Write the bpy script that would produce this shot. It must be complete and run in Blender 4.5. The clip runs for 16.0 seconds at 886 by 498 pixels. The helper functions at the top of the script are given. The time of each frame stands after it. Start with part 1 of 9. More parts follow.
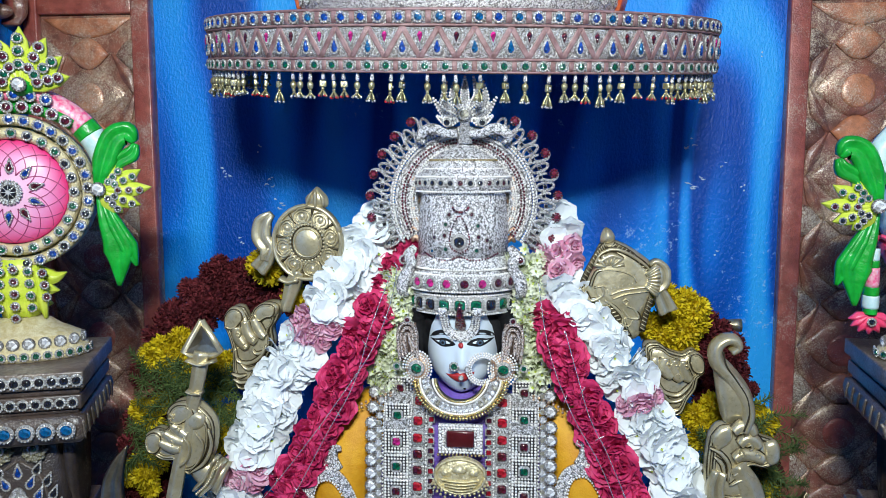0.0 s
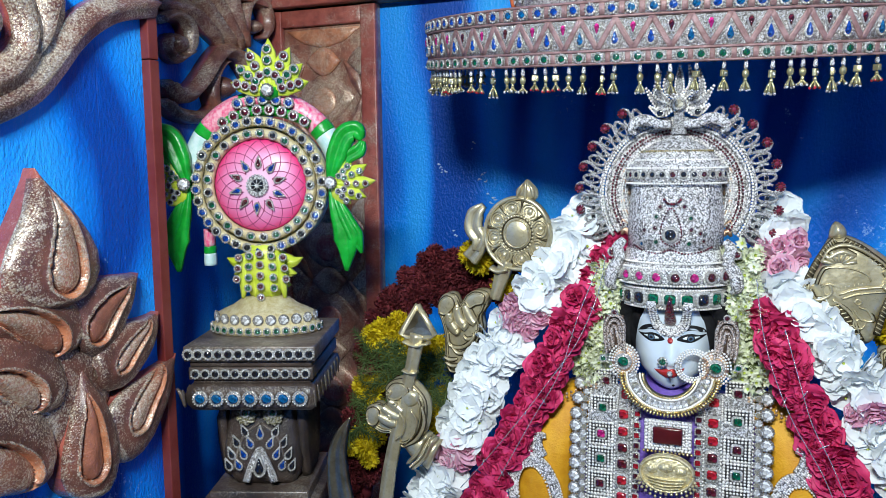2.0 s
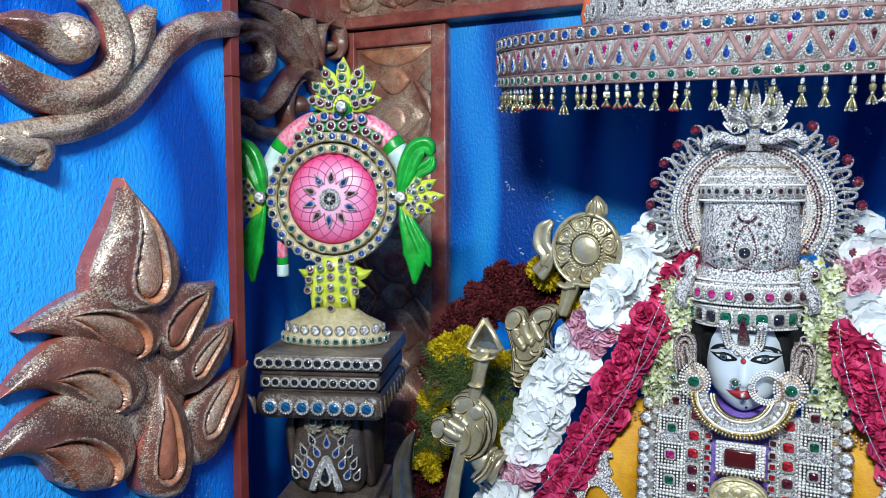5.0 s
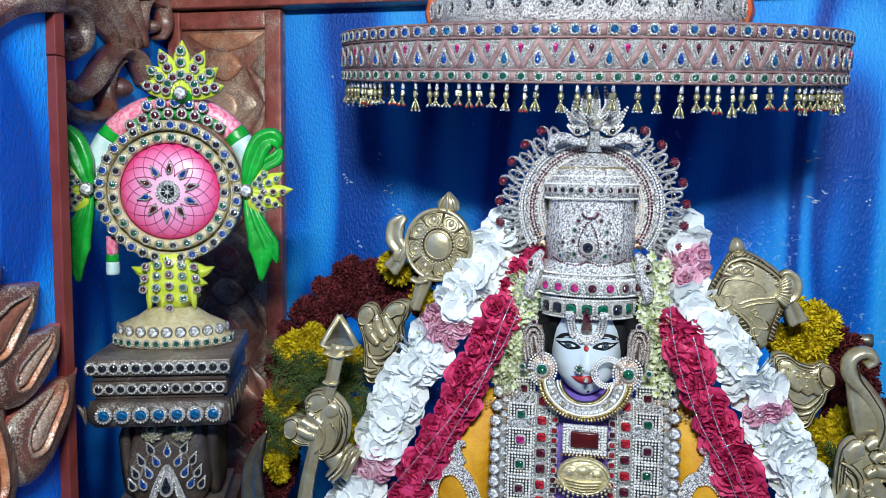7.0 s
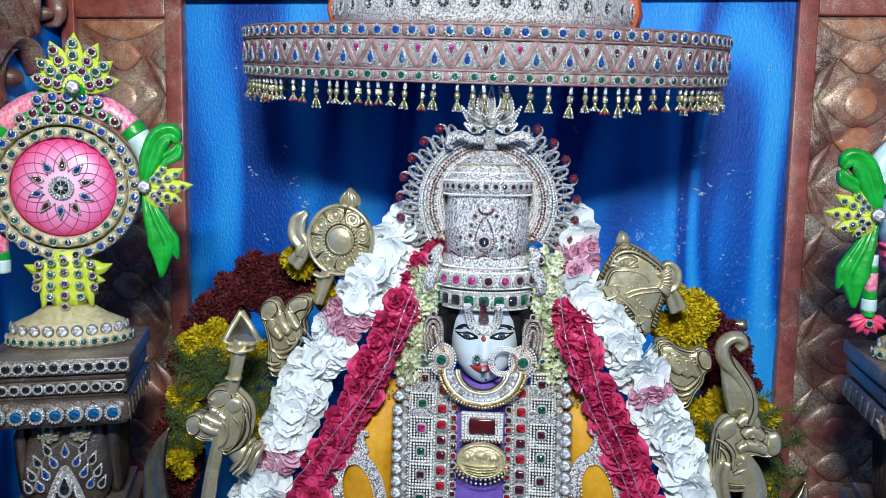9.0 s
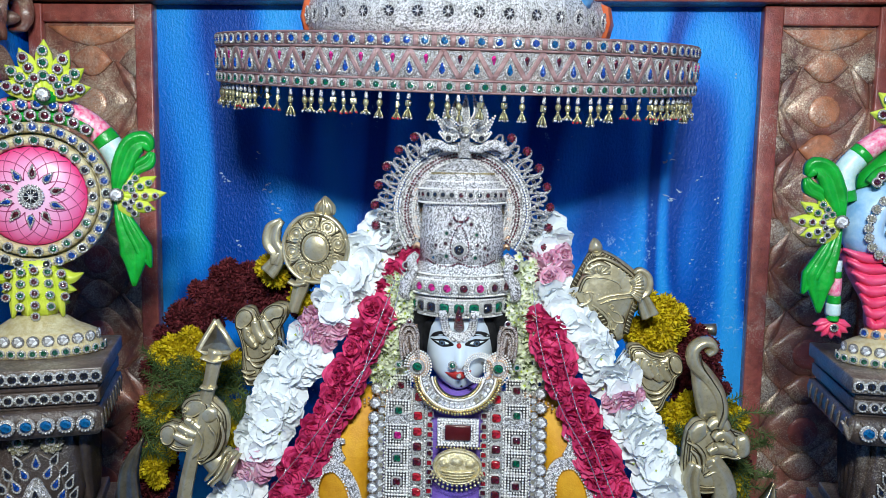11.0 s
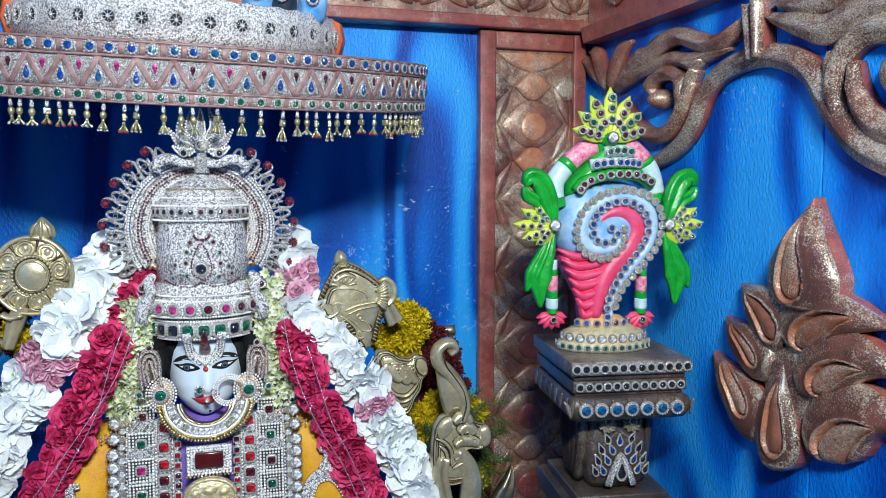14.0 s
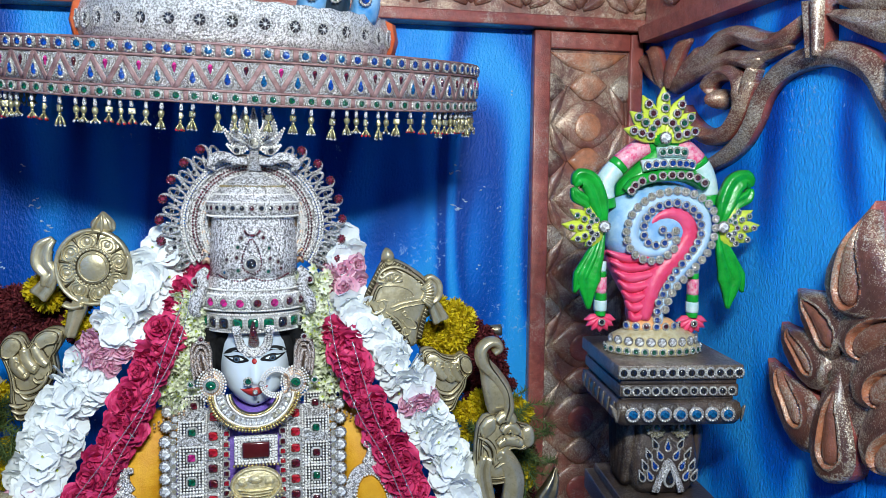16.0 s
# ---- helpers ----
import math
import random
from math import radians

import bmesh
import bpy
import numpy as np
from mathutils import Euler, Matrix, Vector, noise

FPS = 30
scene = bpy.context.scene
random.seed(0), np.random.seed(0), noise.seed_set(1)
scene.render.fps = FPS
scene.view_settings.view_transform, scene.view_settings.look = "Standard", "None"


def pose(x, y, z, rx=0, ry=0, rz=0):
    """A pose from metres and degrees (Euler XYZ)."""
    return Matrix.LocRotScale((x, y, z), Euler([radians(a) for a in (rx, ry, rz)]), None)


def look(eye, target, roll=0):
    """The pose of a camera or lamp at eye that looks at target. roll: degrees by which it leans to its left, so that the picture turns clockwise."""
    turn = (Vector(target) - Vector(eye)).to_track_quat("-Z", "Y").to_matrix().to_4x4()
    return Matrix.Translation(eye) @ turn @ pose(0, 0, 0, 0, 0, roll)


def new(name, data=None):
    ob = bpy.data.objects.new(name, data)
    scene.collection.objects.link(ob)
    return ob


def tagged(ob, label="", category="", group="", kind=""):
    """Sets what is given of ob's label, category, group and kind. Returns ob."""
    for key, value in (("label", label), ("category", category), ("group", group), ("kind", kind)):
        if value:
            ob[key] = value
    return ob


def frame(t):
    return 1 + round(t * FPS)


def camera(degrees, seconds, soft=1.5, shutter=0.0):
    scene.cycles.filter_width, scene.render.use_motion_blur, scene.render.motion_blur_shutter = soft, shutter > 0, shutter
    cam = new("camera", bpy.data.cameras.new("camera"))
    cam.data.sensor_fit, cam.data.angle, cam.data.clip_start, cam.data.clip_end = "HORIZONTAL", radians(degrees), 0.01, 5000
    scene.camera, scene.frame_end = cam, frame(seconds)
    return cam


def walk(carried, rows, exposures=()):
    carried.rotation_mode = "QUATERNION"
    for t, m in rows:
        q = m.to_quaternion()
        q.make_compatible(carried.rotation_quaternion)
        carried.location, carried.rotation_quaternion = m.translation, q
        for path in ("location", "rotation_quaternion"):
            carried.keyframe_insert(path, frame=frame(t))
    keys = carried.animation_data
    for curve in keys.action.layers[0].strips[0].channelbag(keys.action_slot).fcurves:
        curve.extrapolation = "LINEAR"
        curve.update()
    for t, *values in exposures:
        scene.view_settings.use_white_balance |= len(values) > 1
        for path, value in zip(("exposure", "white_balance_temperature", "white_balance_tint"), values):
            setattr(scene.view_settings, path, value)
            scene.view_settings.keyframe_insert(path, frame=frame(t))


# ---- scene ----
cam = camera(59.8, 16.0, soft=0.6)
PATH = [
    (0, (0.15, -0.123, 1.657), (-0.035, 1.856, 1.437), -0.1),
    (0.5, (0.146, -0.128, 1.652), (-0.198, 1.829, 1.421), -0.2),
    (1, (0.146, -0.132, 1.65), (-0.338, 1.794, 1.42), -0.4),
    (1.5, (0.153, -0.141, 1.647), (-0.481, 1.743, 1.423), -0.7),
    (2, (0.159, -0.148, 1.646), (-0.553, 1.708, 1.428), -0.7),
    (2.5, (0.163, -0.153, 1.645), (-0.623, 1.673, 1.435), -0.7),
    (3, (0.17, -0.16, 1.645), (-0.682, 1.639, 1.449), -0.7),
    (3.2, (0.168, -0.158, 1.645), (-0.703, 1.632, 1.453), -0.7),
    (5.3, (0.153, -0.163, 1.633), (-0.7, 1.639, 1.481), 0.2),
    (5.5, (0.154, -0.16, 1.635), (-0.6, 1.687, 1.48), 0.5),
    (6, (0.145, -0.155, 1.632), (-0.428, 1.754, 1.469), 0.9),
    (6.5, (0.106, -0.168, 1.646), (-0.348, 1.773, 1.475), 0.8),
    (7, (0.081, -0.182, 1.645), (-0.318, 1.769, 1.458), 0.8),
    (7.5, (0.066, -0.193, 1.647), (-0.269, 1.769, 1.449), 0.8),
    (8, (0.075, -0.202, 1.652), (-0.182, 1.77, 1.446), 0.7),
    (8.5, (0.102, -0.205, 1.657), (-0.108, 1.773, 1.442), 0.6),
    (9, (0.115, -0.21, 1.664), (-0.072, 1.769, 1.444), 0.9),
    (11.5, (0.1, -0.219, 1.675), (0.057, 1.77, 1.466), 0.8),
    (12, (0.081, -0.218, 1.676), (0.182, 1.769, 1.474), 0.9),
    (12.5, (0.074, -0.218, 1.678), (0.34, 1.755, 1.486), 0.6),
    (13, (0.077, -0.215, 1.678), (0.486, 1.734, 1.49), 0.2),
    (13.5, (0.088, -0.218, 1.678), (0.591, 1.709, 1.493), 0.1),
    (14, (0.086, -0.226, 1.681), (0.651, 1.684, 1.499), 0.0),
    (14.5, (0.085, -0.229, 1.678), (0.694, 1.668, 1.498), 0.3),
    (15, (0.085, -0.235, 1.677), (0.71, 1.657, 1.498), 0.6),
    (15.5, (0.101, -0.24, 1.679), (0.714, 1.656, 1.499), 0.8),
    (16, (0.112, -0.239, 1.677), (0.522, 1.71, 1.498), 0.5),
]
walk(cam, [(t, look(e, g, r)) for t, e, g, r in PATH])

# ---- light ----
world = bpy.data.worlds.new("room_world")
scene.world = world
world.use_nodes = True
world.node_tree.nodes["Background"].inputs[0].default_value = (0.75, 0.85, 1.0, 1)
world.node_tree.nodes["Background"].inputs[1].default_value = 0.02


def lamp(name, eye, target, sx, sy, watts, colour):
    d = bpy.data.lights.new(name, "AREA")
    d.shape, d.size, d.size_y, d.energy, d.color = "RECTANGLE", sx, sy, watts, colour
    ob = new(name, d)
    ob.matrix_world = look(eye, target)
    return ob


# one long tube light hung above and behind the visitor
lamp("tube_light", (0.16, -0.62, 2.43), (0.0, 1.3, 1.5), 0.46, 0.10, 60, (0.90, 0.985, 1.0))
scene.view_settings.exposure = 0.0

# ---- materials ----
def principled(name):
    m = bpy.data.materials.new(name)
    m.use_nodes = True
    nt = m.node_tree
    return m, nt, nt.nodes["Principled BSDF"]


def node(nt, kind, **kw):
    n = nt.nodes.new(kind)
    for k, v in kw.items():
        if k == "mode":
            n.blend_type = v
        elif k == "op":
            n.operation = v
        elif k == "feature":
            n.feature = v
        elif k == "dtype":
            n.data_type = v
    return n


def coords(nt, scale=(1, 1, 1), local=False):
    mp = nt.nodes.new("ShaderNodeMapping")
    mp.inputs["Scale"].default_value = scale
    if local:
        tc = nt.nodes.new("ShaderNodeTexCoord")
        nt.links.new(tc.outputs["Object"], mp.inputs[0])
    else:
        g = nt.nodes.new("ShaderNodeNewGeometry")
        nt.links.new(g.outputs["Position"], mp.inputs[0])
    return mp.outputs[0]


def noise_tex(nt, vec, scale, detail=4, rough=0.55, distort=0.0):
    n = nt.nodes.new("ShaderNodeTexNoise")
    n.inputs["Scale"].default_value, n.inputs["Detail"].default_value = scale, detail
    n.inputs["Roughness"].default_value, n.inputs["Distortion"].default_value = rough, distort
    nt.links.new(vec, n.inputs["Vector"])
    return n.outputs[0]


def ramp(nt, fac, stops):
    r = nt.nodes.new("ShaderNodeValToRGB")
    el = r.color_ramp.elements
    while len(el) < len(stops):
        el.new(0.5)
    for e, (p, c) in zip(el, stops):
        e.position, e.color = p, (*c, 1) if len(c) == 3 else c
    nt.links.new(fac, r.inputs[0])
    return r.outputs[0]


def grey(v):
    return (v, v, v)


def mix(nt, fac, a, b, mode="MIX"):
    n = nt.nodes.new("ShaderNodeMix")
    n.data_type, n.blend_type = "RGBA", mode
    for sock, v in ((n.inputs[0], fac), (n.inputs[6], a), (n.inputs[7], b)):
        if isinstance(v, (int, float)):
            sock.default_value = v
        elif isinstance(v, tuple):
            sock.default_value = (*v, 1)
        else:
            nt.links.new(v, sock)
    return n.outputs[2]


def calc(nt, op, a, b=0.0):
    n = nt.nodes.new("ShaderNodeMath")
    n.operation = op
    for sock, v in ((n.inputs[0], a), (n.inputs[1], b)):
        if isinstance(v, (int, float)):
            sock.default_value = v
        else:
            nt.links.new(v, sock)
    return n.outputs[0]


def bump(nt, bsdf, height, strength, distance):
    b = nt.nodes.new("ShaderNodeBump")
    b.inputs["Strength"].default_value, b.inputs["Distance"].default_value = strength, distance
    nt.links.new(height, b.inputs["Height"])
    nt.links.new(b.outputs[0], bsdf.inputs["Normal"])
    return b


def blue_paint():
    m, nt, b = principled("blue_airbrushed_paint")
    wob = noise_tex(nt, coords(nt, (5.0, 5.0, 0.75)), 1.5, 1, 0.4, 0.35)
    fine = noise_tex(nt, coords(nt, (26, 26, 1.6)), 1.0, 2, 0.5, 0.4)
    swirl = noise_tex(nt, coords(nt, (3.0, 3.0, 1.15)), 1.0, 0, 0.3, 0.4)
    arcs = calc(nt, "SINE", calc(nt, "MULTIPLY", swirl, 28.0))
    f = calc(nt, "ADD", calc(nt, "MULTIPLY", wob, 0.75), calc(nt, "MULTIPLY", fine, 0.05))
    f = calc(nt, "ADD", f, calc(nt, "MULTIPLY", arcs, 0.21))
    f = calc(nt, "ADD", f, 0.145)
    col = ramp(nt, f, [(0.34, (0.0, 0.066, 0.40)), (0.45, (0.001, 0.140, 0.64)), (0.57, (0.004, 0.255, 0.86)), (0.76, (0.026, 0.385, 0.95))])
    chip = noise_tex(nt, coords(nt, (1, 1, 1)), 75, 3, 0.75)
    area = noise_tex(nt, coords(nt, (1, 1, 0.7)), 4.2, 2, 0.5)
    k = calc(nt, "ADD", calc(nt, "MULTIPLY", chip, 0.72), calc(nt, "MULTIPLY", area, 0.5))
    mask = ramp(nt, k, [(0.765, grey(0)), (0.80, grey(1))])
    col = mix(nt, calc(nt, "MULTIPLY", mask, 0.5), col, (0.35, 0.58, 0.9))
    nt.links.new(col, b.inputs["Base Color"])
    grain = noise_tex(nt, coords(nt, (1, 1, 0.55)), 150, 3, 0.6)
    bump(nt, b, grain, 0.85, 0.0045)
    b.inputs["Roughness"].default_value = 0.33
    b.inputs["Specular IOR Level"].default_value = 0.24
    return m


def carved_wood(name, dark, red, silver, wear):
    """Maroon-primed wood, dry-brushed with pewter that catches on the pebbled grain."""
    m, nt, b = principled(name)
    big = noise_tex(nt, coords(nt), 8, 4, 0.6)
    mid = noise_tex(nt, coords(nt), 38, 5, 0.65)
    grain = nt.nodes.new("ShaderNodeTexVoronoi")
    grain.inputs["Scale"].default_value = 300
    warp = noise_tex(nt, coords(nt), 120, 2, 0.6)
    shift = nt.nodes.new("ShaderNodeVectorMath")
    shift.operation = "ADD"
    nt.links.new(coords(nt), shift.inputs[0])
    sc = nt.nodes.new("ShaderNodeVectorMath")
    sc.operation = "SCALE"
    sc.inputs[3].default_value = 0.006
    nt.links.new(warp, sc.inputs[0])
    nt.links.new(sc.outputs[0], shift.inputs[1])
    nt.links.new(shift.outputs[0], grain.inputs["Vector"])
    pebble = calc(nt, "SUBTRACT", 1.0, grain.outputs[0])
    col = mix(nt, ramp(nt, big, [(0.40, grey(0)), (0.60, grey(1))]), dark, red)
    col = mix(nt, ramp(nt, mid, [(0.42, grey(0)), (0.66, grey(0.55))]), col, tuple(c * 0.35 for c in dark))
    patch = ramp(nt, noise_tex(nt, coords(nt), 9, 5, 0.62), [(0.38 - wear, grey(0)), (0.66 - wear, grey(1))])
    geo = nt.nodes.new("ShaderNodeNewGeometry")
    edge = ramp(nt, geo.outputs["Pointiness"], [(0.494, grey(0)), (0.512, grey(1))])
    rub = calc(nt, "MULTIPLY", patch, calc(nt, "ADD", calc(nt, "MULTIPLY", edge, 0.85), 0.18))
    # the brush leaves metal on the tops of the grain, more where it was pressed harder
    speck = noise_tex(nt, coords(nt), 430, 3, 0.72)
    tops = calc(nt, "ADD", calc(nt, "MULTIPLY", pebble, 0.45), calc(nt, "MULTIPLY", speck, 0.75))
    lim = calc(nt, "SUBTRACT", tops, calc(nt, "SUBTRACT", 0.82, calc(nt, "MULTIPLY", rub, 0.46)))
    mask = ramp(nt, calc(nt, "MULTIPLY", lim, 2.1), [(0.0, grey(0)), (1.0, grey(1))])
    glint = ramp(nt, noise_tex(nt, coords(nt), 190, 2, 0.6), [(0.38, tuple(c * s for c, s in zip(silver, (0.62, 0.55, 0.48)))), (0.60, silver)])
    col = mix(nt, mask, col, glint)
    nt.links.new(col, b.inputs["Base Color"])
    nt.links.new(calc(nt, "MULTIPLY", mask, 0.70), b.inputs["Metallic"])
    b.inputs["Roughness"].default_value = 0.36
    b.inputs["Coat Weight"].default_value, b.inputs["Coat Roughness"].default_value = 0.35, 0.24
    h = calc(nt, "ADD", calc(nt, "MULTIPLY", pebble, 0.45), calc(nt, "MULTIPLY", mid, 1.0))
    bump(nt, b, h, 0.42, 0.004)
    return m


def paint(name, col, rough=0.4, var=0.25, scale=40, light=None, metal=0.0, relief=0.15, size=120, coat=0.0):
    m, nt, b = principled(name)
    light = light or tuple(min(1, c * 1.25 + 0.02) for c in col)
    a = noise_tex(nt, coords(nt), scale, 4, 0.6)
    f = noise_tex(nt, coords(nt), size * 2, 2, 0.6)
    c = mix(nt, ramp(nt, a, [(0.35, grey(0)), (0.65, grey(1))]), col, light)
    c = mix(nt, calc(nt, "MULTIPLY", f, var), c, tuple(x * 0.5 for x in col))
    nt.links.new(c, b.inputs["Base Color"])
    b.inputs["Roughness"].default_value, b.inputs["Metallic"].default_value = rough, metal
    b.inputs["Coat Weight"].default_value = coat
    bump(nt, b, noise_tex(nt, coords(nt), size, 3, 0.6), relief, 0.004)
    return m


def stones(name, base, scale, dark=0.25, metal=0.85, gaps=0.40):
    """Tightly set small stones in metal: each cell has its own tone and a domed relief."""
    m, nt, b = principled(name)
    v = nt.nodes.new("ShaderNodeTexVoronoi")
    v.inputs["Scale"].default_value, v.inputs["Randomness"].default_value = scale, 0.75
    turn = nt.nodes.new("ShaderNodeVectorRotate")
    turn.rotation_type = "EULER_XYZ"
    turn.inputs["Rotation"].default_value = (0.2, 0.78, 0.3)
    nt.links.new(coords(nt), turn.inputs["Vector"])
    nt.links.new(turn.outputs[0], v.inputs["Vector"])
    tone = ramp(nt, nt_sep(nt, v.outputs["Color"]), [(0.0, tuple(c * dark for c in base)), (0.4, base), (1.0, (0.98, 0.98, 1.0))])
    gap = ramp(nt, v.outputs["Distance"], [(0.46, grey(1)), (0.72, grey(gaps))])
    col = mix(nt, 1.0, tone, gap, "MULTIPLY")
    nt.links.new(col, b.inputs["Base Color"])
    b.inputs["Metallic"].default_value, b.inputs["Roughness"].default_value = metal, 0.22
    inv = calc(nt, "SUBTRACT", 1.0, v.outputs["Distance"])
    bump(nt, b, inv, 0.9, 0.003)
    return m


def nt_sep(nt, col):
    s = nt.nodes.new("ShaderNodeSeparateColor")
    nt.links.new(col, s.inputs[0])
    return s.outputs[0]


def gem(name, col, glow=1.0):
    m, nt, b = principled(name)
    lw = nt.nodes.new("ShaderNodeTexVoronoi")
    lw.inputs["Scale"].default_value = 210
    nt.links.new(coords(nt, (1, 1, 1), True), lw.inputs["Vector"])
    c = mix(nt, nt_sep(nt, lw.outputs["Color"]), tuple(x * 0.22 for x in col), tuple(min(1, x * 1.35) for x in col))
    nt.links.new(c, b.inputs["Base Color"])
    b.inputs["Roughness"].default_value, b.inputs["Coat Weight"].default_value = 0.08, 0.8
    b.inputs["Specular IOR Level"].default_value = 0.7
    bump(nt, b, lw.outputs[0], 0.7, 0.003)
    return m


def brass(name):
    """Beaten brass: pale on the raised parts, crevice shade coloured into the hollows, a fine planished surface."""
    m, nt, b = principled(name)
    big = noise_tex(nt, coords(nt), 22, 4, 0.6)
    col = mix(nt, ramp(nt, big, [(0.35, grey(0)), (0.65, grey(1))]), (0.47, 0.40, 0.24), (0.62, 0.55, 0.37))
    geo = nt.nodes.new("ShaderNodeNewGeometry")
    # concave places are browned here to paint the shade of creases
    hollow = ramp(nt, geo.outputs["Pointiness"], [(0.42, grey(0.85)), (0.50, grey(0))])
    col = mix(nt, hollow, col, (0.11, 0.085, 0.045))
    spots = ramp(nt, noise_tex(nt, coords(nt), 140, 4, 0.7), [(0.52, grey(0)), (0.75, grey(0.55))])
    col = mix(nt, spots, col, (0.25, 0.20, 0.11))
    nt.links.new(col, b.inputs["Base Color"])
    b.inputs["Metallic"].default_value = 0.62
    nt.links.new(calc(nt, "ADD", calc(nt, "MULTIPLY", big, 0.2), 0.22), b.inputs["Roughness"])
    h = calc(nt, "ADD", noise_tex(nt, coords(nt), 55, 2, 0.5), calc(nt, "MULTIPLY", noise_tex(nt, coords(nt), 300, 2, 0.6), 0.12))
    bump(nt, b, h, 0.3, 0.004)
    return m


M_BLUE = blue_paint()
M_WOOD = carved_wood("reddish_carved_wood", (0.18, 0.070, 0.052), (0.34, 0.118, 0.074), (0.95, 0.80, 0.60), 0.06)
M_WOODL = carved_wood("silver_rubbed_carved_wood", (0.10, 0.040, 0.030), (0.20, 0.072, 0.048), (1.0, 0.90, 0.72), 0.12)
M_WOODR = carved_wood("red_primed_wood", (0.30, 0.066, 0.052), (0.42, 0.110, 0.080), (0.78, 0.68, 0.58), -0.03)
M_ORANGE = carved_wood("orange_tinted_wood", (0.42, 0.140, 0.070), (0.64, 0.245, 0.115), (0.90, 0.78, 0.62), 0.05)
M_BATTEN = paint("dark_red_batten_paint", (0.17, 0.022, 0.016), 0.45, 0.3, 15)
M_PILLAR = carved_wood("dark_silvered_wood", (0.045, 0.034, 0.03), (0.085, 0.055, 0.043), (0.42, 0.38, 0.33), -0.02)
M_SILVER = stones("silver_set_stones", (0.88, 0.84, 0.81), 330, 0.34, 0.3, gaps=0.22)
M_SILVERF = stones("fine_silver_stones", (0.80, 0.77, 0.74), 620, 0.35, 0.45)
M_SILVERP = paint("bright_silver", (0.52, 0.50, 0.46), 0.24, 0.6, 90, (0.84, 0.83, 0.80), 0.5, 0.5, 420)
M_SETTING = paint("oxidised_silver_setting", (0.20, 0.185, 0.175), 0.3, 0.4, 90, (0.46, 0.44, 0.42), 0.6, 0.3, 420)
M_ROSEWOOD = paint("dusty_rose_painted_wood", (0.21, 0.105, 0.098), 0.5, 0.4, 60, (0.42, 0.26, 0.245), 0.1, 0.4, 260)
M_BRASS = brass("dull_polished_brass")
M_BEAD = paint("bright_silver_beads", (0.84, 0.80, 0.74), 0.16, 0.12, 60, (1.0, 0.97, 0.92), 0.25, 0.1, 200)
M_GOLD = paint("gold_metal", (0.75, 0.55, 0.2), 0.22, 0.2, 60, (0.95, 0.78, 0.42), 0.95, 0.2, 200)
M_GOLDGLIT = stones("gold_glitter", (0.62, 0.55, 0.30), 600, 0.3, 0.5)
M_PLASTER = paint("white_room_plaster", (0.36, 0.36, 0.36), 0.8, 0.1, 4)
M_FLOOR = paint("grey_granite_floor", (0.22, 0.21, 0.20), 0.35, 0.4, 60)
M_GEMS = {
    "blue": gem("blue_glass_gem", (0.004, 0.055, 0.32)),
    "sky": gem("sky_blue_glass_gem", (0.002, 0.10, 0.26)),
    "green": gem("green_glass_gem", (0.002, 0.10, 0.045)),
    "red": gem("red_glass_gem", (0.42, 0.01, 0.02)),
    "wine": gem("wine_glass_gem", (0.085, 0.005, 0.012)),
    "pink": gem("magenta_glass_gem", (0.5, 0.015, 0.18)),
    "dark": gem("dark_glass_gem", (0.012, 0.012, 0.016)),
    "crystal": gem("clear_crystal_gem", (0.40, 0.37, 0.28)),
    "pearl": gem("pearl_white_gem", (0.90, 0.88, 0.84)),
}

# ---- builders ----
def finish(bm, smooth=True):
    bmesh.ops.remove_doubles(bm, verts=bm.verts, dist=1e-6)
    bmesh.ops.recalc_face_normals(bm, faces=bm.faces)
    if smooth:
        for f in bm.faces:
            f.smooth = True


def to_mesh(name, bm, mats, smooth=True):
    finish(bm, smooth)
    me = bpy.data.meshes.new(name)
    bm.to_mesh(me)
    bm.free()
    for m in mats if isinstance(mats, (list, tuple)) else [mats]:
        me.materials.append(m)
    return me


def part(name, bm, mats, parent=None, label="", smooth=True, at=None):
    me = bm if isinstance(bm, bpy.types.Mesh) else to_mesh(name, bm, mats, smooth)
    ob = new(name, me)
    if parent:
        ob.parent = parent
    if at is not None:
        ob.matrix_basis = at
    if label:
        ob["label"] = label
    return ob


def thing(name, at, label, category, group="", kind=""):
    ob = new(name)
    ob.empty_display_size = 0.05
    ob.matrix_basis = at if isinstance(at, Matrix) else Matrix.Translation(at)
    return tagged(ob, label, category, group, kind)


def box(bm, lo, hi, bev=0.0, mi=0):
    r = bmesh.ops.create_cube(bm, size=1)
    vs = r["verts"]
    for v in vs:
        v.co = Vector([lo[i] + (v.co[i] + 0.5) * (hi[i] - lo[i]) for i in range(3)])
    fs = {f for v in vs for f in v.link_faces}
    for f in fs:
        f.material_index = mi
    if bev:
        es = list({e for v in vs for e in v.link_edges})
        bmesh.ops.bevel(bm, geom=es, offset=bev, segments=2, affect="EDGES", profile=0.6)


def grid_skin(bm, rows, closed_u=False, cap=True, mi=0):
    """Skins rows of points; closed_u joins each row into a loop; cap closes the first and last row."""
    vv = [[bm.verts.new(p) for p in row] for row in rows]
    n = len(vv[0])
    for a, b in zip(vv, vv[1:]):
        for i in range(n if closed_u else n - 1):
            j = (i + 1) % n
            f = bm.faces.new((a[i], a[j], b[j], b[i]))
            f.material_index = mi
    if cap:
        for row in (vv[0], vv[-1]):
            f = bm.faces.new(row)
            f.material_index = mi
    return vv


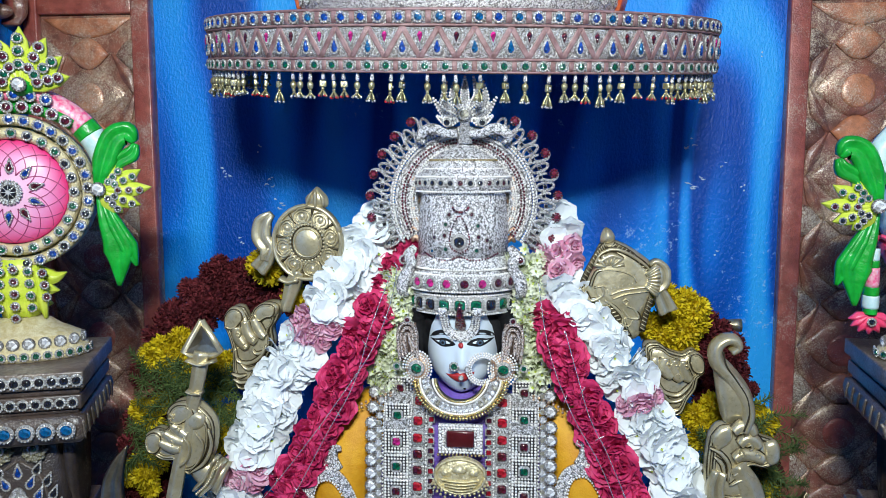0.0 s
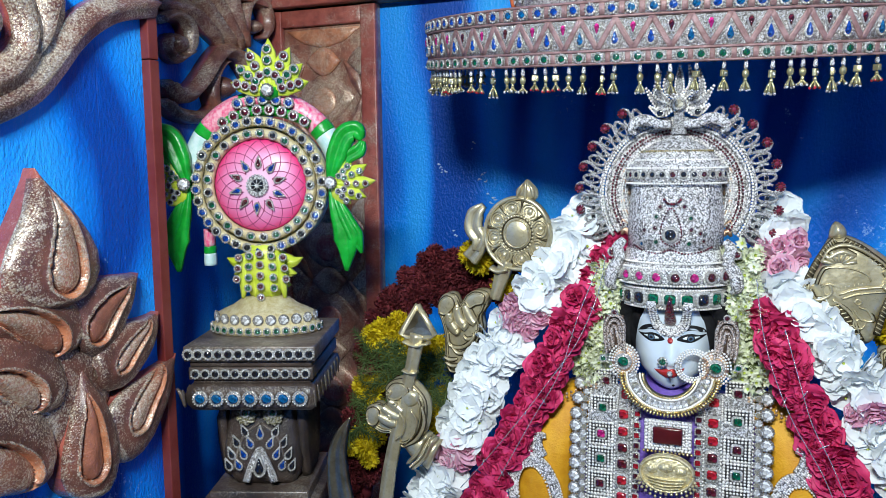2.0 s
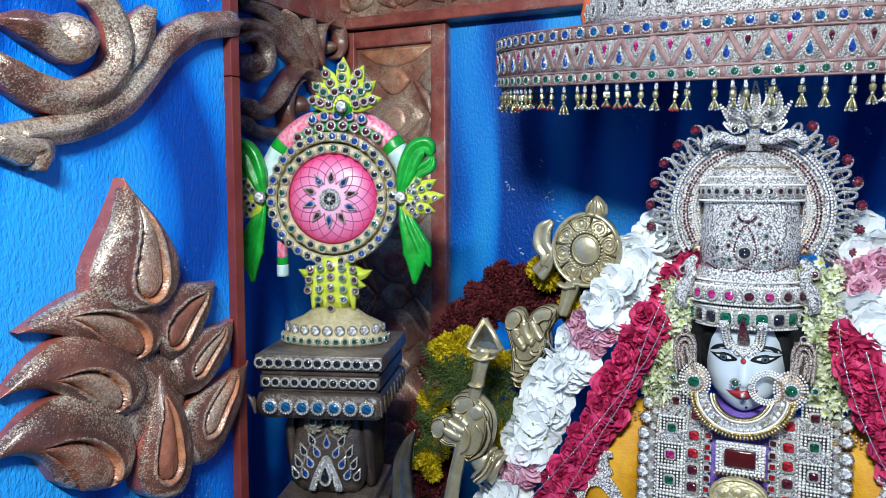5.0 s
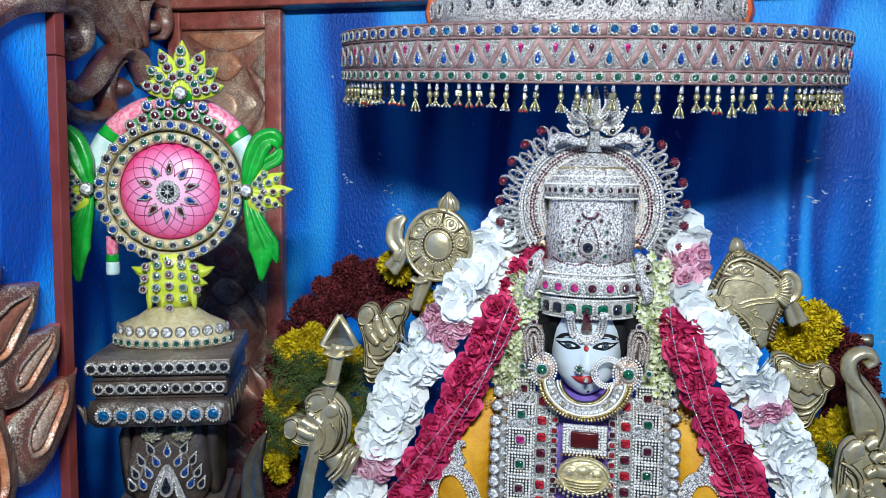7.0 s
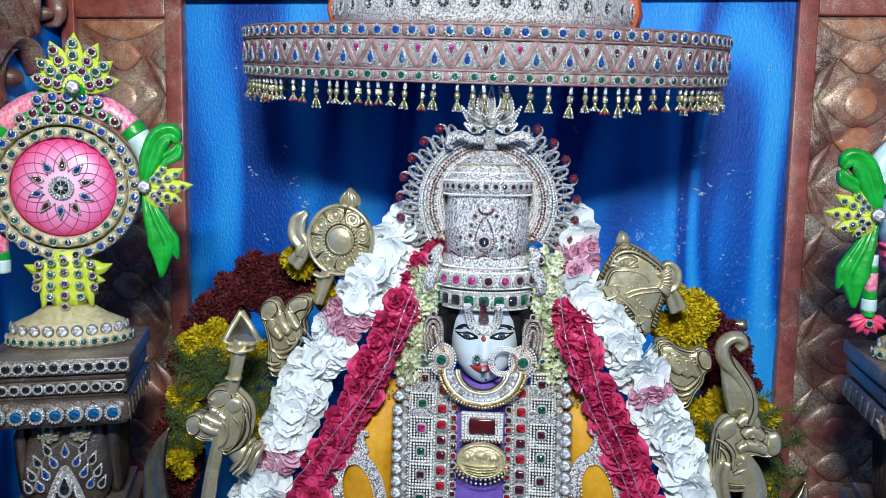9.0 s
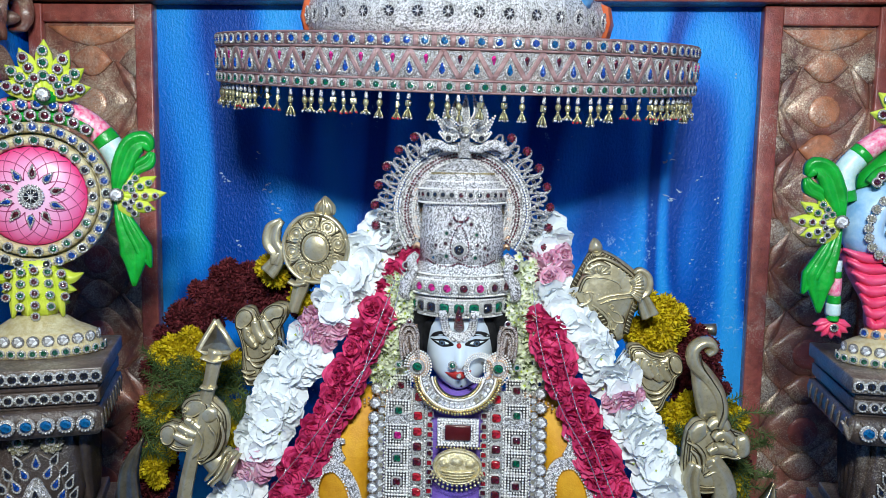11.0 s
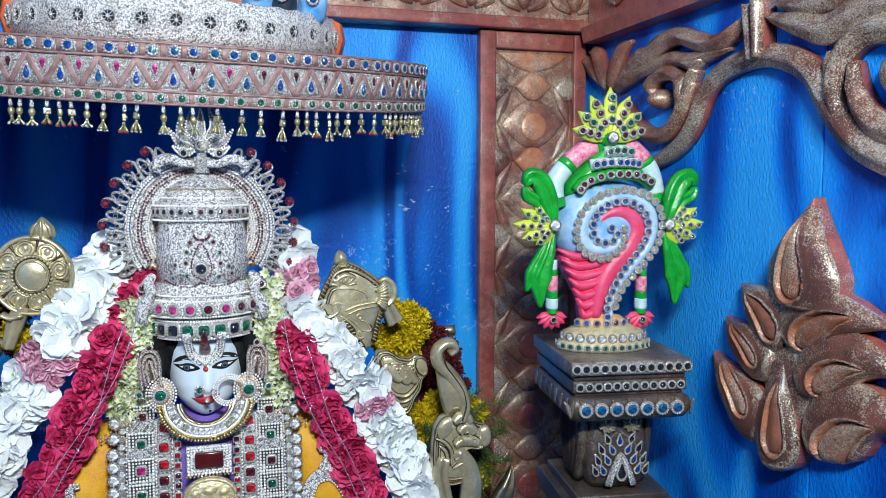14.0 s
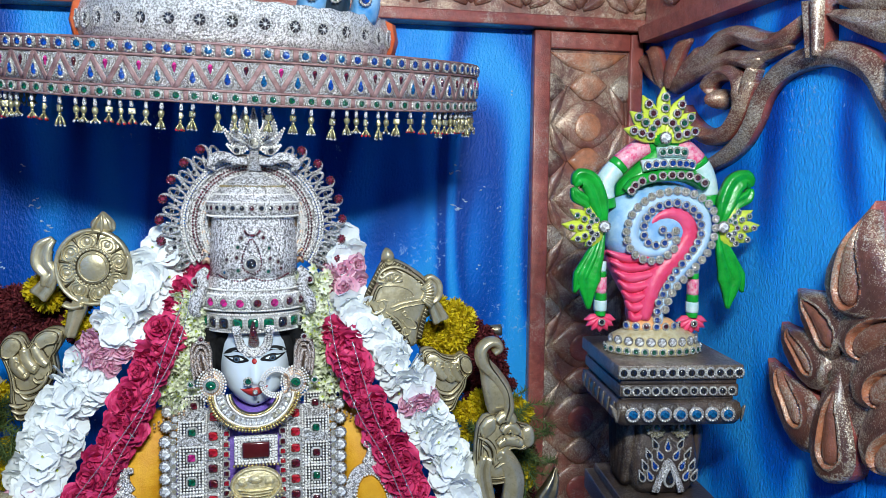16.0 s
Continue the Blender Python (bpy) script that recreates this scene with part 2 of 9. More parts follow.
def lathe(bm, prof, seg=32, c=(0, 0, 0), sx=1.0, sy=1.0, mi=0, cap=True):
    rows = [[(c[0] + r * sx * math.cos(2 * math.pi * i / seg), c[1] + r * sy * math.sin(2 * math.pi * i / seg), c[2] + z) for i in range(seg)] for r, z in prof]
    return grid_skin(bm, rows, True, cap, mi)


def smooth_path(pts, per=6):
    """Catmull-Rom through the points (2D or 3D)."""
    p = [np.array(q, float) for q in pts]
    p = [2 * p[0] - p[1]] + p + [2 * p[-1] - p[-2]]
    out = []
    for a, b, c, d in zip(p, p[1:], p[2:], p[3:]):
        for k in range(per):
            t = k / per
            out.append(0.5 * (2 * b + (c - a) * t + (2 * a - 5 * b + 4 * c - d) * t * t + (3 * b - a - 3 * c + d) * t ** 3))
    out.append(p[-2])
    return out


def profile_at(vals, t):
    x = np.linspace(0, 1, len(vals))
    return float(np.interp(t, x, vals))


SECT = {
    "round": [(-1, 0), (-0.97, 0.35), (-0.75, 0.72), (-0.38, 0.95), (0, 1), (0.38, 0.95), (0.75, 0.72), (0.97, 0.35), (1, 0)],
    "ridge": [(-1, 0), (-0.98, 0.45), (-0.82, 0.62), (-0.35, 0.72), (0, 1), (0.35, 0.72), (0.82, 0.62), (0.98, 0.45), (1, 0)],
    "cup": [(-1, 0), (-0.97, 0.75), (-0.85, 1.0), (-0.55, 0.72), (0, 0.5), (0.55, 0.72), (0.85, 1.0), (0.97, 0.75), (1, 0)],
    "flat": [(-1, 0), (-1, 0.8), (-0.9, 1), (-0.4, 1), (0, 1), (0.4, 1), (0.9, 1), (1, 0.8), (1, 0)],
    "groove": [(-1, 0), (-0.98, 0.6), (-0.8, 0.9), (-0.45, 1), (-0.15, 0.7), (0.15, 0.7), (0.45, 1), (0.8, 0.9), (0.98, 0.6), (1, 0)],
}


def stroke(bm, F, pts, widths, height, sect="round", per=6, mi=0, base=0.0, heights=None, flank=None):
    """A carved band along a 2D path on the plane F(u, v, h), with a width profile."""
    path = smooth_path(pts, per)
    n = len(path)
    rows = []
    for i, p in enumerate(path):
        d = path[min(i + 1, n - 1)] - path[max(i - 1, 0)]
        d = d / (np.linalg.norm(d) + 1e-9)
        nx, ny = -d[1], d[0]
        t = i / (n - 1)
        w = max(profile_at(widths, t), 0.0006)
        h = height * (profile_at(heights, t) if heights else 1) * min(1, 0.35 + w / (max(widths) + 1e-9))
        rows.append([F(p[0] + nx * w * a, p[1] + ny * w * a, base + h * b) for a, b in SECT[sect]])
    first = len(bm.faces)
    grid_skin(bm, rows, True, True, mi)
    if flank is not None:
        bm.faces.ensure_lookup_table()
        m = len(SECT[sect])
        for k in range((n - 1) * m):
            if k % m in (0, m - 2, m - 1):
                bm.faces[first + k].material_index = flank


def puff(bm, F, outline, height, rings=4, mi=0, base=0.0, smooth=0, flat=0.0, centre=None):
    """A domed relief over a closed 2D outline."""
    pts = smooth_path(list(outline) + [outline[0]], smooth)[:-1] if smooth else [np.array(p, float) for p in outline]
    c = np.array(centre if centre else np.mean(pts, 0), float)
    rows = [[F(p[0], p[1], base) for p in pts]]
    for k in range(rings):
        a = (k + 0.6) / rings * (math.pi / 2)
        s = flat + (1 - flat) * math.cos(a) if k else 0.985
        z = math.sin(a)
        rows.append([F(*(c + (p - c) * s), base + height * z) for p in pts])
    grid_skin(bm, rows, True, True, mi)


def tube(bm, pts, radii, seg=8, per=5, mi=0):
    path = [Vector(p) for p in smooth_path(pts, per)]
    n = len(path)
    rows, up = [], Vector((0.13, 0.21, 0.97))
    for i, p in enumerate(path):
        d = (path[min(i + 1, n - 1)] - path[max(i - 1, 0)]).normalized()
        a = d.cross(up)
        a = a.normalized() if a.length > 1e-4 else d.orthogonal().normalized()
        b = d.cross(a)
        r = profile_at(radii, i / (n - 1))
        rows.append([p + (a * math.cos(2 * math.pi * k / seg) + b * math.sin(2 * math.pi * k / seg)) * r for k in range(seg)])
    grid_skin(bm, rows, True, True, mi)


def ball(bm, c, r, u=8, v=6, mi=0, s=(1, 1, 1)):
    prof = [(math.sin(math.pi * k / v), -math.cos(math.pi * k / v)) for k in range(v + 1)]
    prof[0], prof[-1] = (0.02, -1), (0.02, 1)
    rows = [[(c[0] + r * s[0] * q * math.cos(2 * math.pi * i / u), c[1] + r * s[1] * q * math.sin(2 * math.pi * i / u), c[2] + r * s[2] * z) for i in range(u)] for q, z in prof]
    grid_skin(bm, rows, True, True, mi)


def front(y):
    return lambda u, v, h: (u, y - h, v)


def right_wall(x):
    return lambda u, v, h: (x - h, u, v)


def left_wall(x):
    return lambda u, v, h: (x + h, u, v)


LOCAL = lambda u, v, h: (u, -h, v)   # faces -y about its own origin


JEWELS = {}


def jewel_mesh(colour, r, shape="round", beads=12, setting=None):
    """A glass stone in a beaded silver setting, facing -y."""
    key = (colour, round(r, 4), shape, beads)
    if key in JEWELS:
        return JEWELS[key]
    bm = bmesh.new()
    if shape == "round":
        rim = [(math.cos(2 * math.pi * i / beads), math.sin(2 * math.pi * i / beads)) for i in range(beads)]
    elif shape == "drop":
        rim = []
        for i in range(beads):
            a = 2 * math.pi * i / beads
            s = 1.0 if math.sin(a) < 0 else 1.0 + 0.75 * math.sin(a) ** 3
            rim.append((0.72 * math.cos(a) * (1 - 0.35 * max(0, math.sin(a))), math.sin(a) * s))
    else:
        rim = []
        for i in range(beads):
            a = 2 * math.pi * (i + 0.5) / beads
            k = 1 / max(abs(math.cos(a)), abs(math.sin(a)))
            rim.append((math.cos(a) * min(k, 1.32), math.sin(a) * min(k, 1.32)))
    puff(bm, LOCAL, [(x * r * 1.08, y * r * 1.08) for x, y in rim], r * 0.28, 2, 1, 0, 0, 0.6)
    for x, y in rim:
        ball(bm, (x * r * 0.93, -r * 0.28, y * r * 0.93), r * 2.4 / beads, 5, 4, 1)
    inner = 0.88 if colour == "pearl" else 0.70 if shape != "square" else 0.74
    puff(bm, LOCAL, [(x * r * inner, y * r * inner) for x, y in rim], r * 0.42, 3, 0, r * 0.2, 0, 0.25)
    me = to_mesh("jewel", bm, [M_GEMS[colour], setting or (M_SETTING if colour == "pearl" else M_SILVERP)])
    JEWELS[key] = me
    return me


def jewel(parent, at, colour, r, shape="round", beads=12, name="jewel"):
    return part(name, jewel_mesh(colour, r, shape, beads), None, parent, at=at)


def facing(p, n, roll=0.0):
    """A pose at p whose -y axis looks along n."""
    n = Vector(n).normalized()
    y = -n
    z = Vector((0, 0, 1))
    x = y.cross(z)
    x = x.normalized() if x.length > 1e-3 else Vector((1, 0, 0))
    z = x.cross(y)
    m = Matrix((x, y, z)).transposed().to_4x4()
    return Matrix.Translation(p) @ m @ Matrix.Rotation(roll, 4, "Y")

# ---- the setting ----
def slab(name, lo, hi, mat, label, cat, bev=0.0):
    bm = bmesh.new()
    box(bm, lo, hi, bev)
    ob = part(name, bm, mat, smooth=False)
    return tagged(ob, label, cat, kind="structure")


ZL = 2.085   # underside of the carved lintel
slab("floor", (-2.2, -2.6, -0.1), (2.2, 2.1, 0.0), M_FLOOR, "grey granite floor of the shrine room", "floor")
slab("ceiling", (-2.2, -2.6, 3.0), (2.2, 2.1, 3.1), M_PLASTER, "plain plastered ceiling of the shrine room", "ceiling")
slab("wall_rear", (-2.2, -2.7, 0.0), (2.2, -2.6, 3.0), M_PLASTER, "plain plastered wall of the shrine room", "wall")
slab("wall_side_a", (-2.3, -2.6, 0.0), (-2.2, 2.1, 3.0), M_PLASTER, "plain plastered wall of the shrine room", "wall")
slab("wall_side_b", (2.2, -2.6, 0.0), (2.3, 2.1, 3.0), M_PLASTER, "plain plastered wall of the shrine room", "wall")
slab("wall_back", (-1.25, 1.82, 0.0), (1.25, 1.9, 3.0), M_BLUE, "bright blue airbrushed shrine back panel with scratches", "wall")
M_CHIP = paint("bared_pale_primer", (0.34, 0.52, 0.74), 0.6, 0.4, 120, (0.62, 0.74, 0.86))


def paint_chips(wall):
    """Flaked scratches in the paint, each a thin curl of bared primer."""
    random.seed(41)
    for x, z, size, n in ((-0.595, 1.635, 0.030, 5), (-0.505, 1.695, 0.022, 3), (-0.482, 1.615, 0.034, 4), (-0.456, 1.557, 0.032, 5), (-0.558, 1.458, 0.018, 3), (0.572, 1.705, 0.030, 4), (0.590, 1.605, 0.040, 6), (0.700, 1.600, 0.024, 3), (0.645, 1.440, 0.020, 2), (0.662, 1.650, 0.026, 3), (0.735, 1.915, 0.022, 2), (-0.640, 1.915, 0.018, 2)):
        for k in range(n):
            bm = bmesh.new()
            a, b = random.uniform(-0.5, 0.5), random.uniform(-1.2, 1.2)
            px, pz = x + random.uniform(-0.5, 0.5) * size, z + random.uniform(-0.5, 0.5) * size
            ln = size * random.uniform(0.15, 0.5)
            path = [(px + ln * t * math.cos(a + b * t), pz + ln * t * math.sin(a + b * t) + random.uniform(-0.001, 0.001)) for t in (-0.5, -0.2, 0.1, 0.5)]
            stroke(bm, front(1.8200), path, [0.0004, random.uniform(0.0012, 0.0030), random.uniform(0.0006, 0.0022), 0.0004], 0.0007, "flat", 4)
            part("paint_chip", bm, M_CHIP, wall)


paint_chips(bpy.data.objects["wall_back"])
slab("wall_right_far", (1.12, 0.902, 0.0), (1.2, 1.82, 3.0), M_BLUE, "bright blue airbrushed side panel of the shrine", "wall", 0.002)
slab("wall_right_near", (1.12, -0.2, 0.0), (1.2, 0.898, 3.0), M_BLUE, "bright blue airbrushed side panel of the shrine", "wall", 0.002)
slab("wall_left", (-1.2, 0.93, 0.0), (-1.12, 1.82, 3.0), M_BLUE, "deep blue painted side wall in the recess", "wall")
slab("wall_leaf_far", (-0.84, 0.822, 0.0), (-0.8, 0.925, 3.0), M_BLUE, "bright blue painted boards of the side leaf", "wall", 0.0008)
slab("wall_leaf_near", (-0.84, -0.2, 0.0), (-0.8, 0.8212, 3.0), M_BLUE, "bright blue painted boards of the side leaf", "wall", 0.0008)
bm = bmesh.new()
box(bm, (-0.85, 0.925, 0.0), (-0.783, 0.9475, 1.83), 0.002)
box(bm, (-0.85, 0.925, 1.8315), (-0.7835, 0.9478, 3.0), 0.002)
tagged(part("batten", bm, M_BATTEN, smooth=False), "dark red painted batten with a saw cut, edging the blue leaf", "batten", kind="structure")


def carved_post(name, xa, xb, label):
    """A post of interlaced leaf scales between two raised edge strips; xa is the edge beside the blue panel."""
    s = 1 if xb > xa else -1
    ob = thing(name, (xa, 1.82, 0), label, "post", kind="structure")
    w = abs(xb - xa)
    X = lambda u: s * u
    F = lambda u, v, h: (s * u, -h, v)
    bm = bmesh.new()
    box(bm, (min(X(0), X(w)), -0.022, 0.0), (max(X(0), X(w)), 0.0, ZL), 0.002)
    part("backboard", bm, M_WOOD, ob, smooth=False)
    for a, b, nm in ((-0.004, 0.042, "edge_strip"), (w - 0.038, w, "edge_strip")):
        bm = bmesh.new()
        box(bm, (min(X(a), X(b)), -0.043, 0.0), (max(X(a), X(b)), -0.022, ZL - 0.004), 0.004)
        part(nm, bm, M_WOODR, ob, "red primed strip rubbed with silver")
    bm = bmesh.new()
    box(bm, (min(X(0.042), X(w - 0.038)), -0.040, ZL - 0.05), (max(X(0.042), X(w - 0.038)), -0.022, ZL - 0.004), 0.004)
    part("head_strip", bm, M_WOODR, ob)
    lo, hi = 0.046, w - 0.042
    mid, half = (lo + hi) / 2, (hi - lo) / 2
    # top spandrel
    bm = bmesh.new()
    puff(bm, F, [(lo, ZL - 0.058), (hi, ZL - 0.058), (mid + half * 0.55, ZL - 0.095), (mid, ZL - 0.112), (mid - half * 0.55, ZL - 0.095)], 0.010, 3, 0, 0.022, 0, 0.4)
    part("leaf_scale", bm, M_ORANGE, ob)
    P = 0.207
    alm = to_mesh("leaf_scale", almond(0.056, 0.040, 0.011), M_ORANGE)
    rnd = to_mesh("round_boss", almond(0.098, 0.070, 0.012, 1.0), M_WOOD)
    inn = to_mesh("leaf_scale", almond(0.040, 0.040, 0.007, 0.75), M_ORANGE)
    almd = to_mesh("leaf_scale", almond(0.056, 0.040, 0.011), M_WOOD)
    innd = to_mesh("leaf_scale", almond(0.040, 0.040, 0.007, 0.75), M_WOODR)
    sid = to_mesh("side_scale", almond(0.046, 0.040, 0.012), M_WOODL)
    k = 0
    z = ZL - 0.148
    while z > 0.15:
        put = lambda me, nm, u, v, d: part(nm, me, None, ob, at=Matrix.Translation((s * u, -0.022 - d, v)) @ Matrix.Rotation(random.uniform(-0.05, 0.05), 4, "Y"))
        put(alm if k < 2 else almd, "leaf_scale", mid, z, 0.004)
        put(rnd, "round_boss", mid, z - P / 2, -0.002)
        put(inn if k < 2 else innd, "leaf_scale", mid, z - P / 2 - 0.008, 0.008)
        for u in (lo + 0.006, hi - 0.006):
            put(sid, "side_scale", u, z - 0.004, -0.004)
        for q in (-1, 1):
            bm = bmesh.new()
            stroke(bm, F, [(mid + q * 0.062, z), (mid + q * half * 0.82, z - 0.052), (mid + q * half * 0.98, z - 0.105)], [0.004, 0.017, 0.004], 0.013, "ridge", 4, 0, 0.020)
            stroke(bm, F, [(mid + q * half * 0.98, z - 0.10), (mid + q * half * 0.78, z - 0.16), (mid + q * 0.058, z - P)], [0.004, 0.016, 0.004], 0.011, "ridge", 4, 0, 0.020)
            part("leaf_blade", bm, M_WOOD, ob)
        z -= P
        k += 1
    return ob


def almond(a, b, h, p=1.0):
    """A pointed lens relief about its own origin, facing -y."""
    bm = bmesh.new()
    pts = []
    for i in range(20):
        t = i / 10
        if t <= 1:
            x, y = -1 + 2 * t, math.sin(math.pi * t) ** p
        else:
            x, y = 3 - 2 * t, -math.sin(math.pi * (t - 1)) ** p
        if p < 1:
            ang = math.pi * (1 - t)
            x, y = math.cos(ang), math.sin(ang) * (1 if math.sin(ang) < 0 else 1.0)
        pts.append((x * a, y * b))
    puff(bm, LOCAL, pts, h, 4, 0, 0, 0, 0.5)
    return bm


carved_post("carved_post_a", -0.772, -1.1, "reddish carved wooden post with leaf scales, rubbed with silver")
carved_post("carved_post_b", 0.788, 1.1, "reddish carved wooden post with leaf scales, rubbed with silver")


def lintel():
    ob = thing("carved_lintel", (0, 1.82, ZL), "reddish carved wooden beam over the back panel", "beam", kind="structure")
    bm = bmesh.new()
    box(bm, (-1.12, -0.06, 0.0), (1.12, 0.0, 0.24), 0.004)
    part("beam", bm, M_WOOD, ob, smooth=False)
    bm = bmesh.new()
    box(bm, (-1.12, -0.075, -0.001), (1.12, -0.06, 0.03), 0.004)
    part("edge_strip", bm, M_WOODR, ob, "red primed strip rubbed with silver")
    F = lambda u, v, h: (u, -0.06 - h, v)
    for i in range(-7, 8):
        x = i * 0.15
        bm = bmesh.new()
        for q in (-1, 1):
            stroke(bm, F, [(x + q * 0.01, 0.05), (x + q * 0.05, 0.075), (x + q * 0.066, 0.12), (x + q * 0.03, 0.15)], [0.006, 0.017, 0.016, 0.004], 0.016, "ridge", 4)
        puff(bm, F, [(x - 0.03, 0.10), (x, 0.05), (x + 0.03, 0.10), (x, 0.15)], 0.018, 3, 0, 0, 3)
        part("leaf_relief", bm, M_WOOD, ob)
    return ob


lintel()


def wall_beam(name, F, u0, u1, z0, label):
    ob = thing(name, (0, 0, 0), label, "beam", kind="structure")
    bm = bmesh.new()
    grid_skin(bm, [[F(u, z0, 0.0), F(u, z0, 0.05), F(u, z0 + 0.04, 0.058), F(u, z0 + 0.05, 0.035), F(u, z0 + 0.3, 0.035), F(u, z0 + 0.3, 0.0)] for u in (u0, u1)], True)
    part("beam", bm, M_WOODR, ob, smooth=False)
    for i in range(int(abs(u1 - u0) / 0.12)):
        u = u0 + (i + 0.5) * 0.12
        bm = bmesh.new()
        for q in (-1, 1):
            stroke(bm, F, [(u, z0 + 0.07), (u + q * 0.04, z0 + 0.10), (u + q * 0.05, z0 + 0.15)], [0.004, 0.016, 0.003], 0.014, "ridge", 4, 0, 0.035)
        part("leaf_relief", bm, M_WOOD, ob)


wall_beam("carved_beam_a", right_wall(1.12), 0.2, 1.74, 2.052, "reddish carved wooden beam along the side panel")
wall_beam("carved_beam_b", left_wall(-1.12), 0.95, 1.74, 2.085, "reddish carved wooden beam along the recess wall")


# ---- carved scrolls and lotus reliefs on the side panels ----
def scroll_near(F, dy, label, cut=9.0):
    """The wave arch with its large volute, carved from one board."""
    ob = thing("scroll_carving", (0, 0, 0), label, "carving", "scroll carvings on the side panels")
    sh = lambda pts: [(min(u + dy, cut), v) for u, v in pts if u + dy < cut + 0.05]

    def piece(nm, pts, w, h, sect="ridge", mat=M_WOODL, hs=None, base=0.0, per=7):
        bm = bmesh.new()
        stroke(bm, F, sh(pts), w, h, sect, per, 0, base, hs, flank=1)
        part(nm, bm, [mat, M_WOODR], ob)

    piece("arch", [(1.462, 1.707), (1.362, 1.735), (1.294, 1.770), (1.252, 1.815), (1.224, 1.862), (1.176, 1.897), (1.107, 1.914), (1.025, 1.914), (0.954, 1.892), (0.909, 1.860), (0.879, 1.820), (0.845, 1.777), (0.800, 1.737), (0.742, 1.709), (0.676, 1.687)], [0.014, 0.020, 0.022, 0.022, 0.022, 0.022, 0.024, 0.025, 0.026, 0.027, 0.026, 0.024], 0.040, "ridge")
    piece("volute", [(0.846, 1.777), (0.855, 1.833), (0.837, 1.893), (0.788, 1.920), (0.721, 1.910), (0.675, 1.877), (0.666, 1.835)], [0.010, 0.020, 0.026, 0.028, 0.024, 0.02], 0.046)
    piece("volute", [(0.821, 1.872), (0.807, 1.814), (0.768, 1.767), (0.709, 1.749), (0.664, 1.758), (0.641, 1.779)], [0.010, 0.02, 0.024, 0.026, 0.02, 0.008], 0.042)
    bm = bmesh.new()
    c = sh([(0.709, 1.844)])[0]
    puff(bm, F, [(c[0] + 0.052 * math.cos(a * math.pi / 9), c[1] + 0.047 * math.sin(a * math.pi / 9)) for a in range(18)], 0.06, 4)
    part("volute_knob", bm, M_WOODL, ob)
    piece("leaf_tip", [(0.863, 1.839), (0.869, 1.868), (0.880, 1.899)], [0.022, 0.018, 0.004], 0.035)
    piece("end_block", [(0.694, 1.690), (0.676, 1.670), (0.673, 1.647)], [0.012, 0.03, 0.03], 0.045, "flat")
    piece("end_block", [(0.664, 1.675), (0.632, 1.659), (0.596, 1.660)], [0.02, 0.03, 0.03], 0.045, "ridge")
    return ob


def scroll_top(F, dy, label):
    ob = thing("leaf_carving", (0, 0, 0), label, "carving", "leaf carvings under the beams")

    def piece(nm, pts, w, h, sect="ridge", mat=M_WOODL):
        bm = bmesh.new()
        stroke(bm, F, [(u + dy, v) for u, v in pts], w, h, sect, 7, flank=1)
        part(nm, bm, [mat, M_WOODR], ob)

    piece("bracket", [(1.044, 1.910), (1.051, 1.967), (1.058, 2.017)], [0.018, 0.022, 0.026], 0.05, "groove")
    piece("leaf", [(1.026, 1.984), (0.947, 1.957), (0.883, 1.936), (0.826, 1.947), (0.756, 1.951), (0.684, 1.945)], [0.01, 0.022, 0.028, 0.028, 0.022, 0.006], 0.045)
    piece("leaf", [(0.825, 1.928), (0.765, 1.925), (0.710, 1.907), (0.660, 1.904)], [0.006, 0.02, 0.022, 0.006], 0.04)
    piece("leaf", [(1.012, 2.007), (0.935, 1.987), (0.854, 1.985), (0.781, 1.983)], [0.008, 0.02, 0.022, 0.006], 0.036)
    return ob


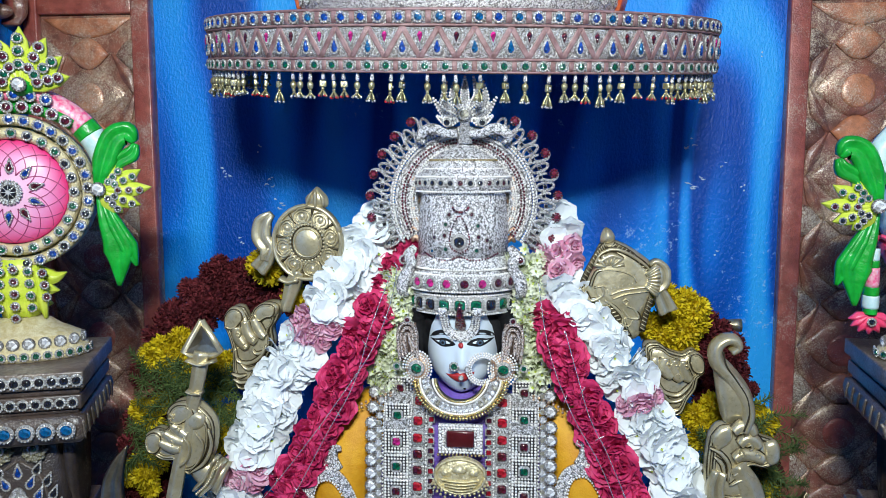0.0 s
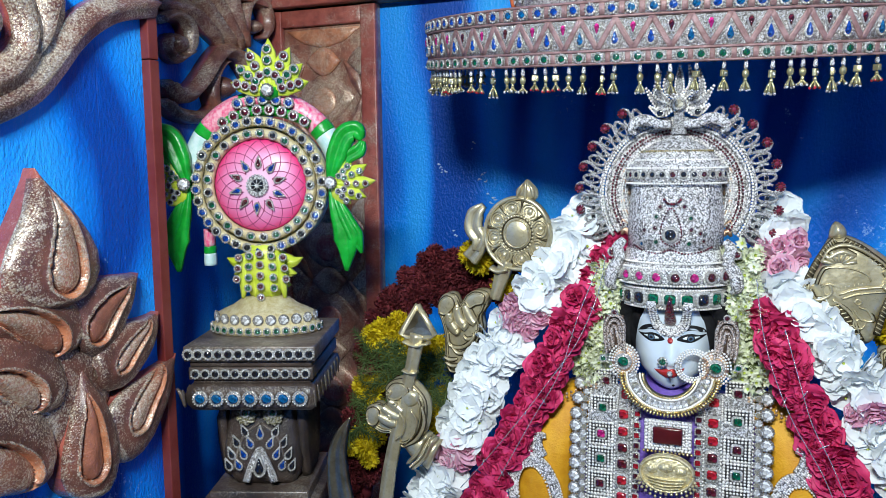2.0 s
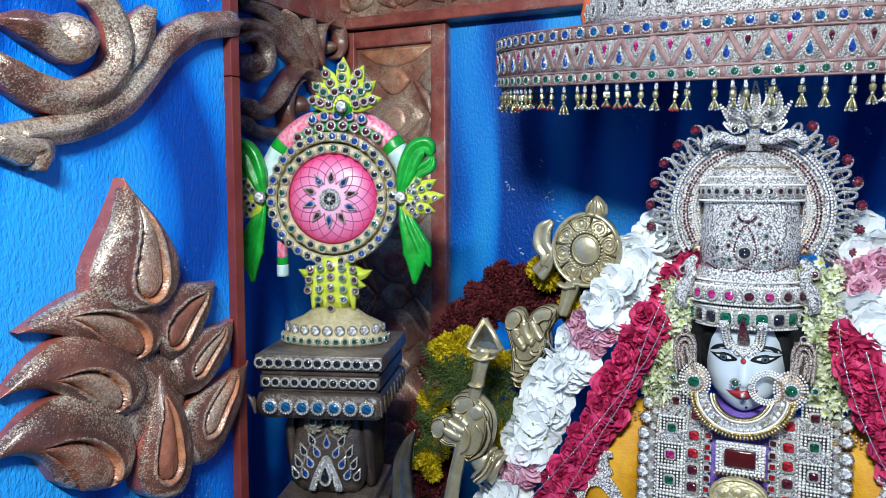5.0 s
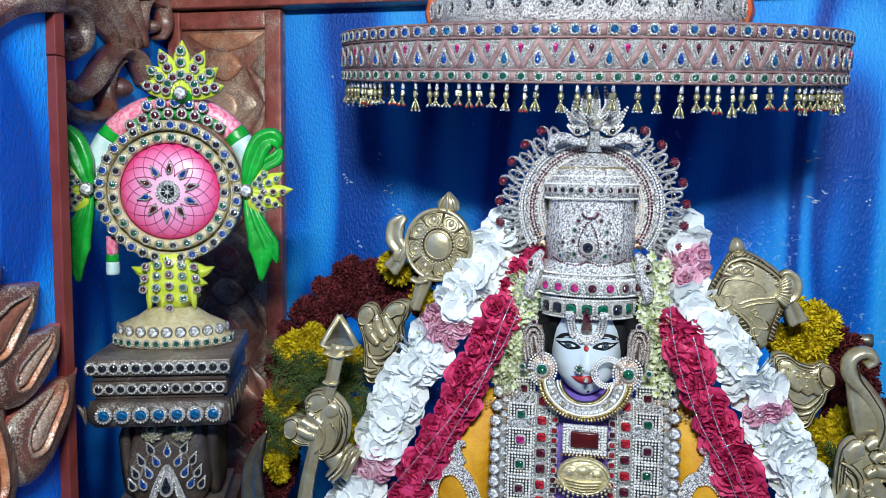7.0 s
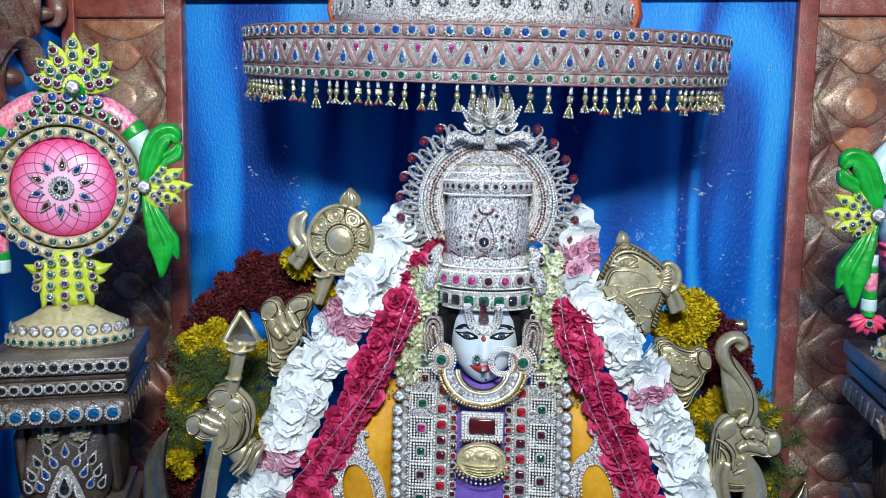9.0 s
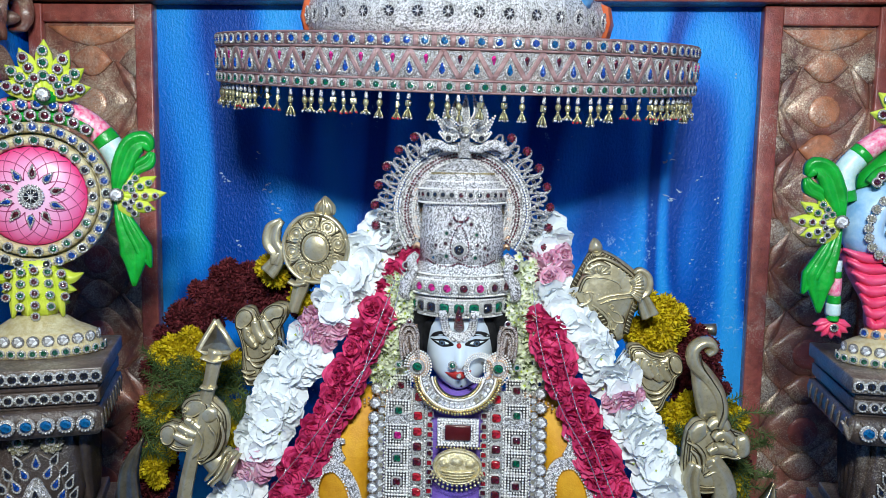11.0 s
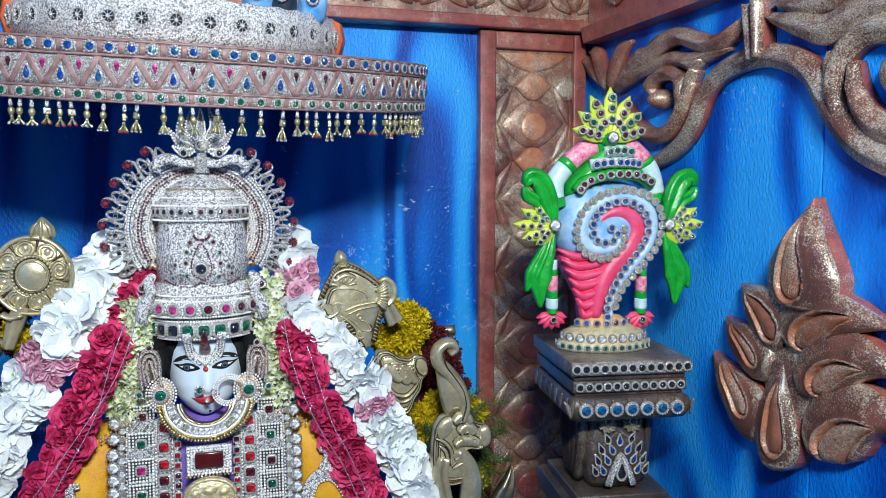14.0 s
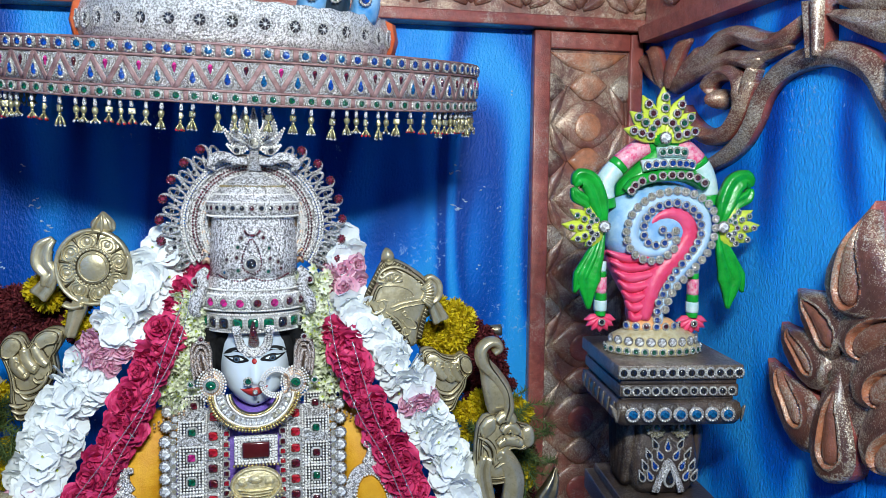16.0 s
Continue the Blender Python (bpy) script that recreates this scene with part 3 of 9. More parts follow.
def scroll_far(F, dz, label):
    """The corner part: a hooked volute with a ball and a fan of leaves."""
    ob = thing("scroll_carving", (0, 0, 0), label, "carving", "scroll carvings on the side panels")

    def piece(nm, pts, w, h, sect="ridge", mat=M_WOOD):
        bm = bmesh.new()
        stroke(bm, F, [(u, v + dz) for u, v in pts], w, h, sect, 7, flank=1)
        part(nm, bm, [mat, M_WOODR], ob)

    piece("volute", [(1.264, 1.893), (1.287, 1.851), (1.315, 1.815), (1.365, 1.786), (1.440, 1.786), (1.504, 1.818), (1.546, 1.860)], [0.008, 0.014, 0.018, 0.020, 0.020, 0.018, 0.012], 0.046)
    piece("volute", [(1.313, 1.828), (1.293, 1.868), (1.301, 1.899), (1.342, 1.921), (1.397, 1.921), (1.424, 1.900), (1.417, 1.880)], [0.006, 0.012, 0.016, 0.018, 0.016, 0.012, 0.006], 0.050)
    piece("leaf_tip", [(1.282, 1.870), (1.272, 1.894), (1.255, 1.919)], [0.008, 0.014, 0.010], 0.040)
    bm = bmesh.new()
    c = (1.389, 1.867)
    puff(bm, F, [(c[0] + 0.030 * math.cos(a * math.pi / 8), c[1] + dz + 0.024 * math.sin(a * math.pi / 8)) for a in range(16)], 0.055, 4)
    part("volute_knob", bm, M_WOOD, ob)
    for pts in ([(1.659, 1.922), (1.694, 1.971), (1.724, 2.021), (1.766, 2.035)], [(1.634, 1.919), (1.621, 1.970), (1.590, 2.009), (1.545, 2.029)], [(1.603, 1.916), (1.546, 1.956), (1.497, 1.981), (1.466, 2.000)], [(1.693, 1.941), (1.735, 1.980), (1.778, 2.010), (1.772, 2.028)]):
        piece("fan_leaf", pts, [0.012, 0.026, 0.024, 0.004], 0.035)
    piece("branch", [(1.602, 1.909), (1.522, 1.936), (1.459, 1.969), (1.394, 1.997), (1.319, 2.000), (1.248, 1.976), (1.186, 1.962), (1.133, 1.974), (1.095, 1.996)], [0.008, 0.018, 0.024, 0.024, 0.020, 0.020, 0.020, 0.016, 0.008], 0.048)
    piece("branch", [(1.539, 1.923), (1.450, 1.946), (1.363, 1.953), (1.282, 1.942), (1.208, 1.943), (1.150, 1.947)], [0.006, 0.016, 0.020, 0.018, 0.014, 0.004], 0.038)
    piece("lobe", [(1.316, 1.947), (1.266, 1.930), (1.228, 1.935)], [0.008, 0.018, 0.008], 0.042)
    return ob


def scroll_recess(F, label):
    """The recess carving: a curled volute, sweeping leaves, a hooked crook and a corner loop."""
    ob = thing("scroll_carving", (0, 0, 0), label, "carving", "scroll carvings on the side panels")

    def piece(nm, pts, w, h, sect="ridge"):
        bm = bmesh.new()
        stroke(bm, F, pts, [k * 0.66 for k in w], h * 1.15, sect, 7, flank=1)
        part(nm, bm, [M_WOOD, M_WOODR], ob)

    def knob(c, r, h):
        bm = bmesh.new()
        puff(bm, F, [(c[0] + r * 1.2 * math.cos(a * math.pi / 8), c[1] + r * math.sin(a * math.pi / 8)) for a in range(16)], h, 4)
        part("volute_knob", bm, M_WOOD, ob)

    piece("volute", [(1.322, 1.986), (1.354, 2.002), (1.391, 2.001), (1.414, 1.975), (1.411, 1.939), (1.389, 1.914)], [0.016, 0.020, 0.024, 0.026, 0.026, 0.014], 0.050)
    piece("volute", [(1.446, 1.933), (1.411, 1.920), (1.376, 1.904), (1.348, 1.911), (1.336, 1.933), (1.349, 1.954)], [0.004, 0.012, 0.018, 0.018, 0.014, 0.008], 0.042)
    knob((1.373, 1.939), 0.026, 0.056)
    piece("sweeping_leaf", [(1.311, 2.023), (1.375, 2.027), (1.439, 2.024), (1.493, 1.994), (1.549, 1.954)], [0.020, 0.030, 0.034, 0.030, 0.010], 0.045)
    piece("sweeping_leaf", [(1.336, 2.074), (1.408, 2.077), (1.466, 2.051), (1.530, 2.001), (1.599, 1.947)], [0.020, 0.030, 0.032, 0.030, 0.010], 0.052)
    piece("sweeping_leaf", [(1.467, 2.085), (1.508, 2.059), (1.555, 2.011), (1.609, 1.954)], [0.012, 0.024, 0.030, 0.012], 0.060)
    piece("sweeping_leaf", [(1.523, 2.131), (1.576, 2.096), (1.605, 2.037), (1.641, 1.965)], [0.020, 0.030, 0.032, 0.016], 0.050)
    piece("crook", [(1.326, 1.842), (1.354, 1.821), (1.404, 1.823), (1.453, 1.862), (1.491, 1.903), (1.544, 1.942), (1.599, 1.944), (1.635, 1.915), (1.661, 1.873)], [0.020, 0.028, 0.030, 0.028, 0.026, 0.030, 0.032, 0.028, 0.016], 0.056)
    piece("crook_stem", [(1.503, 1.789), (1.489, 1.831), (1.500, 1.878), (1.533, 1.911), (1.573, 1.922)], [0.014, 0.020, 0.022, 0.018, 0.006], 0.048)
    piece("crook_foot", [(1.317, 1.799), (1.353, 1.778), (1.412, 1.769), (1.470, 1.775), (1.498, 1.803)], [0.016, 0.024, 0.026, 0.022, 0.010], 0.050)
    knob((1.547, 1.852), 0.030, 0.060)
    piece("corner_loop", [(1.631, 1.994), (1.634, 2.043), (1.653, 2.079), (1.691, 2.099), (1.731, 2.091), (1.747, 2.050), (1.729, 2.000)], [0.012, 0.018, 0.020, 0.022, 0.022, 0.020, 0.010], 0.050)
    knob((1.699, 2.029), 0.020, 0.048)
    return ob


M_CORE = carved_wood("pewter_rubbed_core_wood", (0.24, 0.085, 0.052), (0.38, 0.135, 0.075), (0.90, 0.79, 0.62), 0.12)


def scroll_leaf(F, label):
    """The wave scroll on the door leaf, ending at the batten."""
    ob = thing("scroll_carving", (0, 0, 0), label, "carving", "scroll carvings on the side panels")

    def piece(nm, pts, w, h, sect="ridge"):
        bm = bmesh.new()
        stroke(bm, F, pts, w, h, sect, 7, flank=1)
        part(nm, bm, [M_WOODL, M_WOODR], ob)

    piece("arch", [(0.509, 1.701), (0.580, 1.715), (0.632, 1.734), (0.684, 1.763), (0.724, 1.802), (0.761, 1.843), (0.805, 1.878), (0.857, 1.904), (0.937, 1.924)], [0.018, 0.022, 0.024, 0.026, 0.026, 0.025, 0.024, 0.023], 0.040)
    piece("volute", [(0.475, 1.803), (0.503, 1.780), (0.541, 1.763), (0.592, 1.757), (0.645, 1.778), (0.677, 1.818), (0.677, 1.862), (0.658, 1.895), (0.630, 1.913)], [0.010, 0.024, 0.026, 0.026, 0.026, 0.026, 0.024, 0.02], 0.044)
    piece("volute", [(0.493, 1.847), (0.523, 1.846), (0.555, 1.841), (0.584, 1.826), (0.606, 1.824)], [0.006, 0.02, 0.026, 0.022, 0.012], 0.05)
    c = (0.600, 1.841)
    bm = bmesh.new()
    puff(bm, F, [(c[0] + 0.036 * math.cos(a * math.pi / 9), c[1] + 0.036 * math.sin(a * math.pi / 9)) for a in range(18)], 0.058, 4)
    part("volute_knob", bm, M_WOODL, ob)
    piece("leaf_tip", [(0.694, 1.809), (0.714, 1.847), (0.727, 1.881), (0.745, 1.911)], [0.012, 0.024, 0.026, 0.01], 0.038)
    piece("end_block", [(0.474, 1.693), (0.512, 1.691), (0.537, 1.685), (0.538, 1.656)], [0.018, 0.03, 0.026, 0.012], 0.045)
    return ob


def lotus(F, dy, label):
    """Eight thick petals, each with a teardrop sunk into its face and a smooth core rising in the hollow."""
    ob = thing("lotus_carving", (0, 0, 0), label, "carving", "lotus carvings on the side panels")
    bend = lambda a, m, b, t: a * (1 - t) ** 2 + 2 * (2 * m - (a + b) / 2) * t * (1 - t) + b * t * t

    def petal(line, w, h, drop, dw, foot):
        a, m, b = [np.array((p[0] + dy, p[1])) for p in line]
        c, d, e = [np.array((p[0] + dy, p[1])) for p in drop]
        nt_, ns = 66, 50
        ts = np.linspace(0, 1, 61)
        axis = np.array([bend(c, d, e, t) for t in ts])
        half = dw * np.minimum(1, np.sqrt(ts / 0.16)) * (1 - ts ** 1.9) + 0.0012
        pts, mark, side = [], [], []
        for i in range(nt_ + 1):
            t = i / nt_
            p = bend(a, m, b, t)
            g = bend(a, m, b, min(1, t + 0.02)) - bend(a, m, b, max(0, t - 0.02))
            g = g / np.linalg.norm(g)
            nrm = np.array((-g[1], g[0]))
            wt = w * float(np.interp(t, (0, 0.05, 0.12, 0.24, 0.38, 0.52, 0.68, 0.84, 0.94, 1), (0.30, 0.62, 0.84, 1.0, 0.99, 0.83, 0.56, 0.27, 0.10, 0.02)))
            ft = foot * float(np.interp(t, (0, 0.72, 1), (1, 1, 0.25)))
            row, ek = [], []
            for j in range(ns + 1):
                s = -1 + 2 * j / ns
                q = p + nrm * wt * s
                dist = np.hypot(axis[:, 0] - q[0], axis[:, 1] - q[1])
                r = dist / half
                k = int(np.argmin(r))
                r = float(r[k])
                dome = max(0.0, 1 - abs(s) ** 2.4) ** 0.62 * min(1.0, 0.25 + 1.2 * wt / w)
                far = float(np.interp(float(dist[k]) - half[k], (0, 0.012), (1, 0)))
                if r > 1:
                    z = 0.10 * far * far
                elif r > 0.80:
                    z = 0.10 - 0.40 * math.sin((1 - r) / 0.20 * math.pi / 2)
                else:
                    z = -0.30 + 0.34 * math.sqrt(max(0.0, 1 - (r / 0.80) ** 2))
                lift = ft + (h - ft) * dome + 0.042 * z * min(1, dome * 1.4) * min(1.0, half[k] / (0.4 * dw))
                row.append(F(q[0], q[1], lift))
                ek.append(r)
            row = [F(*(p - nrm * wt), 0.0)] + row + [F(*(p + nrm * wt), 0.0)]
            pts.append(row)
            mark.append([9.0] + ek + [9.0])
        pet = thing_part("petal", ob)
        for core in (False, True):
            bm = bmesh.new()
            vv = {}
            for i in range(nt_):
                for j in range(ns + 2):
                    r = min(mark[i][j], mark[i][j + 1], mark[i + 1][j], mark[i + 1][j + 1])
                    if (r < 0.76) != core:
                        continue
                    vs = []
                    for x, y in ((i, j), (i, j + 1), (i + 1, j + 1), (i + 1, j)):
                        if (x, y) not in vv:
                            vv[x, y] = bm.verts.new(pts[x][y])
                        vs.append(vv[x, y])
                    f = bm.faces.new(vs)
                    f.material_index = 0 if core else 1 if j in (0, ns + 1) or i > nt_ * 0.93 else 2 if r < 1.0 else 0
            if core:
                part("petal_core", bm, M_CORE, pet, "smooth pewter-rubbed core of the petal")
            else:
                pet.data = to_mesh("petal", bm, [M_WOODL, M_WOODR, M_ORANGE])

    bm = bmesh.new()
    puff(bm, F, [(0.925 + dy + 0.095 * math.cos(a * math.pi / 12), 1.315 + 0.140 * math.sin(a * math.pi / 12)) for a in range(24)], 0.034, 4)
    part("lotus_heart", bm, M_WOODL, ob)
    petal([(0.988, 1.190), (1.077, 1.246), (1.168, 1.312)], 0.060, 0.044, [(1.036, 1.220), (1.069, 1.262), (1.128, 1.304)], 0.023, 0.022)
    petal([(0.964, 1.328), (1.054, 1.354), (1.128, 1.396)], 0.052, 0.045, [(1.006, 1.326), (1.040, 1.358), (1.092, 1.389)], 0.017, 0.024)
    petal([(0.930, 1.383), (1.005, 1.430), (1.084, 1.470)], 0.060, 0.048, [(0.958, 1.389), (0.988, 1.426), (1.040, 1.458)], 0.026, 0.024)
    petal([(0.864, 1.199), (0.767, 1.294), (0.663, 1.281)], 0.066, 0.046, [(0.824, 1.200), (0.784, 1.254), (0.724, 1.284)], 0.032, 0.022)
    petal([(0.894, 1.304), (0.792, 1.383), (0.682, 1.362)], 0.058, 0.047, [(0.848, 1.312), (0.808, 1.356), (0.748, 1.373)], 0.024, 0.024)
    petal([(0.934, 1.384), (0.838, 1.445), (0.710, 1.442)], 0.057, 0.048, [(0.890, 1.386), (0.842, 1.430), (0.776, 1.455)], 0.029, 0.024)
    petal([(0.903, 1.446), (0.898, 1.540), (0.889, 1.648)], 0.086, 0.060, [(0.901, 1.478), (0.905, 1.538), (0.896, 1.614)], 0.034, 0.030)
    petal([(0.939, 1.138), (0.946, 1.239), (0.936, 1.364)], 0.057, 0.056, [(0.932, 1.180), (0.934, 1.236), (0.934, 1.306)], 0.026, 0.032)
    return ob


def thing_part(name, parent):
    ob = new(name, bpy.data.meshes.new(name))
    ob.parent = parent
    return ob


FR, FL, FLF = right_wall(1.119), left_wall(-0.801), left_wall(-1.119)
DYL = -0.213
scroll_near(FR, 0.0, "silver-rubbed reddish wooden wave scroll with a large volute")
scroll_leaf(FL, "silver-rubbed reddish wooden wave scroll ending at the batten")
scroll_top(FR, 0.0, "reddish wooden leaf scrolls below the side beam")
scroll_far(FR, 0.0, "reddish wooden hooked volute with fan leaves in the corner")
scroll_recess(FLF, "silver-rubbed reddish wooden volute with sweeping leaves in the recess")
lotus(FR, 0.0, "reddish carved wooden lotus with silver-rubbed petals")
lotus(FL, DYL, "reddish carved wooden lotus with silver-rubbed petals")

# ---- the umbrella over the statue ----
UA, UB, UH = 0.519, 0.452, 0.049


def ellipse_table(a, b, n=720):
    th = np.linspace(-math.pi, math.pi, n + 1)
    x, y = a * np.sin(th), -b * np.cos(th)
    s = np.r_[0, np.cumsum(np.hypot(np.diff(x), np.diff(y)))]
    s = s - np.interp(0, th, s)
    return th, s


def ring_surface(a, b):
    th, s = ellipse_table(a, b)

    def at(u, v, h):
        t = float(np.interp(u, s, th))
        n = np.array((math.sin(t) / a, -math.cos(t) / b))
        n = n / np.linalg.norm(n)
        return (a * math.sin(t) + n[0] * h, -b * math.cos(t) + n[1] * h, v)

    def normal(u):
        t = float(np.interp(u, s, th))
        return Vector((math.sin(t) / a, -math.cos(t) / b, 0)).normalized()

    return at, normal, float(s[-1])


def umbrella():
    ob = thing("ceremonial_umbrella", pose(0.030, 1.55, 1.903, 7, 1.2, 0), "silver and dusty rose jewelled umbrella with hanging gold tassels", "umbrella")
    F, N, S = ring_surface(UA, UB)
    S0 = S * 0.62
    bm = bmesh.new()
    lathe(bm, [(0.3, 0.062), (0.985, UH), (1.0, UH - 0.004), (1.0, -UH + 0.002), (0.985, -UH), (0.96, -UH + 0.006), (0.955, 0.03), (0.3, 0.045)], 96, (0, 0, 0), UA, UB)
    part("drum", bm, M_ROSEWOOD, ob, "dusty rose painted drum of the umbrella")
    # three belts of silver stones
    for nm, z0, z1 in (("belt", 0.026, 0.046), ("belt", -0.026, 0.020), ("belt", -0.047, -0.030)):
        bm = bmesh.new()
        us = np.linspace(-S0, S0, 120)
        grid_skin(bm, [[F(u, z0, 0.0), F(u, z0, 0.003), F(u, z1, 0.003), F(u, z1, 0.0)] for u in us], True)
        part(nm, bm, M_SILVERD, ob, "worn silver stone belt")
    for z, w, nm in ((0.047, 0.0028, "rail"), (0.0235, 0.0026, "rail"), (-0.0285, 0.0026, "rail"), (-0.048, 0.0024, "rail")):
        bm = bmesh.new()
        stroke(bm, F, [(u, z) for u in np.linspace(-S0, S0, 60)], [w, w], 0.006, "round", 1)
        part(nm, bm, M_ROSEWOOD, ob)
    step, n = 0.0312, int(S0 / 0.0312)
    for i in range(-n, n + 1):
        u = i * step + random.uniform(-0.002, 0.002)
        jewel(ob, facing(F(u, 0.036, 0.004), N(u)), random.choice(("blue", "blue", "sky")), 0.0092, beads=11)
        u2 = i * step + 0.01 + random.uniform(-0.002, 0.002)
        jewel(ob, facing(F(u2, -0.0385, 0.004), N(u2)), "green", 0.0082, beads=11)
        bm = bmesh.new()
        stroke(bm, F, [((i + 0.5) * step, 0.027), ((i + 0.5) * step, 0.045)], [0.0046, 0.0046], 0.0048, "flat", 2)
        part("rib", bm, M_ROSEWOOD, ob)
        bm = bmesh.new()
        stroke(bm, F, [((i + 0.83) * step, -0.047), ((i + 0.83) * step, -0.031)], [0.0038, 0.0038], 0.0044, "flat", 2)
        part("rib", bm, M_ROSEWOOD, ob)
    step, n = 0.0565, int(S0 / 0.0565)
    for i in range(-n, n + 1):
        u = i * step
        bm = bmesh.new()
        stroke(bm, F, [(u - step / 2, -0.026), (u, 0.021)], [0.0043, 0.0043], 0.0046, "flat", 5)
        stroke(bm, F, [(u, 0.021), (u + step / 2, -0.026)], [0.0043, 0.0043], 0.0046, "flat", 5)
        part("zigzag_rib", bm, M_ROSEWOOD, ob)
        jewel(ob, facing(F(u + random.uniform(-0.002, 0.002), -0.011, 0.004), N(u)), random.choice(("blue", "blue", "sky")), 0.0105, "drop", 13)
        v = u + step / 2
        jewel(ob, facing(F(v, 0.008, 0.004), N(v), math.pi), random.choice(("pink", "wine")), 0.0088, "drop", 12)
    # tassels
    kinds = [to_mesh("tassel", tassel_mesh(k), [M_TASSEL, M_SILVERW, M_GEMS["red"]]) for k in range(4)]
    u = -S0
    while u < S0:
        t = part("tassel", random.choice(kinds), None, ob, at=Matrix.Translation(F(u, -0.048, -0.004)) @ Matrix.Rotation(-radians(7), 4, "X") @ Matrix.Rotation(random.uniform(-0.08, 0.08), 4, "Y") @ Matrix.Rotation(random.uniform(0, 3), 4, "Z") @ Matrix.Diagonal((1.0, 1.0, random.uniform(0.82, 0.98), 1)))
        u += random.choice((0.019, 0.026, 0.032, 0.040)) if abs(u) < 0.42 else random.choice((0.017, 0.022))
    # upper tier with round mirror medallions
    TA, TB = 0.318, 0.33
    G, GN, GS = ring_surface(TA, TB)
    bm = bmesh.new()
    us = np.linspace(-GS * 0.47, GS * 0.47, 90)
    rows = []
    for u in us:
        c = 0.004 * abs(math.sin(u / 0.052 * math.pi))
        rows.append([G(u, 0.052, -0.03), G(u, 0.052, 0.006), G(u, 0.075, 0.01 + c), G(u, 0.105, 0.008 + c), G(u, 0.128 + c, 0.002), G(u, 0.128, -0.03)])
    grid_skin(bm, rows, True)
    part("upper_tier", bm, M_SILVERW, ob, "bright silver tier packed with white stones")
    for q in (-1, 1):
        bm = bmesh.new()
        us = np.linspace(0.385, 0.50, 14) * q
        grid_skin(bm, [[G(u, 0.054, 0.0), G(u, 0.056, 0.016), G(u, 0.09, 0.024), G(u, 0.124, 0.016), G(u, 0.13, 0.0)] for u in us], True)
        part("side_panel", bm, M_ORANGEP, ob, "orange painted end of the tier")
    med = to_mesh("medallion", medallion_mesh(0.0175), [M_GEMS["dark"], M_SILVERW, M_GEMS["pearl"]])
    for i in range(-8, 9):
        u = i * 0.0535
        part("medallion", med, None, ob, at=facing(G(u, 0.091, 0.012), GN(u)))
    # painted finial parts above the tier
    bm = bmesh.new()
    lathe(bm, [(0.02, 0.135), (0.075, 0.15), (0.095, 0.185), (0.09, 0.23), (0.05, 0.27), (0.02, 0.30)], 32, (-0.005, -0.26, 0), 1, 0.7)
    part("finial", bm, M_ORANGEP, ob, "orange red painted bowl of the finial")
    bm = bmesh.new()
    for i in range(-5, 6):
        a = i * 0.21
        p = lambda t, z: (-0.005 + 0.098 * math.sin(t), -0.26 - 0.069 * math.cos(t), z)
        tube(bm, [p(a - 0.1, 0.215), p(a, 0.172), p(a + 0.1, 0.215)], [0.004, 0.005, 0.004], 6, 4)
    part("bead_zigzag", bm, M_SILVERW, ob)
    for q, mat in ((-0.135, M_BLUEP), (-0.18, M_DARKP), (-0.235, M_BLUEP), (0.14, M_BLUEP), (0.185, M_DARKP), (0.245, M_BLUEP)):
        bm = bmesh.new()
        tube(bm, [(q, -0.24 + abs(q) * 0.25, 0.125), (q * 1.02, -0.255 + abs(q) * 0.25, 0.165), (q * 0.97, -0.235 + abs(q) * 0.25, 0.23)], [0.03, 0.028, 0.014], 10, 4)
        o = part("finial_leaf", bm, mat, ob)
        jewel(ob, pose(q, -0.285 + abs(q) * 0.25, 0.158), "blue" if mat is M_BLUEP else "green", 0.012)
    # the fixing arm behind
    bm = bmesh.new()
    box(bm, (-0.03, 0.0, 0.03), (0.03, 0.268, 0.055), 0.004)
    part("bracket", bm, M_WOOD, ob)
    return ob


def tassel_mesh(kind):
    bm = bmesh.new()
    L = 0.045 + 0.003 * kind
    tube(bm, [(0, 0, 0.006), (0, 0, -0.004)], [0.0012, 0.0012], 5, 2)
    lathe(bm, [(0.001, 0.0), (0.0024, -0.003), (0.0036, -0.014), (0.002, -0.017)], 8, mi=1)
    if kind % 2:
        box(bm, (-0.0058, -0.003, -0.031), (0.0058, 0.003, -0.019), 0.0012)
        ball(bm, (0, -0.0028, -0.025), 0.0026, 6, 5, 1)
    else:
        lathe(bm, [(0.001, -0.017), (0.0052, -0.021), (0.0056, -0.026), (0.004, -0.031), (0.001, -0.033)], 8)
    lathe(bm, [(0.001, -0.031), (0.003, -0.034), (0.0028, -0.037), (0.001, -0.039)], 7)
    for k in range(4):
        a = k * math.pi / 2 + 0.4
        tube(bm, [(0, 0, -0.036), (0.004 * math.cos(a), 0.004 * math.sin(a), -0.043), (0.0065 * math.cos(a), 0.0065 * math.sin(a), -L)], [0.001, 0.0018, 0.0028], 5, 2, 0)
        ball(bm, (0.0068 * math.cos(a), 0.0068 * math.sin(a), -L - 0.001), 0.0026, 5, 4, 2 if kind == 1 else 1)
    return bm


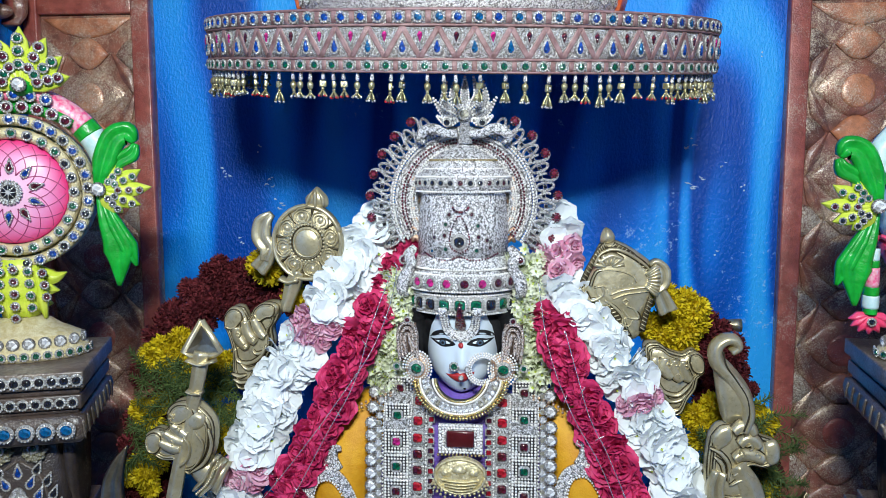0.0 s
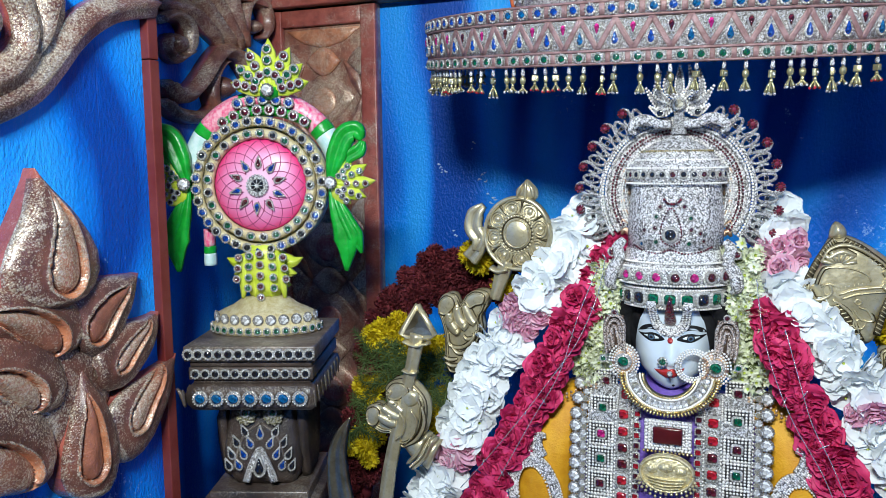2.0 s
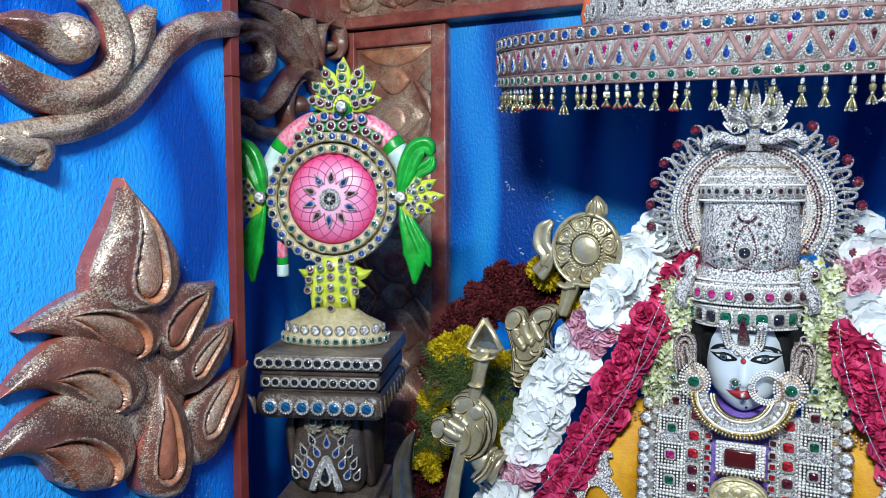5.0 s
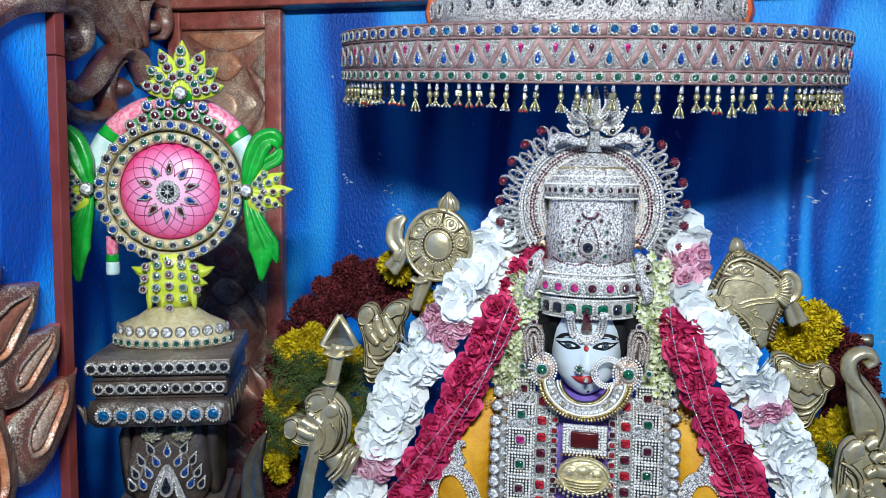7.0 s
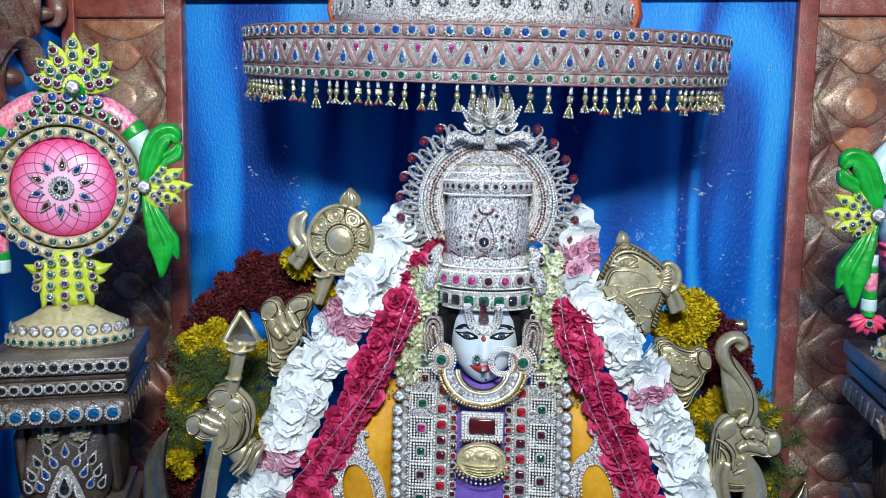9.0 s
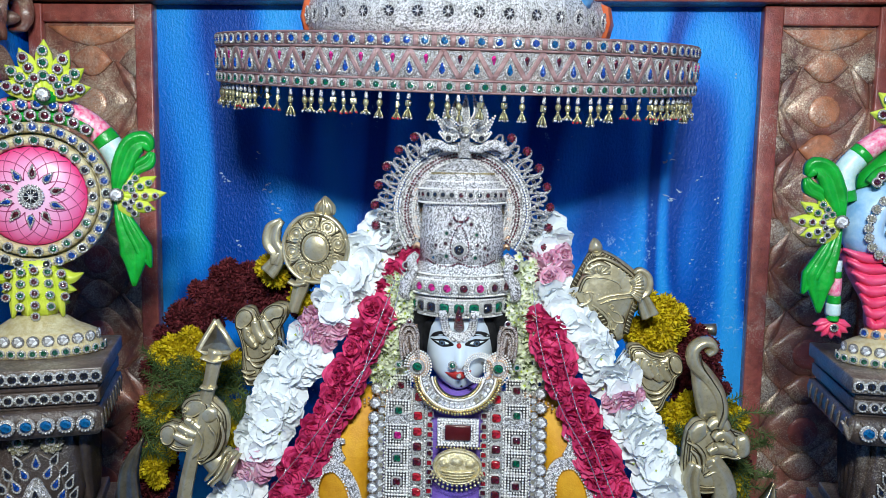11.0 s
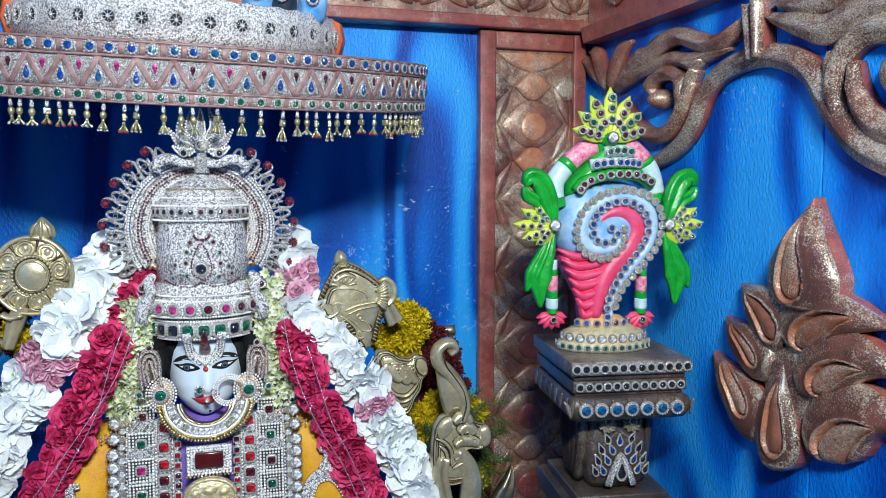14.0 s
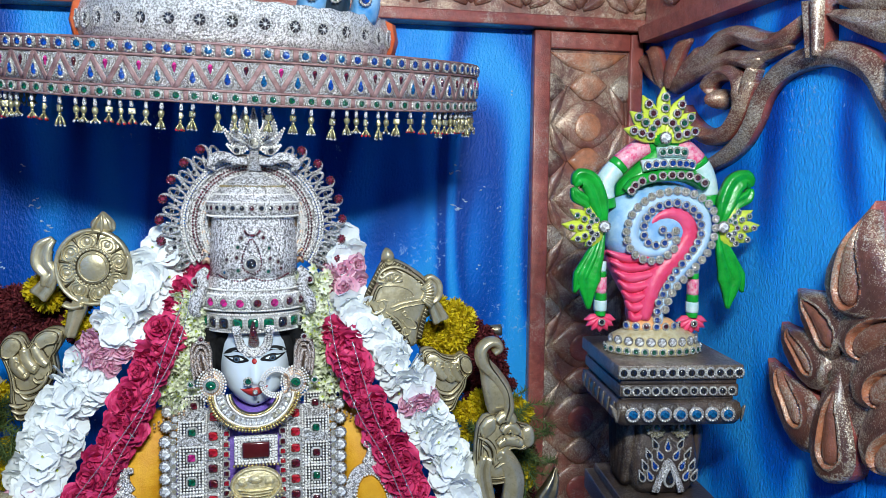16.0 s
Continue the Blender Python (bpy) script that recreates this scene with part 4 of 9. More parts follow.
def medallion_mesh(r):
    bm = bmesh.new()
    puff(bm, LOCAL, [(r * 0.95 * math.cos(i * math.pi / 10), r * 0.95 * math.sin(i * math.pi / 10)) for i in range(20)], r * 0.12, 2, 1, 0, 0, 0.8)
    for rr, n in ((0.95, 22), (0.74, 18)):
        for i in range(n):
            a = 2 * math.pi * i / n
            ball(bm, (r * rr * math.cos(a), -r * 0.14, r * rr * math.sin(a)), r * 0.13, 5, 4, 1)
    puff(bm, LOCAL, [(r * 0.6 * math.cos(i * math.pi / 8), r * 0.6 * math.sin(i * math.pi / 8)) for i in range(16)], r * 0.16, 3, 0, 0.1 * r, 0, 0.5)
    for i in range(8):
        a = 2 * math.pi * i / 8
        stroke(bm, LOCAL, [(r * 0.2 * math.cos(a), r * 0.2 * math.sin(a)), (r * 0.6 * math.cos(a), r * 0.6 * math.sin(a))], [r * 0.03, r * 0.03], r * 0.06, "round", 2, 1, r * 0.25)
    ball(bm, (0, -r * 0.3, 0), r * 0.2, 8, 6, 2)
    return bm


M_SILVERD = stones("worn_silver_stones", (0.66, 0.61, 0.55), 520, 0.4, 0.35)
M_SILVERW = stones("white_silver_stones", (0.94, 0.92, 0.89), 340, 0.4, 0.2, gaps=0.25)
M_TASSEL = paint("pale_gold_bead", (0.40, 0.34, 0.15), 0.25, 0.35, 90, (0.72, 0.66, 0.40), 0.7, 0.3, 300)
M_ORANGEP = paint("orange_red_paint", (0.62, 0.09, 0.02), 0.4, 0.2, 25, (0.72, 0.2, 0.08))
M_BLUEP = paint("light_blue_paint", (0.05, 0.28, 0.62), 0.4, 0.2, 30, (0.35, 0.6, 0.85))
M_DARKP = paint("dark_teal_paint", (0.006, 0.02, 0.035), 0.35, 0.2, 30)
umbrella()

# ---- jewelled pillars with the emblem stands ----
def bow_side(ob, q, x, z, mats, dy=-0.012):
    """A green ribbon bow with a yellow leaf burst, on one side of an emblem; q is -1 or 1."""
    F = lambda u, v, h: (x + q * u, dy - h, z + v)
    bow = thing_part("ribbon_loop", ob)
    bow["label"] = "bright green painted ribbon loop"
    bm = bmesh.new()
    stroke(bm, F, [(0.0, 0.006), (0.012, 0.05), (0.028, 0.088), (0.05, 0.098), (0.062, 0.083)], [0.008, 0.02, 0.021, 0.02, 0.007], 0.022, "groove", 6)
    stroke(bm, F, [(0.0, 0.0), (0.03, 0.045), (0.055, 0.062), (0.063, 0.08)], [0.006, 0.012, 0.014, 0.006], 0.016, "groove", 6)
    bow.data = to_mesh("ribbon_loop", bm, mats[0])
    tail = thing_part("ribbon_tail", ob)
    tail["label"] = "bright green painted ribbon tail"
    bm = bmesh.new()
    stroke(bm, F, [(0.0, 0.0), (0.012, -0.05), (0.028, -0.105), (0.026, -0.168)], [0.006, 0.016, 0.026, 0.004], 0.014, "groove", 6)
    stroke(bm, F, [(0.003, -0.01), (0.024, -0.06), (0.044, -0.10), (0.056, -0.134)], [0.004, 0.013, 0.016, 0.003], 0.013, "groove", 6)
    tail.data = to_mesh("ribbon_tail", bm, mats[0])
    burst = thing_part("leaf_burst", ob)
    bm = bmesh.new()
    for a, L in ((-50, 0.058), (-25, 0.074), (0, 0.086), (24, 0.076), (47, 0.060)):
        c, s = math.cos(radians(a)), math.sin(radians(a))
        stroke(bm, F, [(0.006, 0), (0.4 * L * c, 0.4 * L * s), (0.75 * L * c, 0.75 * L * s + 0.002), (L * c, L * s + 0.005)], [0.007, 0.0145, 0.0115, 0.0008], 0.016, "ridge", 4, 0, 0.002)
    burst.data = to_mesh("leaf_burst", bm, mats[1])
    burst["label"] = "yellow-green leaf burst set with stones"
    for a, L, col in ((-50, 0.042, "dark"), (-25, 0.056, "dark"), (0, 0.064, "wine"), (24, 0.058, "green"), (47, 0.044, "green")):
        c, s = math.cos(radians(a)), math.sin(radians(a))
        for k in (0.45, 0.72, 1.0):
            jewel(ob, pose(x + q * (L * k * c + 0.004), dy - 0.018, z + L * k * s), col, 0.0058, beads=9)
    jewel(ob, pose(x + q * 0.002, dy - 0.022, z + 0.002), "pearl", 0.0115, beads=14)


def crown_leaves(ob, x, z, s, mats, y=-0.01):
    """A fan of yellow-green leaves with stones, as a small crown."""
    F = lambda u, v, h: (x + u, y - h, z + v)
    fan = thing_part("leaf_crown", ob)
    fan["label"] = "yellow-green leaf crown set with stones"
    bm = bmesh.new()
    spec = ((-76, 0.082), (-51, 0.088), (-26, 0.098), (0, 0.106), (26, 0.098), (51, 0.088), (76, 0.082))
    for a, L in spec:
        c, n = math.sin(radians(a)) * s, math.cos(radians(a)) * s
        stroke(bm, F, [(0, 0), (0.4 * L * c, 0.4 * L * n), (0.75 * L * c, 0.75 * L * n), (L * c, L * n)], [0.008, 0.0165, 0.0135, 0.001], 0.016, "ridge", 4)
    fan.data = to_mesh("leaf_crown", bm, mats[1])
    for i, (a, L) in enumerate(spec):
        c, n = math.sin(radians(a)) * s, math.cos(radians(a)) * s
        for k in (0.36, 0.58, 0.79):
            jewel(ob, pose(x + L * k * c, y - 0.017, z + L * k * n), ("wine", "green")[i % 2], 0.0084, beads=12)
    bm = bmesh.new()
    puff(bm, F, [(0.021 * math.cos(i * math.pi / 8), 0.016 * math.sin(i * math.pi / 8)) for i in range(16)], 0.024, 3)
    part("boss", bm, mats[0], ob)
    jewel(ob, pose(x, y - 0.024, z + 0.002), "pearl", 0.0115, beads=14)


def collar(ob, pts, widths, y, base=0.0):
    """A painted garland collar of pink, green and pale blue segments along a path."""
    path = smooth_path(pts, 8)
    n = len(path)
    order = [M_GREENP, M_PALEP, M_GREENP, M_PINKW, M_GREENP, M_PINKW, M_GREENP, M_PALEP, M_GREENP]
    cuts = [0, 0.06, 0.235, 0.27, 0.42, 0.58, 0.73, 0.765, 0.94, 1.0]
    F = lambda u, v, h: (u, y - h, v)
    for m, a, b in zip(order, cuts, cuts[1:]):
        seg = path[int(a * (n - 1)):int(b * (n - 1)) + 1]
        if len(seg) < 2:
            continue
        bm = bmesh.new()
        stroke(bm, F, seg, [widths] * 2, 0.024, "round", 1, 0, base)
        part("garland_segment", bm, m, ob)


def hanging_tassel(ob, x, z, q, y, flower):
    F = lambda u, v, h: (x + u, y - h, z + v)
    for m, a, b, w in ((M_PINKW, 0.0, -0.034, 0.0105), (M_GREENP, -0.034, -0.048, 0.0115), (M_PALEP, -0.048, -0.072, 0.012)) if not flower else ((M_PALEP, 0.02, 0.0, 0.010), (M_GREENP, 0.0, -0.012, 0.0105), (M_PINKW, -0.012, -0.045, 0.0115), (M_GREENP, -0.045, -0.06, 0.012), (M_PALEP, -0.06, -0.082, 0.013), (M_GREENP, -0.082, -0.092, 0.011)):
        bm = bmesh.new()
        stroke(bm, F, [(0, a), (0, (a + b) / 2), (0, b)], [w, w * 1.05, w], 0.02, "round", 3)
        part("tassel_segment", bm, m, ob)
    if flower:
        bm = bmesh.new()
        for i in range(7):
            a = math.pi + i * math.pi / 6
            stroke(bm, F, [(0, -0.092), (0.018 * math.cos(a), -0.098 + 0.016 * math.sin(a)), (0.033 * math.cos(a), -0.102 + 0.026 * math.sin(a))], [0.004, 0.009, 0.001], 0.014, "ridge", 4)
        part("tassel_flower", bm, M_PINKP, ob, "pink painted lotus bud")
        jewel(ob, pose(x, y - 0.018, z - 0.104), "dark", 0.007, beads=10)


def emblem_base(ob, mats, k=1.0):
    """The oval moulded foot with its leaf stem, standing on z = 0."""
    bm = bmesh.new()
    lathe(bm, [(0.0, 0.0), (0.112, 0.0), (0.116, 0.008), (0.112, 0.02), (0.106, 0.024), (0.104, 0.04), (0.088, 0.048), (0.07, 0.056), (0.05, 0.07), (0.03, 0.075)], 40, (0, 0, 0), 1, 0.62)
    bmesh.ops.scale(bm, vec=(k, k, k), verts=bm.verts)
    part("foot", bm, mats[2], ob, "pale gold glitter foot")
    E, EN, ES = ring_surface(0.114 * k, 0.0707 * k)
    for i in range(-8, 9):
        u = i * 0.0174
        jewel(ob, facing(E(u, 0.011 * k, 0.001), EN(u)), "green", 0.0072, beads=10)
    E, EN, ES = ring_surface(0.103 * k, 0.064 * k)
    for i in range(-5, 6):
        u = i * 0.0255 * k
        jewel(ob, facing(E(u, 0.033 * k, 0.001), EN(u)), "pearl", 0.0105 * k, beads=14)


def pillar(name, at, w, d, label, nk=1.0):
    ob = thing(name, at, label, "pillar", "jewelled pillars")

    def blk(nm, hw, hd, z0, z1, bev=0.003, mat=None):
        bm = bmesh.new()
        box(bm, (-hw, -hd, z0), (hw, hd, z1), bev)
        part(nm, bm, mat or M_PILLAR, ob)

    hw, hd = w / 2, d / 2
    blk("top_slab", hw, hd, -0.028, 0.0, 0.003, M_SLAB)
    blk("cornice", hw * 0.93, hd * 0.93, -0.040, -0.028)
    blk("cornice", hw * 0.95, hd * 0.95, -0.064, -0.040)
    blk("cornice", hw * 0.90, hd * 0.90, -0.072, -0.064)
    # fluted torus
    bm = bmesh.new()
    prof = [(0.90, -0.072), (0.97, -0.076), (1.0, -0.092), (0.985, -0.108), (0.93, -0.120), (0.86, -0.124)]
    rows = []
    for k, z in prof:
        a, b = hw * k, hd * k
        loop = []
        for sx, sy, ex, ey in ((-1, -1, 1, -1), (1, -1, 1, 1), (1, 1, -1, 1), (-1, 1, -1, -1)):
            for j in range(14):
                t = j / 14
                g = 1 - 0.012 * abs(math.sin((t * 7 + (z + 0.072) * 9) * math.pi))
                loop.append((a * g * (sx + (ex - sx) * t), b * g * (sy + (ey - sy) * t), z))
        rows.append(loop)
    grid_skin(bm, rows, True)
    part("fluted_torus", bm, M_PILLAR, ob)
    for q in range(-3, 5):
        x = (q - 0.5) * w / 7.6
        bm = bmesh.new()
        F = lambda u, v, h: (u, -hd * 0.985 - h, v)
        stroke(bm, F, [(x - 0.024, -0.077), (x - 0.014, -0.092), (x - 0.010, -0.112)], [0.002, 0.0055, 0.002], 0.006, "round", 3)
        part("flute", bm, M_SLAB, ob)
        for s in (-1, 1):
            F2 = lambda u, v, h: (s * (hw * 0.985 + h), u, v)
            yy = (q - 0.5) * d / 7.6
            bm = bmesh.new()
            stroke(bm, F2, [(yy - 0.024, -0.077), (yy - 0.014, -0.092), (yy - 0.010, -0.112)], [0.002, 0.0075, 0.002], 0.003, "round", 3)
            part("flute", bm, M_SLAB, ob)
    for i in range(13):
        jewel(ob, pose((i - 6) * w / 13.1, -hd - 0.001, -0.014), "dark", 0.0100, beads=12)
    for i in range(12):
        jewel(ob, pose((i - 5.5) * w / 13.1, -hd * 0.95 - 0.001, -0.052), "dark", 0.0088, beads=12)
    for i in range(7):
        jewel(ob, pose((i - 3) * w / 7.9, -hd * 1.0 - 0.002, -0.096), "sky", 0.0138, beads=16)
    # vase-shaped neck
    bm = bmesh.new()
    rows = []
    for z, k, r in ((-0.124, 0.48, 0.2), (-0.134, 0.50, 0.2), (-0.15, 0.53, 0.25), (-0.20, 0.60, 0.3), (-0.24, 0.62, 0.3), (-0.27, 0.54, 0.3), (-0.285, 0.48, 0.25)):
        loop = []
        for i in range(48):
            a = 2 * math.pi * (i + 0.5) / 48
            p = 1 / max(abs(math.cos(a)), abs(math.sin(a)))
            p = p * (1 - r) + r * 1.1
            g = 1 + 0.02 * math.cos(24 * a)
            loop.append((hw * nk * k * p * math.cos(a) * g, hd * k * p * math.sin(a) * g, z))
        rows.append(loop)
    grid_skin(bm, rows, True)
    part("neck", bm, M_PILLAR, ob)
    yf = lambda z: -hd * (0.53 + 0.095 * min(1, max(0, (-0.14 - z) / 0.08))) - 0.001
    for x, z, c in ((0, -0.182, "blue"), (0.018, -0.200, "blue"), (0.030, -0.220, "blue"), (0.040, -0.241, "blue"), (0.028, -0.178, "dark"), (0.043, -0.198, "dark"), (0.052, -0.220, "dark"), (0.058, -0.242, "dark")):
        for sg in (-1, 1) if x else (1,):
            jewel(ob, pose(sg * x * nk, yf(z), z, 0, 24 * sg if x else 0, 0), c, 0.0098, "drop", 14)
    jewel(ob, pose(0, yf(-0.225) - 0.006, -0.244), "dark", 0.017, "drop", 20)
    for k, wd in ((0, 0.030), (1, 0.023)):
        bm = bmesh.new()
        G = lambda u, v, h: (u, yf(v) - h, v)
        stroke(bm, G, [(-wd, -0.272), (-wd * 0.55, -0.236), (0, -0.208 - 0.008 * k), (wd * 0.55, -0.236), (wd, -0.272)], [0.0046 - 0.0016 * k] * 2, 0.006 + 0.002 * k, "flat", 4)
        part("stepped_frame", bm, M_SILVERD if k == 0 else M_SILVER, ob)
    F = lambda u, v, h: (u, yf(v) - h + 0.004, v)
    for s in (-1, 1):
        bm = bmesh.new()
        stroke(bm, F, [(s * 0.002, -0.162), (s * 0.034, -0.19), (s * 0.052, -0.25)], [0.003, 0.003, 0.003], 0.007, "round", 5)
        part("chevron_rib", bm, M_SLAB, ob)
        bm = bmesh.new()
        for k in range(7):
            a = math.radians(-200 + 220 * k / 6)
            cx, cz = s * 0.026, -0.144
            stroke(bm, F, [(cx, cz), (cx + 0.011 * math.cos(a), cz + 0.011 * math.sin(a)), (cx + 0.021 * math.cos(a + 0.25), cz + 0.020 * math.sin(a + 0.25))], [0.003, 0.0062, 0.002], 0.012, "cup", 4, 0, 0.004)
        part("gilt_leaf", bm, M_GOLDGLIT, ob, "dull gilt leaf ornament")
        jewel(ob, pose(s * 0.026, yf(-0.14) - 0.012, -0.139), "green", 0.0088, beads=14)
    for s in (-1, 1):
        for k in range(5):
            bm = bmesh.new()
            F2 = lambda u, v, h: (s * (hw * nk * 0.55 + h), u, v)
            u = (k - 2) * 0.026
            stroke(bm, F2, [(u * 0.5, -0.28), (u * 0.9, -0.22), (u * 1.1, -0.165), (u * 1.3 + 0.004, -0.135)], [0.006, 0.012, 0.009, 0.002], 0.02, "ridge", 4)
            part("side_leaf", bm, M_PILLAR, ob)
    blk("plinth", hw * 0.78, hd * 0.78, -0.305, -0.285)
    blk("plinth", hw * 0.92, hd * 0.92, -0.35, -0.305)
    blk("shaft", hw * 0.8, hd * 0.8, -at.translation.z, -0.35)
    return ob


M_SLAB = carved_wood("greyish_silvered_wood", (0.085, 0.065, 0.052), (0.15, 0.11, 0.085), (0.62, 0.57, 0.49), 0.06)
M_GREENP = paint("glossy_green_paint", (0.005, 0.26, 0.02), 0.3, 0.2, 40, (0.01, 0.42, 0.04), 0, 0.4, 70)
M_LIMEP = paint("yellow_green_paint", (0.50, 0.62, 0.03), 0.35, 0.15, 40, (0.68, 0.74, 0.10), 0, 0.35, 80)
M_PINKP = paint("hot_pink_paint", (0.80, 0.045, 0.13), 0.38, 0.15, 30, (0.85, 0.10, 0.22), 0, 0.35, 80)
M_PINKW = paint("pink_white_dabbed_paint", (0.78, 0.06, 0.20), 0.4, 0.1, 130, (0.85, 0.50, 0.55))
M_PALEP = paint("pale_aqua_paint", (0.45, 0.68, 0.66), 0.4, 0.1, 70, (0.68, 0.80, 0.80))
M_SKYP = paint("sky_blue_paint", (0.16, 0.38, 0.68), 0.35, 0.12, 25, (0.42, 0.62, 0.80))
M_SKYL = paint("pale_sky_paint", (0.34, 0.55, 0.78), 0.35, 0.12, 25, (0.58, 0.72, 0.84))
M_GLIT = paint("cream_gold_glitter", (0.58, 0.46, 0.22), 0.4, 0.35, 90, (0.80, 0.72, 0.48), 0.2, 0.6, 420)
EMB = (M_GREENP, M_LIMEP, M_GLIT)

PL = pose(-0.699, 1.118, 1.325, 0, 0, 19)
PR = pose(0.884, 1.233, 1.325, 0, 0, -8)
pillar("jewelled_pillar", PL, 0.240, 0.262, "dark silvered wooden pillar set with black and blue stones", 1.04)
pillar("jewelled_pillar", PR, 0.248, 0.282, "dark silvered wooden pillar set with black and blue stones", 0.92)


def wheel_emblem():
    ob = thing("wheel_emblem", pose(-0.704, 1.125, 1.3255, 0, 0, 19), "pink and green painted wheel emblem set with stones on its stand", "emblem", "painted emblems on pillars")
    emblem_base(ob, EMB, 0.93)
    HZ, Y = 0.285, 0.0
    c = lambda r, n=40, k=1.0: [(r * math.cos(2 * math.pi * i / n), HZ + r * k * math.sin(2 * math.pi * i / n)) for i in range(n)]
    F = lambda u, v, h: (u, Y + 0.012 - h, v)
    bm = bmesh.new()
    puff(bm, F, c(0.131), 0.026, 3, 0, -0.012, 0, 0.9)
    part("disc_rim", bm, M_GLIT, ob, "pale gold glitter disc")
    bm = bmesh.new()
    stroke(bm, F, c(0.122) + c(0.122)[:1], [0.0095] * 2, 0.012, "round", 1, 0, 0.020)
    part("outer_ring", bm, M_GLIT, ob)
    bm = bmesh.new()
    stroke(bm, F, c(0.099) + c(0.099)[:1], [0.010] * 2, 0.012, "round", 1, 0, 0.020)
    part("inner_ring", bm, M_GLIT, ob)
    bm = bmesh.new()
    puff(bm, F, c(0.089), 0.022, 5, 0, 0.018, 0, 0.0)
    part("pink_dome", bm, M_PINKDOME, ob, "pink airbrushed dome, paler in the middle")
    dome = lambda r: 0.018 + 0.022 * math.sqrt(max(0, 1 - (r / 0.089) ** 2)) + 0.0008
    for i in range(16):
        bm = bmesh.new()
        a0 = 2 * math.pi * i / 16
        pts = []
        for k in range(9):
            r = 0.03 + 0.055 * k / 8
            a = a0 + 0.75 * (k / 8) ** 1.2
            pts.append((r, a))
        for sgn in (1, -1):
            rows = []
            for r, a in pts:
                aa = a0 + sgn * (a - a0)
                rows.append([F((r) * math.cos(aa + d), HZ + r * math.sin(aa + d), dome(r) + e) for d, e in ((-0.0009 / r, 0.0), (0, 0.0008), (0.0009 / r, 0.0))])
            grid_skin(bm, rows, False, False)
        part("petal_line", bm, M_WINEP, ob)
    for i in range(34):
        a = 2 * math.pi * (i + 0.3) / 34
        jewel(ob, pose(0.122 * math.cos(a), Y - 0.021, HZ + 0.122 * math.sin(a)), random.choice(("blue", "blue", "dark")), 0.0088, beads=11)
    for i in range(25):
        a = 2 * math.pi * i / 25
        jewel(ob, pose(0.099 * math.cos(a), Y - 0.021, HZ + 0.099 * math.sin(a)), random.choice(("green", "green", "dark")), 0.0082, beads=11)
    for i in range(10):
        a = 2 * math.pi * i / 10 + 0.25
        jewel(ob, pose(0.041 * math.cos(a), Y - 0.0275, HZ + 0.041 * math.sin(a), 0, -math.degrees(a) + 90, 0), ("wine", "blue")[i % 2], 0.0088, "drop", 12)
    part("medallion", MED, None, ob, at=pose(0, Y - 0.029, HZ))
    # bands above the ring, collar, crown
    for r, col, span in ((0.143, "wine", 0.64), (0.163, "blue", 0.34)):
        bm = bmesh.new()
        pts = [(0.012 + r * math.sin(t), HZ + r * math.cos(t)) for t in np.linspace(-span, span, 15)]
        stroke(bm, F, pts, [0.011] * 2, 0.018, "round", 2, 0, 0.004)
        part("head_band", bm, M_GREENP if r < 0.15 else M_PINKW, ob)
        for k in range(8 if r < 0.15 else 5):
            t = -span * 0.9 + span * 1.8 * k / (7 if r < 0.15 else 4)
            jewel(ob, pose(0.012 + r * math.sin(t), Y - 0.014, HZ + r * math.cos(t)), col, 0.0098, beads=13)
    collar(ob, [(0.006 + 0.148 * math.sin(t), HZ + 0.0 + 0.160 * math.cos(t)) for t in np.linspace(-1.75, 1.75, 29)], 0.0225, 0.020)
    crown_leaves(ob, 0.026, HZ + 0.176, 0.93, EMB)
    for q in (-1, 1):
        bow_side(ob, q, q * 0.138, HZ + 0.002, EMB)
    hanging_tassel(ob, -0.112, HZ - 0.085, -1, 0.02, False)
    # stem of leaves
    st = thing_part("leaf_stem", ob)
    st["label"] = "yellow-green leaf stem set with stones"
    bm = bmesh.new()
    lathe(bm, [(0.03, 0.07), (0.034, 0.085), (0.045, 0.12), (0.034, 0.15), (0.04, 0.17)], 20, (0, 0, 0), 1, 0.7)
    for s in (-1, 1):
        for z, L in ((0.135, 0.075), (0.115, 0.062), (0.092, 0.05)):
            stroke(bm, F, [(s * 0.02, z + 0.012), (s * L * 0.7, z), (s * L, z - 0.004 + 0.012 * (z > 0.12))], [0.015, 0.013, 0.001], 0.02, "ridge", 4, 0, 0.004)
        for x in (0.014, 0.036):
            stroke(bm, F, [(s * x * 0.9, 0.15), (s * x, 0.11), (s * x * 1.15, 0.066)], [0.008, 0.012, 0.003], 0.018, "ridge", 4, 0, 0.02)
    st.data = to_mesh("leaf_stem", bm, M_LIMEP)
    for i in range(-2, 3):
        for k in range(5 - abs(i)):
            z = 0.155 - 0.021 * k - 0.004 * abs(i)
            jewel(ob, pose(i * 0.0215 * (1 + 0.06 * k), Y - 0.034 + 0.004 * abs(i), z), ("wine", "green")[(i) % 2], 0.0072, beads=10)
    return ob


